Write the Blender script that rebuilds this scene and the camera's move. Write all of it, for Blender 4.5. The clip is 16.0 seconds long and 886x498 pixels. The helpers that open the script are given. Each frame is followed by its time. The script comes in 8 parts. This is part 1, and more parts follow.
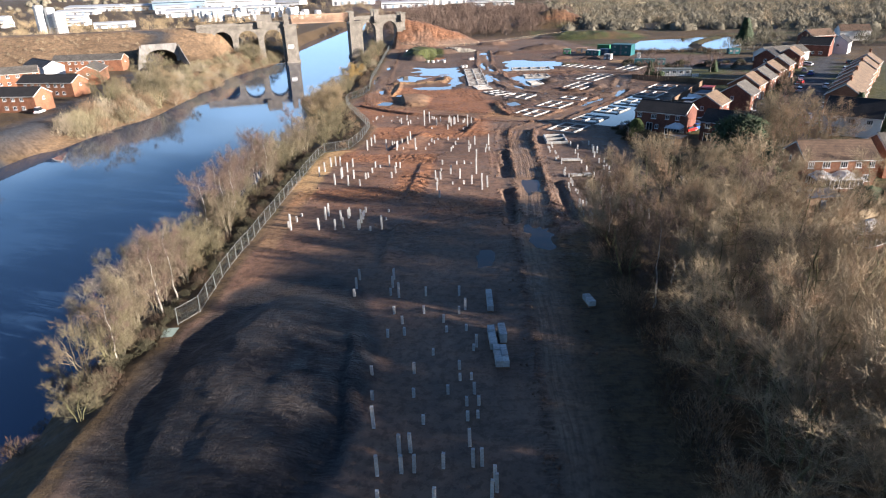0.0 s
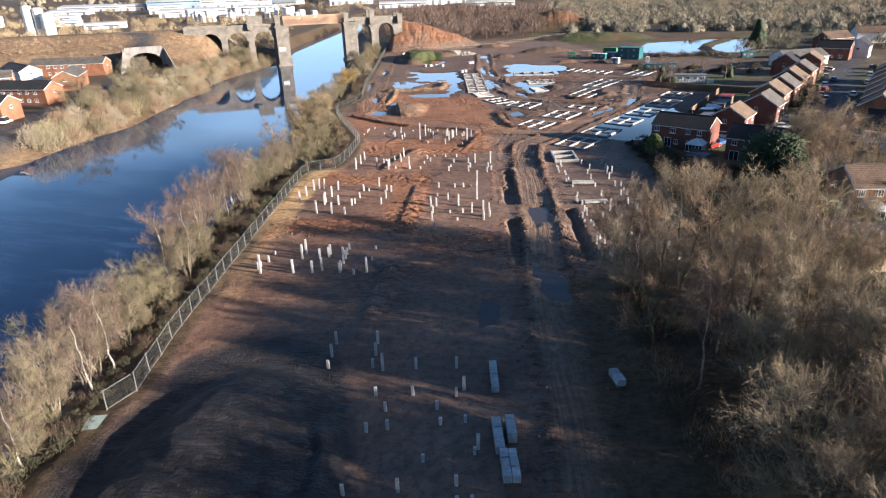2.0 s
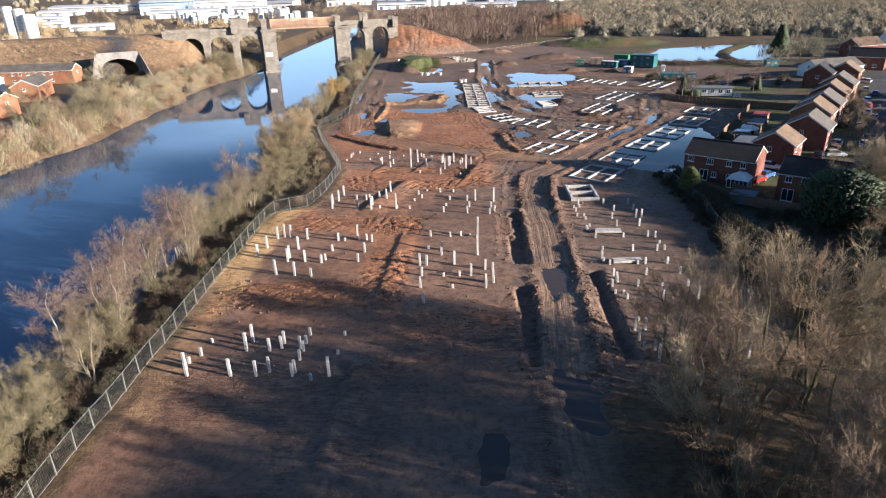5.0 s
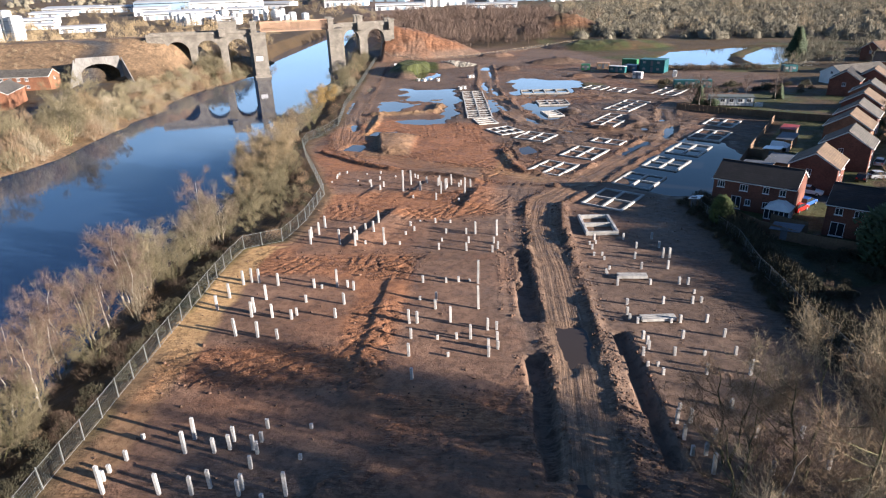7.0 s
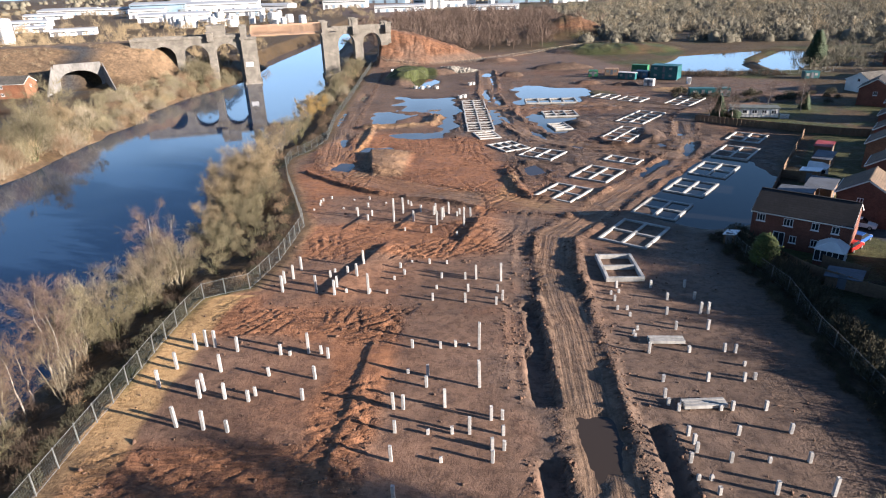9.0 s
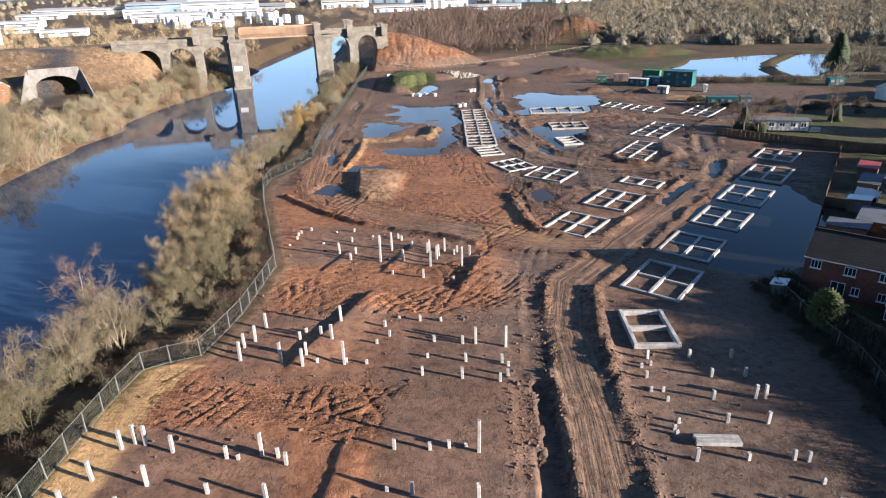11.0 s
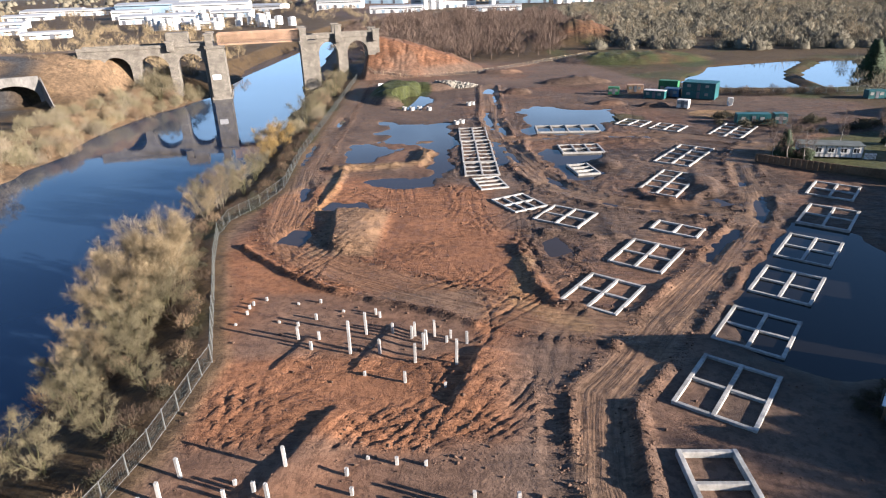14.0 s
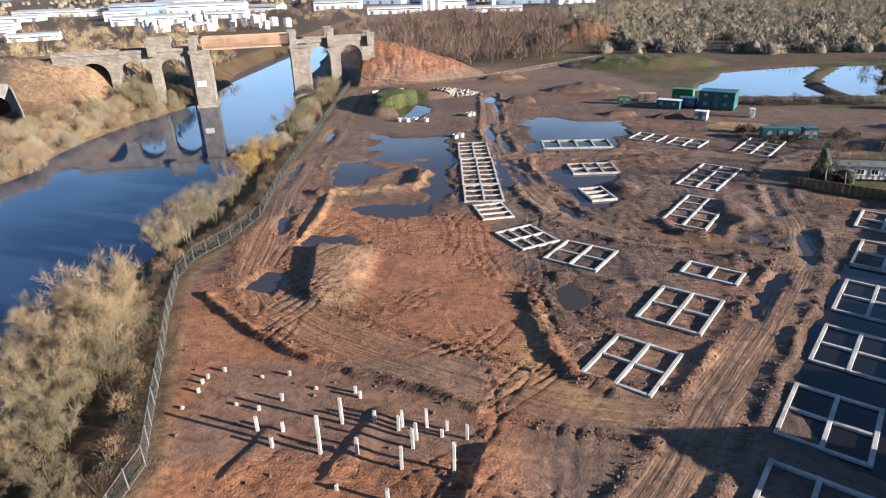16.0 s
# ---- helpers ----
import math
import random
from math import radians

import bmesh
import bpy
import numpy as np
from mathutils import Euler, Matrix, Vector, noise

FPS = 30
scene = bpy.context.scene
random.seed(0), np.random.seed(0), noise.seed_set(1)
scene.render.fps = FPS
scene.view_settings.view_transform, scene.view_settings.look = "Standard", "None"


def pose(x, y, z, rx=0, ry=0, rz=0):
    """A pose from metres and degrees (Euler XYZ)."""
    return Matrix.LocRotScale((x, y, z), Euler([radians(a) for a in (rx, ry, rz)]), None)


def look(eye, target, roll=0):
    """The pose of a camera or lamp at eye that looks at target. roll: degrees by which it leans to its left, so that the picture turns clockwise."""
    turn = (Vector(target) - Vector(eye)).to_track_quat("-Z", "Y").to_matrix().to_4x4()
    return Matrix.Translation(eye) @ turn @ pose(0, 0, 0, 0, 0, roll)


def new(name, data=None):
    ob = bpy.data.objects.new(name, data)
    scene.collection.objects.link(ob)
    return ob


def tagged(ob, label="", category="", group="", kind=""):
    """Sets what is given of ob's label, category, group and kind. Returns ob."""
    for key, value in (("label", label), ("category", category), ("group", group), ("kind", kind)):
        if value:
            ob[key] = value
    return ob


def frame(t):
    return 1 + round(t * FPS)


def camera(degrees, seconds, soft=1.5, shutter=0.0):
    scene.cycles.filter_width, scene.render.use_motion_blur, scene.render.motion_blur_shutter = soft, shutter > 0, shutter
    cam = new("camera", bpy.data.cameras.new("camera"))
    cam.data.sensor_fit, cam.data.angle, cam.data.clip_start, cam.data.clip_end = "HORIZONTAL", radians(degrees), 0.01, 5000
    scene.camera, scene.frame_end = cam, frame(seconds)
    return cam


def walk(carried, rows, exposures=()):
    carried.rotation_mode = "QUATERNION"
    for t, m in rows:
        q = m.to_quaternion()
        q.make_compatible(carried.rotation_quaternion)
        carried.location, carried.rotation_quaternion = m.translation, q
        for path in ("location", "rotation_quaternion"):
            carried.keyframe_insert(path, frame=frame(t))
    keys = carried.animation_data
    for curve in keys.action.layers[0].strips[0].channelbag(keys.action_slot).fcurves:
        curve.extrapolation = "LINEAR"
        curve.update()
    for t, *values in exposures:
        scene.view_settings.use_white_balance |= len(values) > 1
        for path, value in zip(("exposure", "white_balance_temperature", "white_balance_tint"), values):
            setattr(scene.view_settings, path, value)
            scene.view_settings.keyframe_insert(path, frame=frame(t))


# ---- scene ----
cam = camera(70.0, 16.0, 1.15)
PATH = [
    (0, (0.15, 1.884, 36.114), (0.043, 3.718, 35.324), -1.9),
    (0.5, (0.12, 5.846, 36.133), (0.013, 7.681, 35.343), -1.9),
    (1, (0.096, 9.776, 36.148), (-0.01, 11.61, 35.358), -1.8),
    (1.5, (0.065, 13.683, 36.163), (-0.042, 15.517, 35.372), -1.8),
    (2, (0.033, 17.638, 36.195), (-0.073, 19.472, 35.403), -1.9),
    (2.5, (0.049, 21.644, 36.213), (-0.057, 23.478, 35.422), -1.9),
    (3, (0.068, 25.64, 36.202), (-0.038, 27.473, 35.411), -1.9),
    (3.5, (0.049, 29.615, 36.2), (-0.056, 31.449, 35.409), -1.8),
    (4, (0.037, 33.604, 36.218), (-0.068, 35.438, 35.427), -1.7),
    (6.5, (0.038, 53.349, 36.242), (-0.068, 55.183, 35.453), -1.8),
    (7, (0.059, 57.291, 36.24), (-0.047, 59.125, 35.45), -1.8),
    (7.5, (0.101, 61.229, 36.269), (-0.006, 63.063, 35.479), -1.8),
    (8, (0.149, 65.066, 36.283), (0.041, 66.9, 35.494), -1.9),
    (8.5, (0.156, 68.875, 36.257), (0.047, 70.709, 35.468), -1.8),
    (9, (0.176, 72.756, 36.217), (0.066, 74.591, 35.43), -1.9),
    (11.5, (0.39, 92.476, 36.358), (0.276, 94.31, 35.569), -1.9),
    (12, (0.4, 96.389, 36.382), (0.287, 98.223, 35.594), -1.9),
    (12.5, (0.407, 100.232, 36.409), (0.293, 102.066, 35.62), -1.9),
    (13, (0.422, 104.048, 36.468), (0.308, 105.882, 35.678), -1.9),
    (13.5, (0.361, 107.83, 36.541), (0.249, 109.664, 35.752), -1.9),
    (14, (0.313, 111.659, 36.618), (0.202, 113.494, 35.828), -1.9),
    (14.5, (0.253, 115.504, 36.679), (0.143, 117.339, 35.89), -1.9),
    (15, (0.204, 119.358, 36.7), (0.093, 121.193, 35.911), -1.9),
    (15.5, (0.109, 123.205, 36.744), (0.0, 125.039, 35.955), -1.9),
    (16, (0.077, 126.868, 36.822), (-0.033, 128.703, 36.032), -1.9),
]
walk(cam, [(t, look(eye, target, roll)) for t, eye, target, roll in PATH], [(0, 2.14, 6250, 16), (6, 2.08, 6250, 16), (16, 2.02, 6250, 16)])

# ---- light ----
SUN_AZIMUTH, SUN_HEIGHT = -18.5, 13.0
sun_way = Vector((math.cos(radians(SUN_AZIMUTH)) * math.cos(radians(SUN_HEIGHT)),
                  math.sin(radians(SUN_AZIMUTH)) * math.cos(radians(SUN_HEIGHT)), math.sin(radians(SUN_HEIGHT))))
world = bpy.data.worlds.new("winter_sky")
scene.world = world
world.use_nodes = True
sky = world.node_tree.nodes.new("ShaderNodeTexSky")
sky.sky_type, sky.sun_disc = "NISHITA", False
sky.sun_elevation, sky.sun_rotation = radians(SUN_HEIGHT), radians(90 - SUN_AZIMUTH)
sky.air_density, sky.dust_density, sky.ozone_density = 1.0, 0.35, 4.4
world.node_tree.links.new(sky.outputs[0], world.node_tree.nodes["Background"].inputs[0])
world.node_tree.nodes["Background"].inputs[1].default_value = 0.048
sun = new("sun", bpy.data.lights.new("sun", "SUN"))
sun.data.energy, sun.data.angle, sun.data.color = 5.0, radians(0.55), (1.0, 0.895, 0.75)
sun.matrix_world = look(sun_way * 400, (0, 0, 0))

# ---- materials ----
def material(name, colour, rough=0.8, metal=0.0, spread=0.25, grain=4.0, bump=0.0, bump_size=20.0, second=None, spec=0.4, coords="Object", stain=0.35, random_tint=0.0):
    """A surface with large stains, fine grain, relief and a little difference from object to object."""
    mat = bpy.data.materials.new(name)
    mat.use_nodes = True
    nodes, links = mat.node_tree.nodes, mat.node_tree.links
    bsdf = nodes["Principled BSDF"]
    bsdf.inputs["Roughness"].default_value, bsdf.inputs["Metallic"].default_value = rough, metal
    bsdf.inputs["Specular IOR Level"].default_value = spec
    where = nodes.new("ShaderNodeTexCoord").outputs[coords]
    fine, large = nodes.new("ShaderNodeTexNoise"), nodes.new("ShaderNodeTexNoise")
    fine.inputs["Scale"].default_value, fine.inputs["Detail"].default_value = grain, 6
    large.inputs["Scale"].default_value, large.inputs["Detail"].default_value = grain * 0.13, 4
    links.new(where, fine.inputs[0]), links.new(where, large.inputs[0])
    ramp = nodes.new("ShaderNodeValToRGB")
    other = second or tuple(c * (1 - spread) for c in colour)
    ramp.color_ramp.elements[0].position, ramp.color_ramp.elements[1].position = 0.3, 0.7
    ramp.color_ramp.elements[0].color, ramp.color_ramp.elements[1].color = (*other, 1), (*colour, 1)
    links.new(fine.outputs[0], ramp.inputs[0])
    mix = nodes.new("ShaderNodeMix")
    mix.data_type, mix.blend_type = "RGBA", "MULTIPLY"
    shade = nodes.new("ShaderNodeMapRange")
    shade.inputs[1].default_value, shade.inputs[2].default_value = 0.35, 0.65
    shade.inputs[3].default_value, shade.inputs[4].default_value = 1 - stain, 1.0
    links.new(large.outputs[0], shade.inputs[0])
    mix.inputs[0].default_value = 1.0
    links.new(ramp.outputs[0], mix.inputs[6]), links.new(shade.outputs[0], mix.inputs[7])
    result = mix.outputs[2]
    if random_tint:
        info, value = nodes.new("ShaderNodeObjectInfo"), nodes.new("ShaderNodeMapRange")
        value.inputs[3].default_value, value.inputs[4].default_value = 1 - random_tint, 1 + random_tint
        hsv = nodes.new("ShaderNodeHueSaturation")
        links.new(info.outputs["Random"], value.inputs[0]), links.new(value.outputs[0], hsv.inputs["Value"])
        links.new(result, hsv.inputs["Color"])
        result = hsv.outputs[0]
    links.new(result, bsdf.inputs["Base Color"])
    if bump:
        relief, bump_node = nodes.new("ShaderNodeTexNoise"), nodes.new("ShaderNodeBump")
        relief.inputs["Scale"].default_value, relief.inputs["Detail"].default_value = bump_size, 6
        bump_node.inputs["Strength"].default_value, bump_node.inputs["Distance"].default_value = 1.0, bump
        links.new(where, relief.inputs[0]), links.new(relief.outputs[0], bump_node.inputs["Height"])
        links.new(bump_node.outputs[0], bsdf.inputs["Normal"])
    return mat


def ground_material():
    """Bare earth, red clay, grass and sand, laid out by the sheet's own cover attribute."""
    mat = bpy.data.materials.new("ground_cover")
    mat.use_nodes = True
    nodes, links = mat.node_tree.nodes, mat.node_tree.links
    bsdf = nodes["Principled BSDF"]
    where = nodes.new("ShaderNodeNewGeometry").outputs["Position"]

    def noise_of(size, detail=8, rough=0.6):
        n = nodes.new("ShaderNodeTexNoise")
        n.inputs["Scale"].default_value, n.inputs["Detail"].default_value, n.inputs["Roughness"].default_value = size, detail, rough
        links.new(where, n.inputs[0])
        return n.outputs[0]

    def ramp_of(value, *stops):
        r = nodes.new("ShaderNodeValToRGB")
        while len(r.color_ramp.elements) < len(stops):
            r.color_ramp.elements.new(0.5)
        for e, (p, c) in zip(r.color_ramp.elements, stops):
            e.position, e.color = p, (*c, 1)
        links.new(value, r.inputs[0])
        return r.outputs[0]

    def blend(fac, a, b, kind="MIX"):
        m = nodes.new("ShaderNodeMix")
        m.data_type, m.blend_type = "RGBA", kind
        for value, socket in ((fac, 0), (a, 6), (b, 7)):
            if isinstance(value, float):
                m.inputs[socket].default_value = value
            else:
                links.new(value, m.inputs[socket])
        return m.outputs[2]

    large, mid, fine, grit = noise_of(0.06, 5), noise_of(0.45), noise_of(3.2), noise_of(14.0)
    attr = nodes.new("ShaderNodeAttribute")
    attr.attribute_name = "cover"
    parts = nodes.new("ShaderNodeSeparateColor")
    links.new(attr.outputs["Color"], parts.inputs[0])
    attr2 = nodes.new("ShaderNodeAttribute")
    attr2.attribute_name = "cover_more"
    more = nodes.new("ShaderNodeSeparateColor")
    links.new(attr2.outputs["Color"], more.inputs[0])
    mud = ramp_of(mid, (0.32, (0.100, 0.067, 0.049)), (0.68, (0.192, 0.128, 0.092)))
    clay = ramp_of(mid, (0.32, (0.205, 0.094, 0.048)), (0.68, (0.335, 0.157, 0.081)))
    sand = ramp_of(fine, (0.3, (0.37, 0.222, 0.098)), (0.7, (0.53, 0.345, 0.165)))
    grass = ramp_of(fine, (0.3, (0.036, 0.043, 0.015)), (0.7, (0.080, 0.092, 0.030)))
    scrub = ramp_of(mid, (0.3, (0.053, 0.034, 0.017)), (0.7, (0.124, 0.084, 0.043)))
    road = ramp_of(fine, (0.3, (0.045, 0.046, 0.05)), (0.7, (0.065, 0.066, 0.07)))
    bracken = ramp_of(mid, (0.3, (0.115, 0.078, 0.047)), (0.7, (0.262, 0.176, 0.105)))
    colour = blend(parts.outputs[0], mud, clay)
    colour = blend(parts.outputs[2], colour, sand)
    colour = blend(more.outputs[0], colour, scrub)
    colour = blend(more.outputs[2], colour, bracken)
    colour = blend(parts.outputs[1], colour, grass)
    colour = blend(more.outputs[1], colour, road)
    tone = nodes.new("ShaderNodeMapRange")
    tone.inputs[1].default_value, tone.inputs[2].default_value, tone.inputs[3].default_value, tone.inputs[4].default_value = 0.3, 0.7, 0.72, 1.15
    links.new(large, tone.inputs[0])
    colour = blend(1.0, colour, tone.outputs[0], "MULTIPLY")
    # this mask darkens wet earth and also carries painted shade
    soak_shade = nodes.new("ShaderNodeMapRange")
    soak_shade.inputs[3].default_value, soak_shade.inputs[4].default_value = 1.0, 0.42
    links.new(attr2.outputs["Alpha"], soak_shade.inputs[0])
    colour = blend(1.0, colour, soak_shade.outputs[0], "MULTIPLY")
    # damp blotches with ragged edges
    damp = ramp_of(noise_of(1.1, 10, 0.7), (0.42, (0.56, 0.54, 0.53)), (0.52, (1.0, 1.0, 1.0)))
    colour = blend(0.75, colour, damp, "MULTIPLY")
    # parallel wheel lines along the haul roads
    track = nodes.new("ShaderNodeAttribute")
    track.attribute_name = "track"
    lane = nodes.new("ShaderNodeMapping")
    lane.inputs["Scale"].default_value = (2.6, 0.10, 0.0)
    links.new(track.outputs["Color"], lane.inputs[0])
    lines = nodes.new("ShaderNodeTexNoise")
    lines.inputs["Scale"].default_value, lines.inputs["Detail"].default_value, lines.inputs["Roughness"].default_value = 1.0, 4, 0.6
    links.new(lane.outputs[0], lines.inputs[0])
    on_track = nodes.new("ShaderNodeSeparateColor")
    links.new(track.outputs["Color"], on_track.inputs[0])
    worn = blend(on_track.outputs[2], ramp_of(mid, (0.0, (1, 1, 1)), (1.0, (1, 1, 1))), ramp_of(lines.outputs[0], (0.36, (0.68, 0.67, 0.66)), (0.56, (1.06, 1.06, 1.06))))
    colour = blend(1.0, colour, worn, "MULTIPLY")
    specks = ramp_of(grit, (0.64, (0.0, 0.0, 0.0)), (0.74, (0.30, 0.28, 0.25)))
    colour = blend(0.35, colour, specks, "ADD")
    links.new(colour, bsdf.inputs["Base Color"])
    wet = nodes.new("ShaderNodeMapRange")
    wet.inputs[1].default_value, wet.inputs[2].default_value, wet.inputs[3].default_value, wet.inputs[4].default_value = 0.35, 0.6, 0.62, 0.95
    links.new(mid, wet.inputs[0])
    sheen, gloss = nodes.new("ShaderNodeMath"), nodes.new("ShaderNodeMapRange")
    sheen.operation, sheen.use_clamp = "MULTIPLY_ADD", True
    links.new(on_track.outputs[2], sheen.inputs[0]), links.new(attr2.outputs["Alpha"], sheen.inputs[2])
    sheen.inputs[1].default_value = 0.6
    gloss.inputs[3].default_value, gloss.inputs[4].default_value = 1.0, 0.78
    links.new(sheen.outputs[0], gloss.inputs[0])
    damp_rough = nodes.new("ShaderNodeMath")
    damp_rough.operation = "MULTIPLY"
    links.new(wet.outputs[0], damp_rough.inputs[0]), links.new(gloss.outputs[0], damp_rough.inputs[1])
    links.new(damp_rough.outputs[0], bsdf.inputs["Roughness"])
    bsdf.inputs["Specular IOR Level"].default_value = 0.22
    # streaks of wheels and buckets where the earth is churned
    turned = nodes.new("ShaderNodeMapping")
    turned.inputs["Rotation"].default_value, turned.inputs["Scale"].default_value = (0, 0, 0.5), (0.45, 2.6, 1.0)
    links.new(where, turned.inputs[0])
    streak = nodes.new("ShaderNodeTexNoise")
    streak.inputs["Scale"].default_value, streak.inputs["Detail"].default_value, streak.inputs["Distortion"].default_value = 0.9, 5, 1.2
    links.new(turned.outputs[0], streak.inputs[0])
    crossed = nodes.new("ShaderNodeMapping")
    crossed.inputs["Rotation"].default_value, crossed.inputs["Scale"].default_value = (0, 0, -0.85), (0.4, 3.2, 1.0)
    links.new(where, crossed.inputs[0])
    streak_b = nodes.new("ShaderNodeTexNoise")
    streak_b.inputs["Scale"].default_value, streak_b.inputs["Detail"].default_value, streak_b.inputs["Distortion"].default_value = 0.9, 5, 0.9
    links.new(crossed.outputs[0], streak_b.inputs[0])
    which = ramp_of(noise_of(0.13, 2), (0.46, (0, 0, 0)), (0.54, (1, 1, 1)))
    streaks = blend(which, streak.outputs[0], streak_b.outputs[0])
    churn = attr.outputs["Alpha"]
    # darker along the bottoms of the ruts, by how churned the earth is
    rut_dark = blend(churn, ramp_of(mid, (0.0, (1, 1, 1)), (1.0, (1, 1, 1))), ramp_of(streaks, (0.40, (0.50, 0.48, 0.47)), (0.53, (1.04, 1.04, 1.04))))
    links.new(blend(1.0, colour, rut_dark, "MULTIPLY"), bsdf.inputs["Base Color"])
    normal = None
    for height, reach_, strength in ((streaks, 0.26, churn), (lines.outputs[0], 0.16, on_track.outputs[2]), (fine, 0.17, churn), (fine, 0.075, None), (grit, 0.035, None)):
        bump = nodes.new("ShaderNodeBump")
        bump.inputs["Strength"].default_value, bump.inputs["Distance"].default_value = 1.0, reach_
        links.new(height, bump.inputs["Height"])
        if strength:
            links.new(strength, bump.inputs["Strength"])
        if normal:
            links.new(normal, bump.inputs["Normal"])
        normal = bump.outputs[0]
    links.new(normal, bsdf.inputs["Normal"])
    return mat


def water_material(name, colour, ripple):
    mat = bpy.data.materials.new(name)
    mat.use_nodes = True
    nodes, links = mat.node_tree.nodes, mat.node_tree.links
    bsdf = nodes["Principled BSDF"]
    bsdf.inputs["Base Color"].default_value = (*colour, 1)
    bsdf.inputs["Roughness"].default_value, bsdf.inputs["IOR"].default_value = 0.03, 1.36
    where = nodes.new("ShaderNodeNewGeometry").outputs["Position"]
    wave, bumps = nodes.new("ShaderNodeTexNoise"), nodes.new("ShaderNodeBump")
    wave.inputs["Scale"].default_value, wave.inputs["Detail"].default_value = 0.7, 3
    bumps.inputs["Strength"].default_value, bumps.inputs["Distance"].default_value = 1.0, ripple
    links.new(where, wave.inputs[0]), links.new(wave.outputs[0], bumps.inputs["Height"]), links.new(bumps.outputs[0], bsdf.inputs["Normal"])
    return mat


def courses_material(name, brick, mortar, length, height, rough=0.85, offset=0.5):
    """Courses of bricks or roof tiles, by object coordinates: x or y along, z up."""
    mat = material(name, brick, rough, 0, 0.3, 3.0)
    nodes, links = mat.node_tree.nodes, mat.node_tree.links
    bsdf = nodes["Principled BSDF"]
    base = bsdf.inputs["Base Color"].links[0].from_socket
    split, join, plus = nodes.new("ShaderNodeSeparateXYZ"), nodes.new("ShaderNodeCombineXYZ"), nodes.new("ShaderNodeMath")
    coords = nodes.new("ShaderNodeTexCoord").outputs["Object"]
    links.new(coords, split.inputs[0]), links.new(split.outputs[0], plus.inputs[0]), links.new(split.outputs[1], plus.inputs[1])
    links.new(plus.outputs[0], join.inputs[0]), links.new(split.outputs[2], join.inputs[1])
    bricks, mix = nodes.new("ShaderNodeTexBrick"), nodes.new("ShaderNodeMix")
    bricks.inputs["Scale"].default_value, bricks.inputs["Brick Width"].default_value, bricks.inputs["Row Height"].default_value = 1.0, length, height
    bricks.inputs["Mortar Size"].default_value, bricks.offset = height * 0.12, offset
    bricks.inputs["Color1"].default_value, bricks.inputs["Color2"].default_value = (1, 1, 1, 1), (0.72, 0.72, 0.72, 1)
    bricks.inputs["Mortar"].default_value = (*mortar, 1)
    mix.data_type, mix.blend_type = "RGBA", "MULTIPLY"
    mix.inputs[0].default_value = 1.0
    links.new(join.outputs[0], bricks.inputs[0]), links.new(base, mix.inputs[6]), links.new(bricks.outputs[0], mix.inputs[7])
    links.new(mix.outputs[2], bsdf.inputs["Base Color"])
    bumps = nodes.new("ShaderNodeBump")
    bumps.inputs["Strength"].default_value, bumps.inputs["Distance"].default_value, bumps.invert = 0.6, 0.02, True
    links.new(bricks.outputs["Fac"], bumps.inputs["Height"]), links.new(bumps.outputs[0], bsdf.inputs["Normal"])
    return mat


M_GROUND = ground_material()
M_RIVER = water_material("river_water", (0.015, 0.034, 0.072), 0.006)
M_PUDDLE = water_material("puddle_water", (0.04, 0.03, 0.023), 0.003)
M_POND = water_material("pond_water", (0.010, 0.009, 0.008), 0.004)
M_CONCRETE = material("pale_concrete", (0.484, 0.468, 0.445), 0.85, spread=0.3, grain=5, bump=0.01, random_tint=0.12)
M_BEAM = material("precast_concrete", (0.452, 0.437, 0.406), 0.85, spread=0.35, grain=2.5, bump=0.015, random_tint=0.1)
M_STONE = courses_material("weathered_stone", (0.290, 0.262, 0.222), (0.425, 0.408, 0.383), 1.1, 0.45)
M_BRICK = courses_material("red_brick", (0.190, 0.064, 0.040), (1.25, 1.5, 1.6), 0.45, 0.15)
M_BRICK_BROWN = courses_material("orange_brick", (0.280, 0.116, 0.060), (1.2, 1.4, 1.5), 0.45, 0.15)
M_TILE_DARK = courses_material("charcoal_roof_tiles", (0.022, 0.02, 0.02), (0.5, 0.5, 0.5), 0.6, 0.2)
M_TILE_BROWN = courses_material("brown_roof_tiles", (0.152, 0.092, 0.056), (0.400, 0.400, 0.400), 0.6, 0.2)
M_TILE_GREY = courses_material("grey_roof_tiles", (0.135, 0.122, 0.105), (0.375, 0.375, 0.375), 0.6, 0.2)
M_UPVC = material("white_plastic", (0.663, 0.663, 0.663), 0.4, spread=0.06, grain=2, stain=0.1)
M_RENDER = material("white_painted_wall", (0.646, 0.629, 0.595), 0.8, spread=0.1, grain=2, stain=0.2)
M_GLASS = material("window_glass", (0.03, 0.035, 0.04), 0.05, spread=0.1, grain=1, spec=0.6)
M_STEEL = material("galvanised_steel", (0.30, 0.31, 0.30), 0.55, 0.5, spread=0.2, grain=6)
M_RUST = material("rusty_iron", (0.50, 0.32, 0.21), 0.75, 0.2, spread=0.35, grain=2)
M_BARK = material("grey_brown_bark", (0.120, 0.100, 0.064), 0.9, spread=0.4, grain=3, random_tint=0.2)
M_BIRCH = material("white_birch_bark", (0.468, 0.425, 0.365), 0.8, spread=0.55, grain=2.5, random_tint=0.1)
M_TWIG_BROWN = material("olive_brown_twigs", (0.33, 0.258, 0.162), 0.9, spread=0.4, grain=0.6, random_tint=0.22)
M_TWIG_STRAW = material("straw_twigs", (0.33, 0.25, 0.145), 0.9, spread=0.4, grain=0.6, random_tint=0.2)
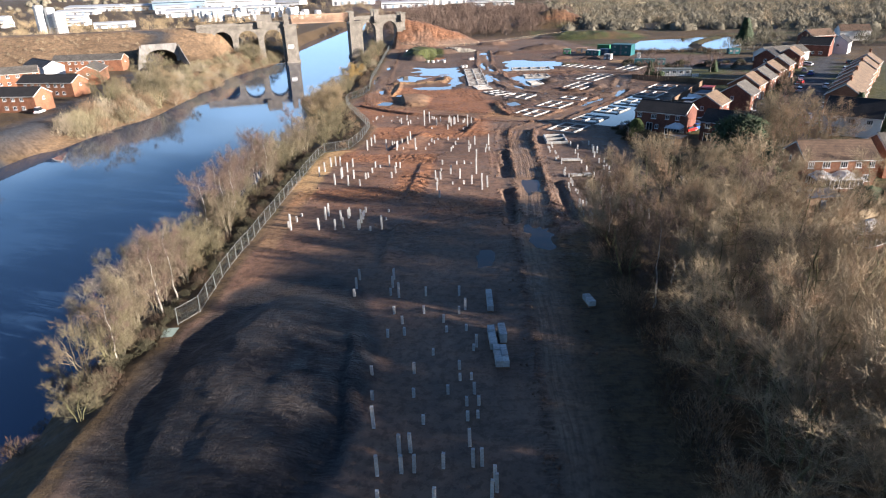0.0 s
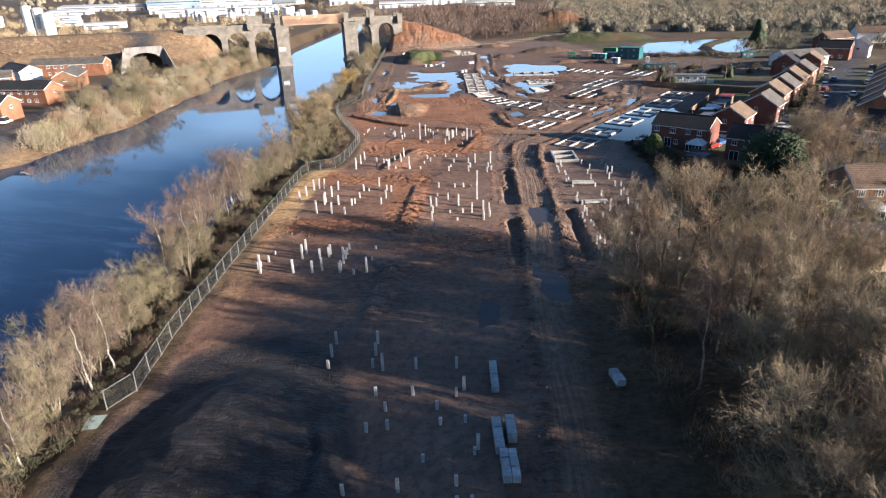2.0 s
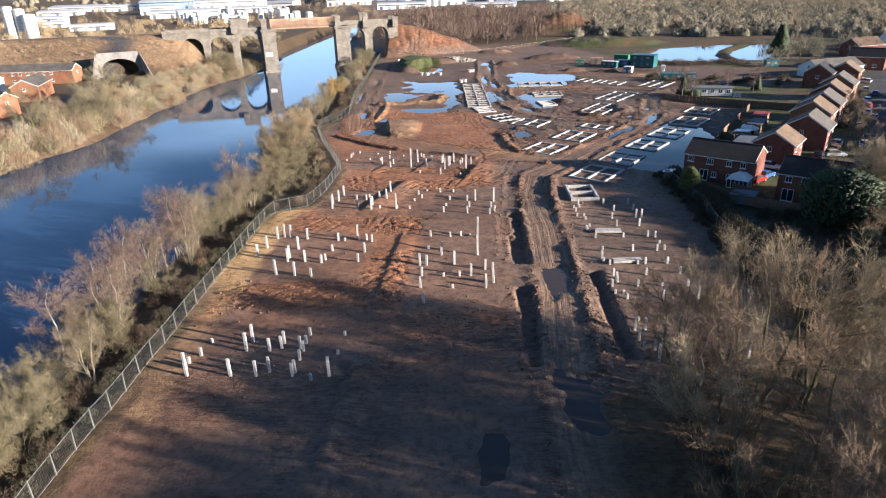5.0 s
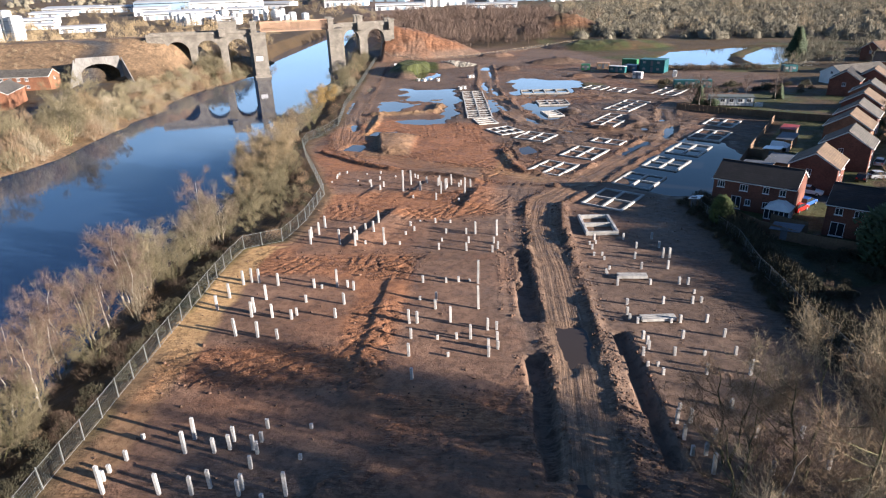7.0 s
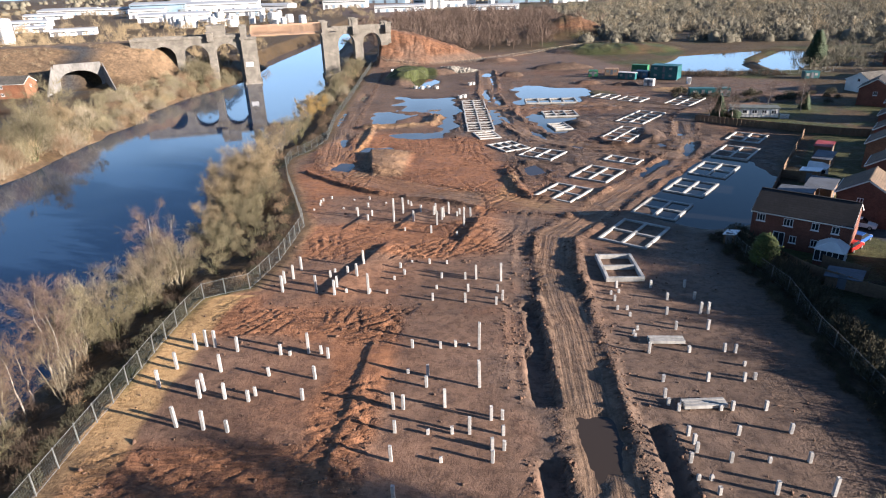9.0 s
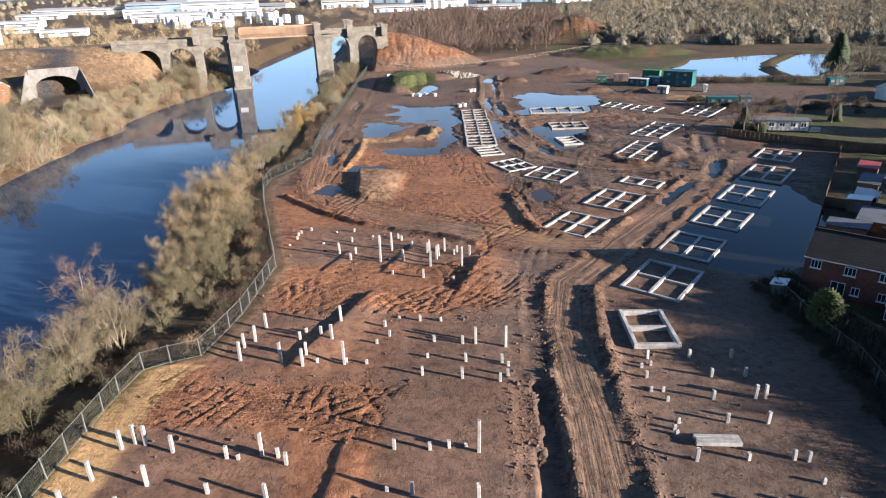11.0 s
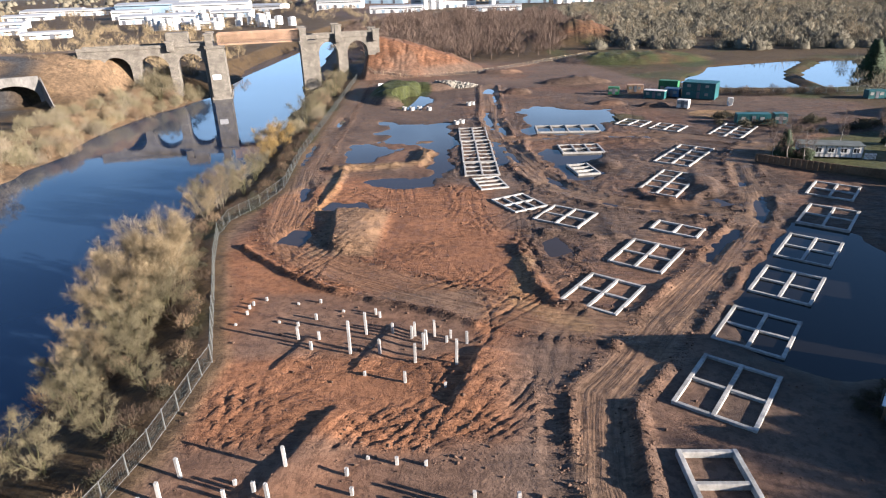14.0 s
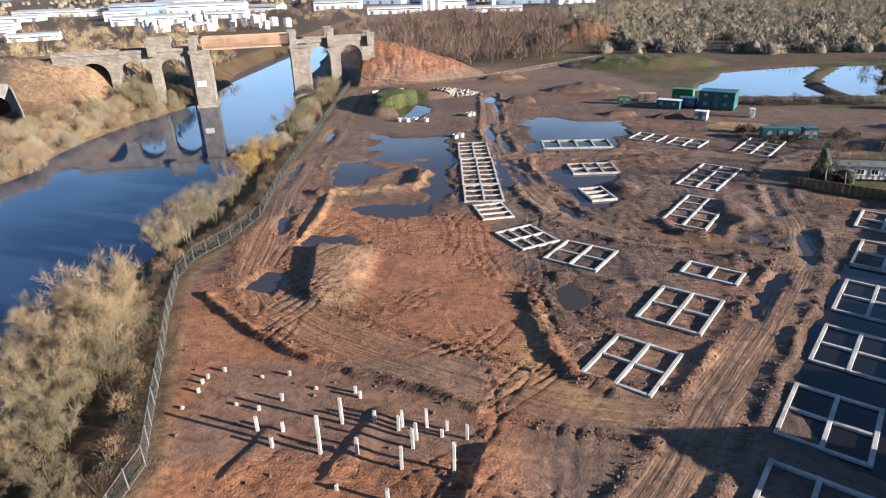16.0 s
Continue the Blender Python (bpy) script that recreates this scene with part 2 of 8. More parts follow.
M_BARK_PALE = material("pale_straw_bark", (0.27, 0.23, 0.16), 0.85, spread=0.35, grain=2, random_tint=0.12)
M_TWIG_HEDGE = material("dark_thicket_twigs", (0.075, 0.068, 0.038), 0.9, spread=0.45, grain=0.8, random_tint=0.2)
M_TWIG_OLIVE = material("olive_willow_twigs", (0.20, 0.168, 0.098), 0.9, spread=0.4, grain=0.6, random_tint=0.2)
M_TWIG_BIRCH = material("purple_brown_twigs", (0.165, 0.112, 0.085), 0.9, spread=0.35, grain=0.6, random_tint=0.15)
M_TWIG_WILLOW = material("golden_willow_twigs", (0.38, 0.255, 0.095), 0.9, spread=0.35, grain=0.6)
M_TWIG_RUSSET = material("russet_twigs", (0.30, 0.205, 0.125), 0.9, spread=0.4, grain=0.6, random_tint=0.2)
M_TWIG_BRAMBLE = material("dark_bramble_stems", (0.095, 0.062, 0.040), 0.9, spread=0.45, grain=0.8, random_tint=0.25)
M_TWIG_FAR = material("bleached_straw_twigs", (0.34, 0.285, 0.20), 0.9, spread=0.35, grain=0.5, random_tint=0.22)
M_TWIG_FAR_OLIVE = material("olive_straw_twigs", (0.29, 0.25, 0.15), 0.9, spread=0.35, grain=0.5, random_tint=0.22)
M_BARK_MOSS = material("mossy_bark", (0.135, 0.125, 0.058), 0.9, spread=0.45, grain=2.5, random_tint=0.2)
M_TWIG_BANK = material("grey_tan_twigs", (0.205, 0.160, 0.106), 0.9, spread=0.4, grain=0.6, random_tint=0.22)
M_WIRE = material("dull_fence_wire", (0.16, 0.17, 0.16), 0.6, 0.3, spread=0.2, grain=6)
M_CLOD = material("loose_earth", (0.16, 0.092, 0.06), 0.9, spread=0.5, grain=0.8)
M_TWIG_GREY = material("grey_green_twigs", (0.165, 0.148, 0.102), 0.9, spread=0.3, grain=0.1)
M_DOME = material("grey_willow_thicket", (0.150, 0.134, 0.096), 0.95, spread=0.15, grain=0.9, stain=0.12)
def vary_islands(mat, low, high):
    """Lets each separate piece of a joined mesh be a little lighter or darker."""
    nodes, links = mat.node_tree.nodes, mat.node_tree.links
    socket = nodes["Principled BSDF"].inputs["Base Color"]
    base = socket.links[0].from_socket
    geo, value, hsv = nodes.new("ShaderNodeNewGeometry"), nodes.new("ShaderNodeMapRange"), nodes.new("ShaderNodeHueSaturation")
    value.inputs[3].default_value, value.inputs[4].default_value = low, high
    links.new(geo.outputs["Random Per Island"], value.inputs[0]), links.new(value.outputs[0], hsv.inputs["Value"])
    links.new(base, hsv.inputs["Color"]), links.new(hsv.outputs[0], socket)


vary_islands(M_DOME, 0.78, 1.22)
M_RUBBLE = material("broken_stone", (0.34, 0.31, 0.26), 0.9, spread=0.5, grain=1.2)
M_LEAF = material("evergreen_leaves", (0.035, 0.065, 0.02), 0.7, spread=0.5, grain=1.5)

# ---- mesh tools ----
def bm_box(bm, x0, x1, y0, y1, z0, z1, m=None):
    vs = [bm.verts.new(Vector(p)) for p in ((x0, y0, z0), (x1, y0, z0), (x1, y1, z0), (x0, y1, z0), (x0, y0, z1), (x1, y0, z1), (x1, y1, z1), (x0, y1, z1))]
    for f in ((0, 3, 2, 1), (4, 5, 6, 7), (0, 1, 5, 4), (1, 2, 6, 5), (2, 3, 7, 6), (3, 0, 4, 7)):
        bm.faces.new([vs[i] for i in f])
    if m is not None:
        bmesh.ops.transform(bm, matrix=m, verts=vs)
    return vs


def box(x0, x1, y0, y1, z0, z1, bevel=0.0):
    bm = bmesh.new()
    bm_box(bm, x0, x1, y0, y1, z0, z1)
    if bevel:
        bmesh.ops.bevel(bm, geom=bm.edges[:], offset=bevel, segments=1, affect="EDGES")
    return bm


def bm_bar(bm, a, b, w, h=None):
    """A bar of rectangular section from a to b."""
    a, b = Vector(a), Vector(b)
    way = b - a
    m = Matrix.Translation(a) @ way.to_track_quat("X", "Z").to_matrix().to_4x4()
    h = h or w
    return bm_box(bm, 0, way.length, -w / 2, w / 2, -h / 2, h / 2, m)


def bm_tube(bm, points, radii, sides=5, cap=True):
    """A tapered tube along points."""
    rings = []
    for i, (p, r) in enumerate(zip(points, radii)):
        way = (Vector(points[min(i + 1, len(points) - 1)]) - Vector(points[max(i - 1, 0)])).normalized()
        q = way.to_track_quat("Z", "Y")
        rings.append([bm.verts.new(Vector(p) + q @ Vector((r * math.cos(2 * math.pi * k / sides), r * math.sin(2 * math.pi * k / sides), 0))) for k in range(sides)])
    for a, b in zip(rings, rings[1:]):
        for k in range(sides):
            bm.faces.new((a[k], a[(k + 1) % sides], b[(k + 1) % sides], b[k]))
    if cap:
        bm.faces.new(rings[-1]), bm.faces.new(rings[0][::-1])


def bm_prism(bm, outline, z0, z1):
    """An upright prism over an outline."""
    low, high = [bm.verts.new((x, y, z0)) for x, y in outline], [bm.verts.new((x, y, z1)) for x, y in outline]
    n = len(outline)
    for i in range(n):
        bm.faces.new((low[i], low[(i + 1) % n], high[(i + 1) % n], high[i]))
    bm.faces.new(high), bm.faces.new(low[::-1])


def bm_profile(bm, outline, y0, y1):
    """A prism along y with its outline in x and z."""
    a, b = [bm.verts.new((x, y0, z)) for x, z in outline], [bm.verts.new((x, y1, z)) for x, z in outline]
    n = len(outline)
    for i in range(n):
        bm.faces.new((a[i], b[i], b[(i + 1) % n], a[(i + 1) % n]))
    bm.faces.new(a), bm.faces.new(b[::-1])


def mesh_of(name, bm, mat):
    me = bpy.data.meshes.new(name)
    bmesh.ops.recalc_face_normals(bm, faces=bm.faces[:])
    bm.to_mesh(me)
    bm.free()
    me.materials.append(mat)
    return me


def part(name, bm, mat, parent, label="", m=None):
    ob = new(name, bm if isinstance(bm, bpy.types.Mesh) else mesh_of(name, bm, mat))
    ob.parent = parent
    if m is not None:
        ob.matrix_basis = m
    return tagged(ob, label) if label else ob


def thing(name, m, label, category, group="", kind=""):
    ob = new(name)
    ob.matrix_basis = m
    return tagged(ob, label, category, group, kind)


def raw_mesh(name, verts, faces, mat):
    """A mesh from arrays: faces is an n x 3 or n x 4 array."""
    me = bpy.data.meshes.new(name)
    verts, faces = np.asarray(verts, dtype=np.float32), np.asarray(faces, dtype=np.int32)
    k = faces.shape[1]
    me.vertices.add(len(verts)), me.loops.add(faces.size), me.polygons.add(len(faces))
    me.vertices.foreach_set("co", verts.ravel()), me.loops.foreach_set("vertex_index", faces.ravel())
    me.polygons.foreach_set("loop_start", np.arange(0, faces.size, k, dtype=np.int32))
    me.update(calc_edges=True)
    me.validate()
    me.materials.append(mat)
    return me


def lattice(ix, iy, seed):
    h = (ix.astype(np.int64) * 374761393 + iy.astype(np.int64) * 668265263 + seed * 974711) & 0x7FFFFFFF
    h = ((h ^ (h >> 13)) * 1274126177) & 0x7FFFFFFF
    return ((h ^ (h >> 16)) & 0xFFFF) / 65535.0


def value_noise(x, y, seed=0):
    ix, iy = np.floor(x), np.floor(y)
    fx, fy = x - ix, y - iy
    fx, fy = fx * fx * (3 - 2 * fx), fy * fy * (3 - 2 * fy)
    a, b = lattice(ix, iy, seed), lattice(ix + 1, iy, seed)
    c, d = lattice(ix, iy + 1, seed), lattice(ix + 1, iy + 1, seed)
    return (a * (1 - fx) + b * fx) * (1 - fy) + (c * (1 - fx) + d * fx) * fy


def fbm(x, y, size, octaves=4, seed=0):
    total, weight = 0, 0
    for k in range(octaves):
        total, weight = total + value_noise(x / size * 2 ** k, y / size * 2 ** k, seed + k) / 2 ** k, weight + 1 / 2 ** k
    return total / weight * 2 - 1


def smooth(a, b, v):
    t = np.clip((v - a) / (b - a), 0, 1)
    return t * t * (3 - 2 * t)


def line_distance(x, y, points):
    """The distance to a polyline and the signed side (left positive) of its nearest piece."""
    best, side = np.full(np.shape(x), 1e9), np.zeros(np.shape(x))
    for (ax, ay), (bx, by) in zip(points, points[1:]):
        dx, dy = bx - ax, by - ay
        t = np.clip(((x - ax) * dx + (y - ay) * dy) / (dx * dx + dy * dy), 0, 1)
        px, py = x - ax - t * dx, y - ay - t * dy
        d = np.hypot(px, py)
        near = d < best
        best, side = np.where(near, d, best), np.where(near, np.sign(dx * py - dy * px), side)
    return best, side


def along_line(x, y, points):
    """How far along a polyline its nearest point lies."""
    best, way, done = np.full(np.shape(x), 1e9), np.zeros(np.shape(x)), 0.0
    for (ax, ay), (bx, by) in zip(points, points[1:]):
        dx, dy = bx - ax, by - ay
        size = math.hypot(dx, dy)
        t = np.clip(((x - ax) * dx + (y - ay) * dy) / size ** 2, 0, 1)
        d = np.hypot(x - ax - t * dx, y - ay - t * dy)
        way = np.where(d < best, done + t * size, way)
        best, done = np.minimum(d, best), done + size
    return way


def inside(x, y, outline):
    """How far a point lies inside an outline (negative: outside)."""
    hit = np.zeros(np.shape(x), dtype=bool)
    for (ax, ay), (bx, by) in zip(outline, outline[1:] + outline[:1]):
        cross = ((ay > y) != (by > y)) & (x < (bx - ax) * (y - ay) / ((by - ay) or 1e-9) + ax)
        hit ^= cross
    d, _ = line_distance(x, y, outline + outline[:1])
    return np.where(hit, d, -d)

# ---- the low cloud that the river mirrors ----
def cloud_bank():
    """A long bank of pale cloud on the horizon ahead, thinning upwards."""
    mat = bpy.data.materials.new("low_cloud")
    mat.use_nodes = True
    nodes, links = mat.node_tree.nodes, mat.node_tree.links
    nodes.remove(nodes["Principled BSDF"])
    where, split = nodes.new("ShaderNodeTexCoord"), nodes.new("ShaderNodeSeparateXYZ")
    links.new(where.outputs["Object"], split.inputs[0])
    stretch, puffs = nodes.new("ShaderNodeMapping"), nodes.new("ShaderNodeTexNoise")
    stretch.inputs["Scale"].default_value = (0.0011, 0.0011, 0.0034)
    puffs.inputs["Scale"].default_value, puffs.inputs["Detail"].default_value = 1.0, 6
    links.new(where.outputs["Object"], stretch.inputs[0]), links.new(stretch.outputs[0], puffs.inputs[0])
    height, cover = nodes.new("ShaderNodeMapRange"), nodes.new("ShaderNodeMath")
    height.inputs[1].default_value, height.inputs[2].default_value, height.inputs[3].default_value, height.inputs[4].default_value = 100, 1250, 1.0, -0.6
    links.new(split.outputs[2], height.inputs[0])
    cover.operation = "ADD"
    links.new(height.outputs[0], cover.inputs[0]), links.new(puffs.outputs[0], cover.inputs[1])
    edge = nodes.new("ShaderNodeMapRange")
    edge.interpolation_type = "SMOOTHSTEP"
    edge.inputs[1].default_value, edge.inputs[2].default_value = 0.35, 1.05
    links.new(cover.outputs[0], edge.inputs[0])
    glow, clear, mix = nodes.new("ShaderNodeEmission"), nodes.new("ShaderNodeBsdfTransparent"), nodes.new("ShaderNodeMixShader")
    glow.inputs[0].default_value, glow.inputs[1].default_value = (0.42, 0.69, 1.0, 1), 0.49
    links.new(edge.outputs[0], mix.inputs[0]), links.new(clear.outputs[0], mix.inputs[1]), links.new(glow.outputs[0], mix.inputs[2])
    links.new(mix.outputs[0], nodes["Material Output"].inputs[0])
    turns = np.radians(np.linspace(18, 162, 37))
    verts = [(3400 * math.cos(a), 3400 * math.sin(a), z) for z in (-30, 600, 1200, 1800) for a in turns]
    faces = [(r * 37 + k, r * 37 + k + 1, r * 37 + k + 38, r * 37 + k + 37) for r in range(3) for k in range(36)]
    tagged(new("backdrop", raw_mesh("backdrop", verts, faces, mat)), "bank of pale low cloud along the horizon", "sky", kind="structure")


cloud_bank()

# ---- the lie of the land ----
FENCE = [(-34.7, 64.6), (-33.1, 67.3), (-34.0, 77), (-34.3, 97), (-34.5, 115), (-34.8, 138), (-34.3, 142), (-32.0, 143.3), (-29.2, 144.4), (-27.9, 153.5), (-27.8, 167), (-29.7, 172),
         (-33.0, 181), (-37.4, 192.5), (-40.8, 203), (-41.2, 209), (-38.5, 217), (-37.0, 227), (-40.0, 252), (-42.3, 291), (-45.0, 330), (-48.0, 375)]
BANK_RIGHT = [(-40, -60), (-43, 30), (-45, 60), (-47, 100), (-50, 140), (-46, 165), (-52, 195), (-55, 210), (-52, 230), (-54, 260), (-58, 300), (-64, 345), (-73, 400),
              (-80, 450), (-92, 550), (-103, 650), (-112, 750), (-172, 900), (-240, 1050), (-330, 1300)]
BANK_LEFT = [(-132, -60), (-128, 60), (-122, 130), (-118, 155), (-112, 185), (-108, 215), (-110, 245), (-109, 275), (-114, 300), (-112, 325), (-107, 352), (-105, 390),
             (-118, 450), (-134, 510), (-150, 600), (-172, 720), (-230, 850), (-300, 1050), (-420, 1300)]
HAUL_ROAD = [(9.0, 30), (9.0, 95), (10.2, 112), (10.2, 134), (9.9, 150), (11.8, 161.5), (17.0, 168.2), (20.8, 174.0), (25.7, 181.2), (32.8, 191.1), (39.3, 200.3), (44.4, 208.5), (48.4, 218.7), (50.8, 229.1), (54.2, 241.7), (58.6, 250), (66, 258), (90, 272)]
YARD_ROAD = [(-44, 359), (-40, 301), (-36.2, 241), (-32.3, 214), (-31, 205), (-25.5, 195.5), (-18, 189.5), (-9, 184), (0, 179.5), (9, 175.5), (17.2, 174)]
INNER_ROAD = [(4.5, 345), (4.8, 310), (4.0, 290), (6.8, 258), (11.9, 234.5), (15.5, 224.6), (22.4, 217.6), (29.6, 213.6), (36, 211.4), (40.6, 209.2), (44.0, 206)]
BACK_ROAD = [(7, 262), (32, 265.5), (50, 263), (60, 257)]
ESTATE_STREET = [(63, 128), (78.5, 155), (91.7, 182), (110.7, 218), (140, 271), (170, 320)]
LEFT_ROAD = [(-120, 130), (-127.5, 168), (-131, 185), (-138, 230), (-144, 266), (-149, 283), (-157.5, 314), (-166, 340)]
PUDDLES = {
    "plots": [(-25, 286), (-6, 285), (-5, 233), (-8, 227), (-14.6, 226), (-22, 230.5), (-12, 234), (-9.6, 238), (-10.4, 263.5), (-23, 264)],
    "pit": [(-29, 244), (-28.8, 260), (-19.4, 255), (-21.5, 245)],
    "lake": [(11.7, 296.5), (18.3, 303), (35.8, 298), (38.7, 290.5), (31.8, 269), (20, 266), (13, 271)],
    "yard": [(16.0, 253), (27.4, 250), (24, 243), (28.5, 234.5), (21, 229), (16, 238), (14.0, 246)],
    "corner": [(40.7, 218), (45.5, 215.6), (42.9, 211), (39, 213)],
    "hollow": [(9.2, 199.0), (12.0, 201.0), (13.2, 196), (10.8, 194.2)],
}
PUDDLES.update({
    "flood": [(28.2, 176.2), (28.5, 169), (34, 163), (44, 166), (53, 178), (57, 190), (56, 201), (49, 207), (44.5, 201), (36.8, 189.5)],
    "road_dip": [(8.9, 112.5), (11.6, 112), (11.8, 119.5), (9.0, 119)],
    "near_dip": [(0.2, 79.5), (2.6, 79.5), (2.6, 86), (0.4, 86)],
    "near_road": [(8.0, 86), (11.5, 86), (11.5, 94), (8.2, 94)],
    "lane_pool": [(2.6, 330), (5.6, 328), (6.2, 338), (3.4, 340)],
    "bund": [(-24, 308), (-16, 306), (-13, 314), (-14, 326), (-22, 326)],
    "loop": [(-30.5, 200), (-26.5, 198), (-26, 205), (-29.5, 206)],
    "heap_back": [(-27, 214.5), (-18, 213.5), (-19, 218), (-26, 218.5)],
    "ladder_side": [(4.5, 240), (7.2, 244), (5.5, 262), (3.6, 262)],
})


def wheel_strip(line, start, length, off, half):
    """The outline of a long narrow pool lying in a wheel rut of a road."""
    left, right = [], []
    lengths = [math.hypot(b[0] - a[0], b[1] - a[1]) for a, b in zip(line, line[1:])]
    for k in range(7):
        s, i = start + length * k / 6, 0
        while i < len(lengths) - 1 and s > lengths[i]:
            s, i = s - lengths[i], i + 1
        (ax, ay), (bx, by) = line[i], line[i + 1]
        ux, uy = (bx - ax) / lengths[i], (by - ay) / lengths[i]
        w = half * (0.35 + math.sin(math.pi * k / 6))
        left.append((ax + ux * s - uy * (off + w), ay + uy * s + ux * (off + w)))
        right.append((ax + ux * s - uy * (off - w), ay + uy * s + ux * (off - w)))
    return left + right[::-1]


for i, row in enumerate(((INNER_ROAD, 20, 16, 1.3, 0.45), (INNER_ROAD, 48, 22, -1.0, 0.5), (INNER_ROAD, 62, 14, 1.4, 0.4), (INNER_ROAD, 84, 18, -0.9, 0.5), (INNER_ROAD, 112, 14, 1.1, 0.45), (INNER_ROAD, 132, 16, -1.2, 0.4), (YARD_ROAD, 66, 18, 1.6, 0.5),
                         (YARD_ROAD, 96, 20, -1.4, 0.5), (YARD_ROAD, 128, 12, 1.5, 0.4), (HAUL_ROAD, 62, 5, -1.0, 0.5), (HAUL_ROAD, 62.5, 5.5, 0.9, 0.5), (HAUL_ROAD, 80, 8, 0.7, 0.4), (HAUL_ROAD, 168, 14, 1.4, 0.6), (HAUL_ROAD, 186, 16, -1.3, 0.5),
                         (HAUL_ROAD, 206, 14, 1.2, 0.5), (BACK_ROAD, 6, 14, 0.9, 0.4), (BACK_ROAD, 26, 12, -0.9, 0.4))):
    PUDDLES["rut_%d" % i] = wheel_strip(*row)
NARROW = tuple(k for k in PUDDLES if k.startswith("rut_")) + ("heap_back", "loop", "lane_pool", "road_dip", "ladder_side", "near_road", "near_dip")
PLOTS = [((-33, -15), (115, 133)), ((-27, 5), (139, 154)), ((-9, 3.5), (107, 138)), ((-28, 0), (168.5, 183)), ((14.5, 27), (97, 153)), ((-30, -12), (96, 108)), ((-15.5, 2), (38, 81))]
CLAY = [(-34, 104), (-35, 140), (-28, 146), (-28, 168), (-38, 195), (-36, 222), (-24, 232), (2, 226), (7, 200), (9, 180), (3.5, 165), (3.8, 100)]
TRENCHES = [(((6.1, 120.6), (5.9, 141.0)), 1.3, 0.85), (((6.2, 142.6), (7.2, 162.5)), 1.2, 0.4), (((6.0, 95.0), (5.9, 113.6)), 1.1, 0.85), (((15.6, 97.0), (15.5, 118.3)), 0.8, 0.8), (((4.0, 123), (4.1, 141)), 0.5, 0.15)]
# ridges of dug earth: line, height, half width
RIDGES = [([(-29.5, 239), (-24, 240.5), (-17, 241), (-11.8, 242.5), (-10.6, 252), (-11.4, 261), (-14.5, 264.6), (-20, 265.2)], 0.95, 1.5), ([(-27.5, 238), (-27.2, 226), (-26.5, 216)], 0.5, 0.7),
          ([(6.6, 197), (6.9, 189.4), (8.3, 183.2), (10.2, 179.4), (12.8, 177.2)], 0.6, 0.75), ([(12.8, 177.2), (15.2, 176.0), (17.6, 176.6), (20.6, 179.2), (23.8, 184.0)], 0.3, 0.6), ([(25.0, 173.4), (28.0, 177.4), (31.6, 182.8), (35.6, 188.6), (40.4, 195)], 0.3, 0.5),
          ([(10.6, 203), (14.0, 203.4), (18.4, 200.8), (21.4, 200.6)], 0.4, 0.8), ([(29.6, 222.2), (31.0, 216.5), (36.0, 215.4), (41.6, 221.0)], 0.6, 1.1), ([(-35.1, 198), (-31.7, 193.9), (-25.7, 188.7), (-20.5, 184.8), (-15.3, 181.8), (-11.3, 180.1), (-5.1, 177.4), (0, 175)], 0.6, 0.5),
          ([(8.2, 160), (7.9, 150), (7.7, 137)], 0.24, 0.5), ([(14.4, 160), (13.7, 150), (13.6, 143)], 0.55, 0.7), ([(15.0, 165.5), (18.5, 170.5), (23.5, 176.5)], 0.35, 0.7), ([(27.5, 258), (36, 261), (46, 259)], 0.45, 0.8), ([(12.2, 262), (10.6, 250), (13.6, 237)], 0.5, 0.7)]
STEPS = [((-20.0, 142), (-13.0, 160.5), 0.5, 5.0), ((-2.6, 159.5), (0.6, 170.5), 0.55, 7.0), ((-13.0, 165), (-9.4, 175.5), 0.24, 3.0), ((-13.0, 104), (-11.5, 133), 0.2, 4.0),
         ((-11, 40), (-13.8, 62), 0.5, 4.0), ((-21.5, 165), (-18.8, 173), 0.18, 3.0), ((-13.5, 80), (-12.5, 97), 0.4, 4.0), ((5.2, 128), (4.6, 142), 0.3, 2.0)]
CHURNED = [((-12, 2), (151.5, 159), 0.7), ((-33, -9), (106, 116), 0.7), ((-32, -6), (131, 141), 0.8), ((6, 16), (184, 205), 1.0), ((8, 60), (186, 290), 0.75), ((-9, 6), (98, 108), 0.7), ((-28, 2), (210, 228), 0.6), ((10, 60), (290, 340), 0.5), ((-12, 14), (366, 384), 0.5)]
MOUNDS = [(36, 348, 13, 4, 2.2), (14, 330, 5, 3, 1.6), (70, 410, 34, 18, 3.0), (-27.5, 331, 8.5, 21, 3.6), (-16, 343, 9, 6, 1.8), (40, 306, 5, 2.5, 1.2),
          (52, 301, 5, 2, 1.2), (10.5, 378, 9, 4, 1.6), (-20.5, 53, 10.2, 18.5, 1.5), (-22.5, 62, 5, 7, 0.5), (-19, 44, 5, 8, 0.4), (27, 240, 3, 4, 0.9), (42, 226, 3, 7, 0.8)]


def across(points, y):
    ys = [p[1] for p in points]
    return np.interp(y, ys, [p[0] for p in points])


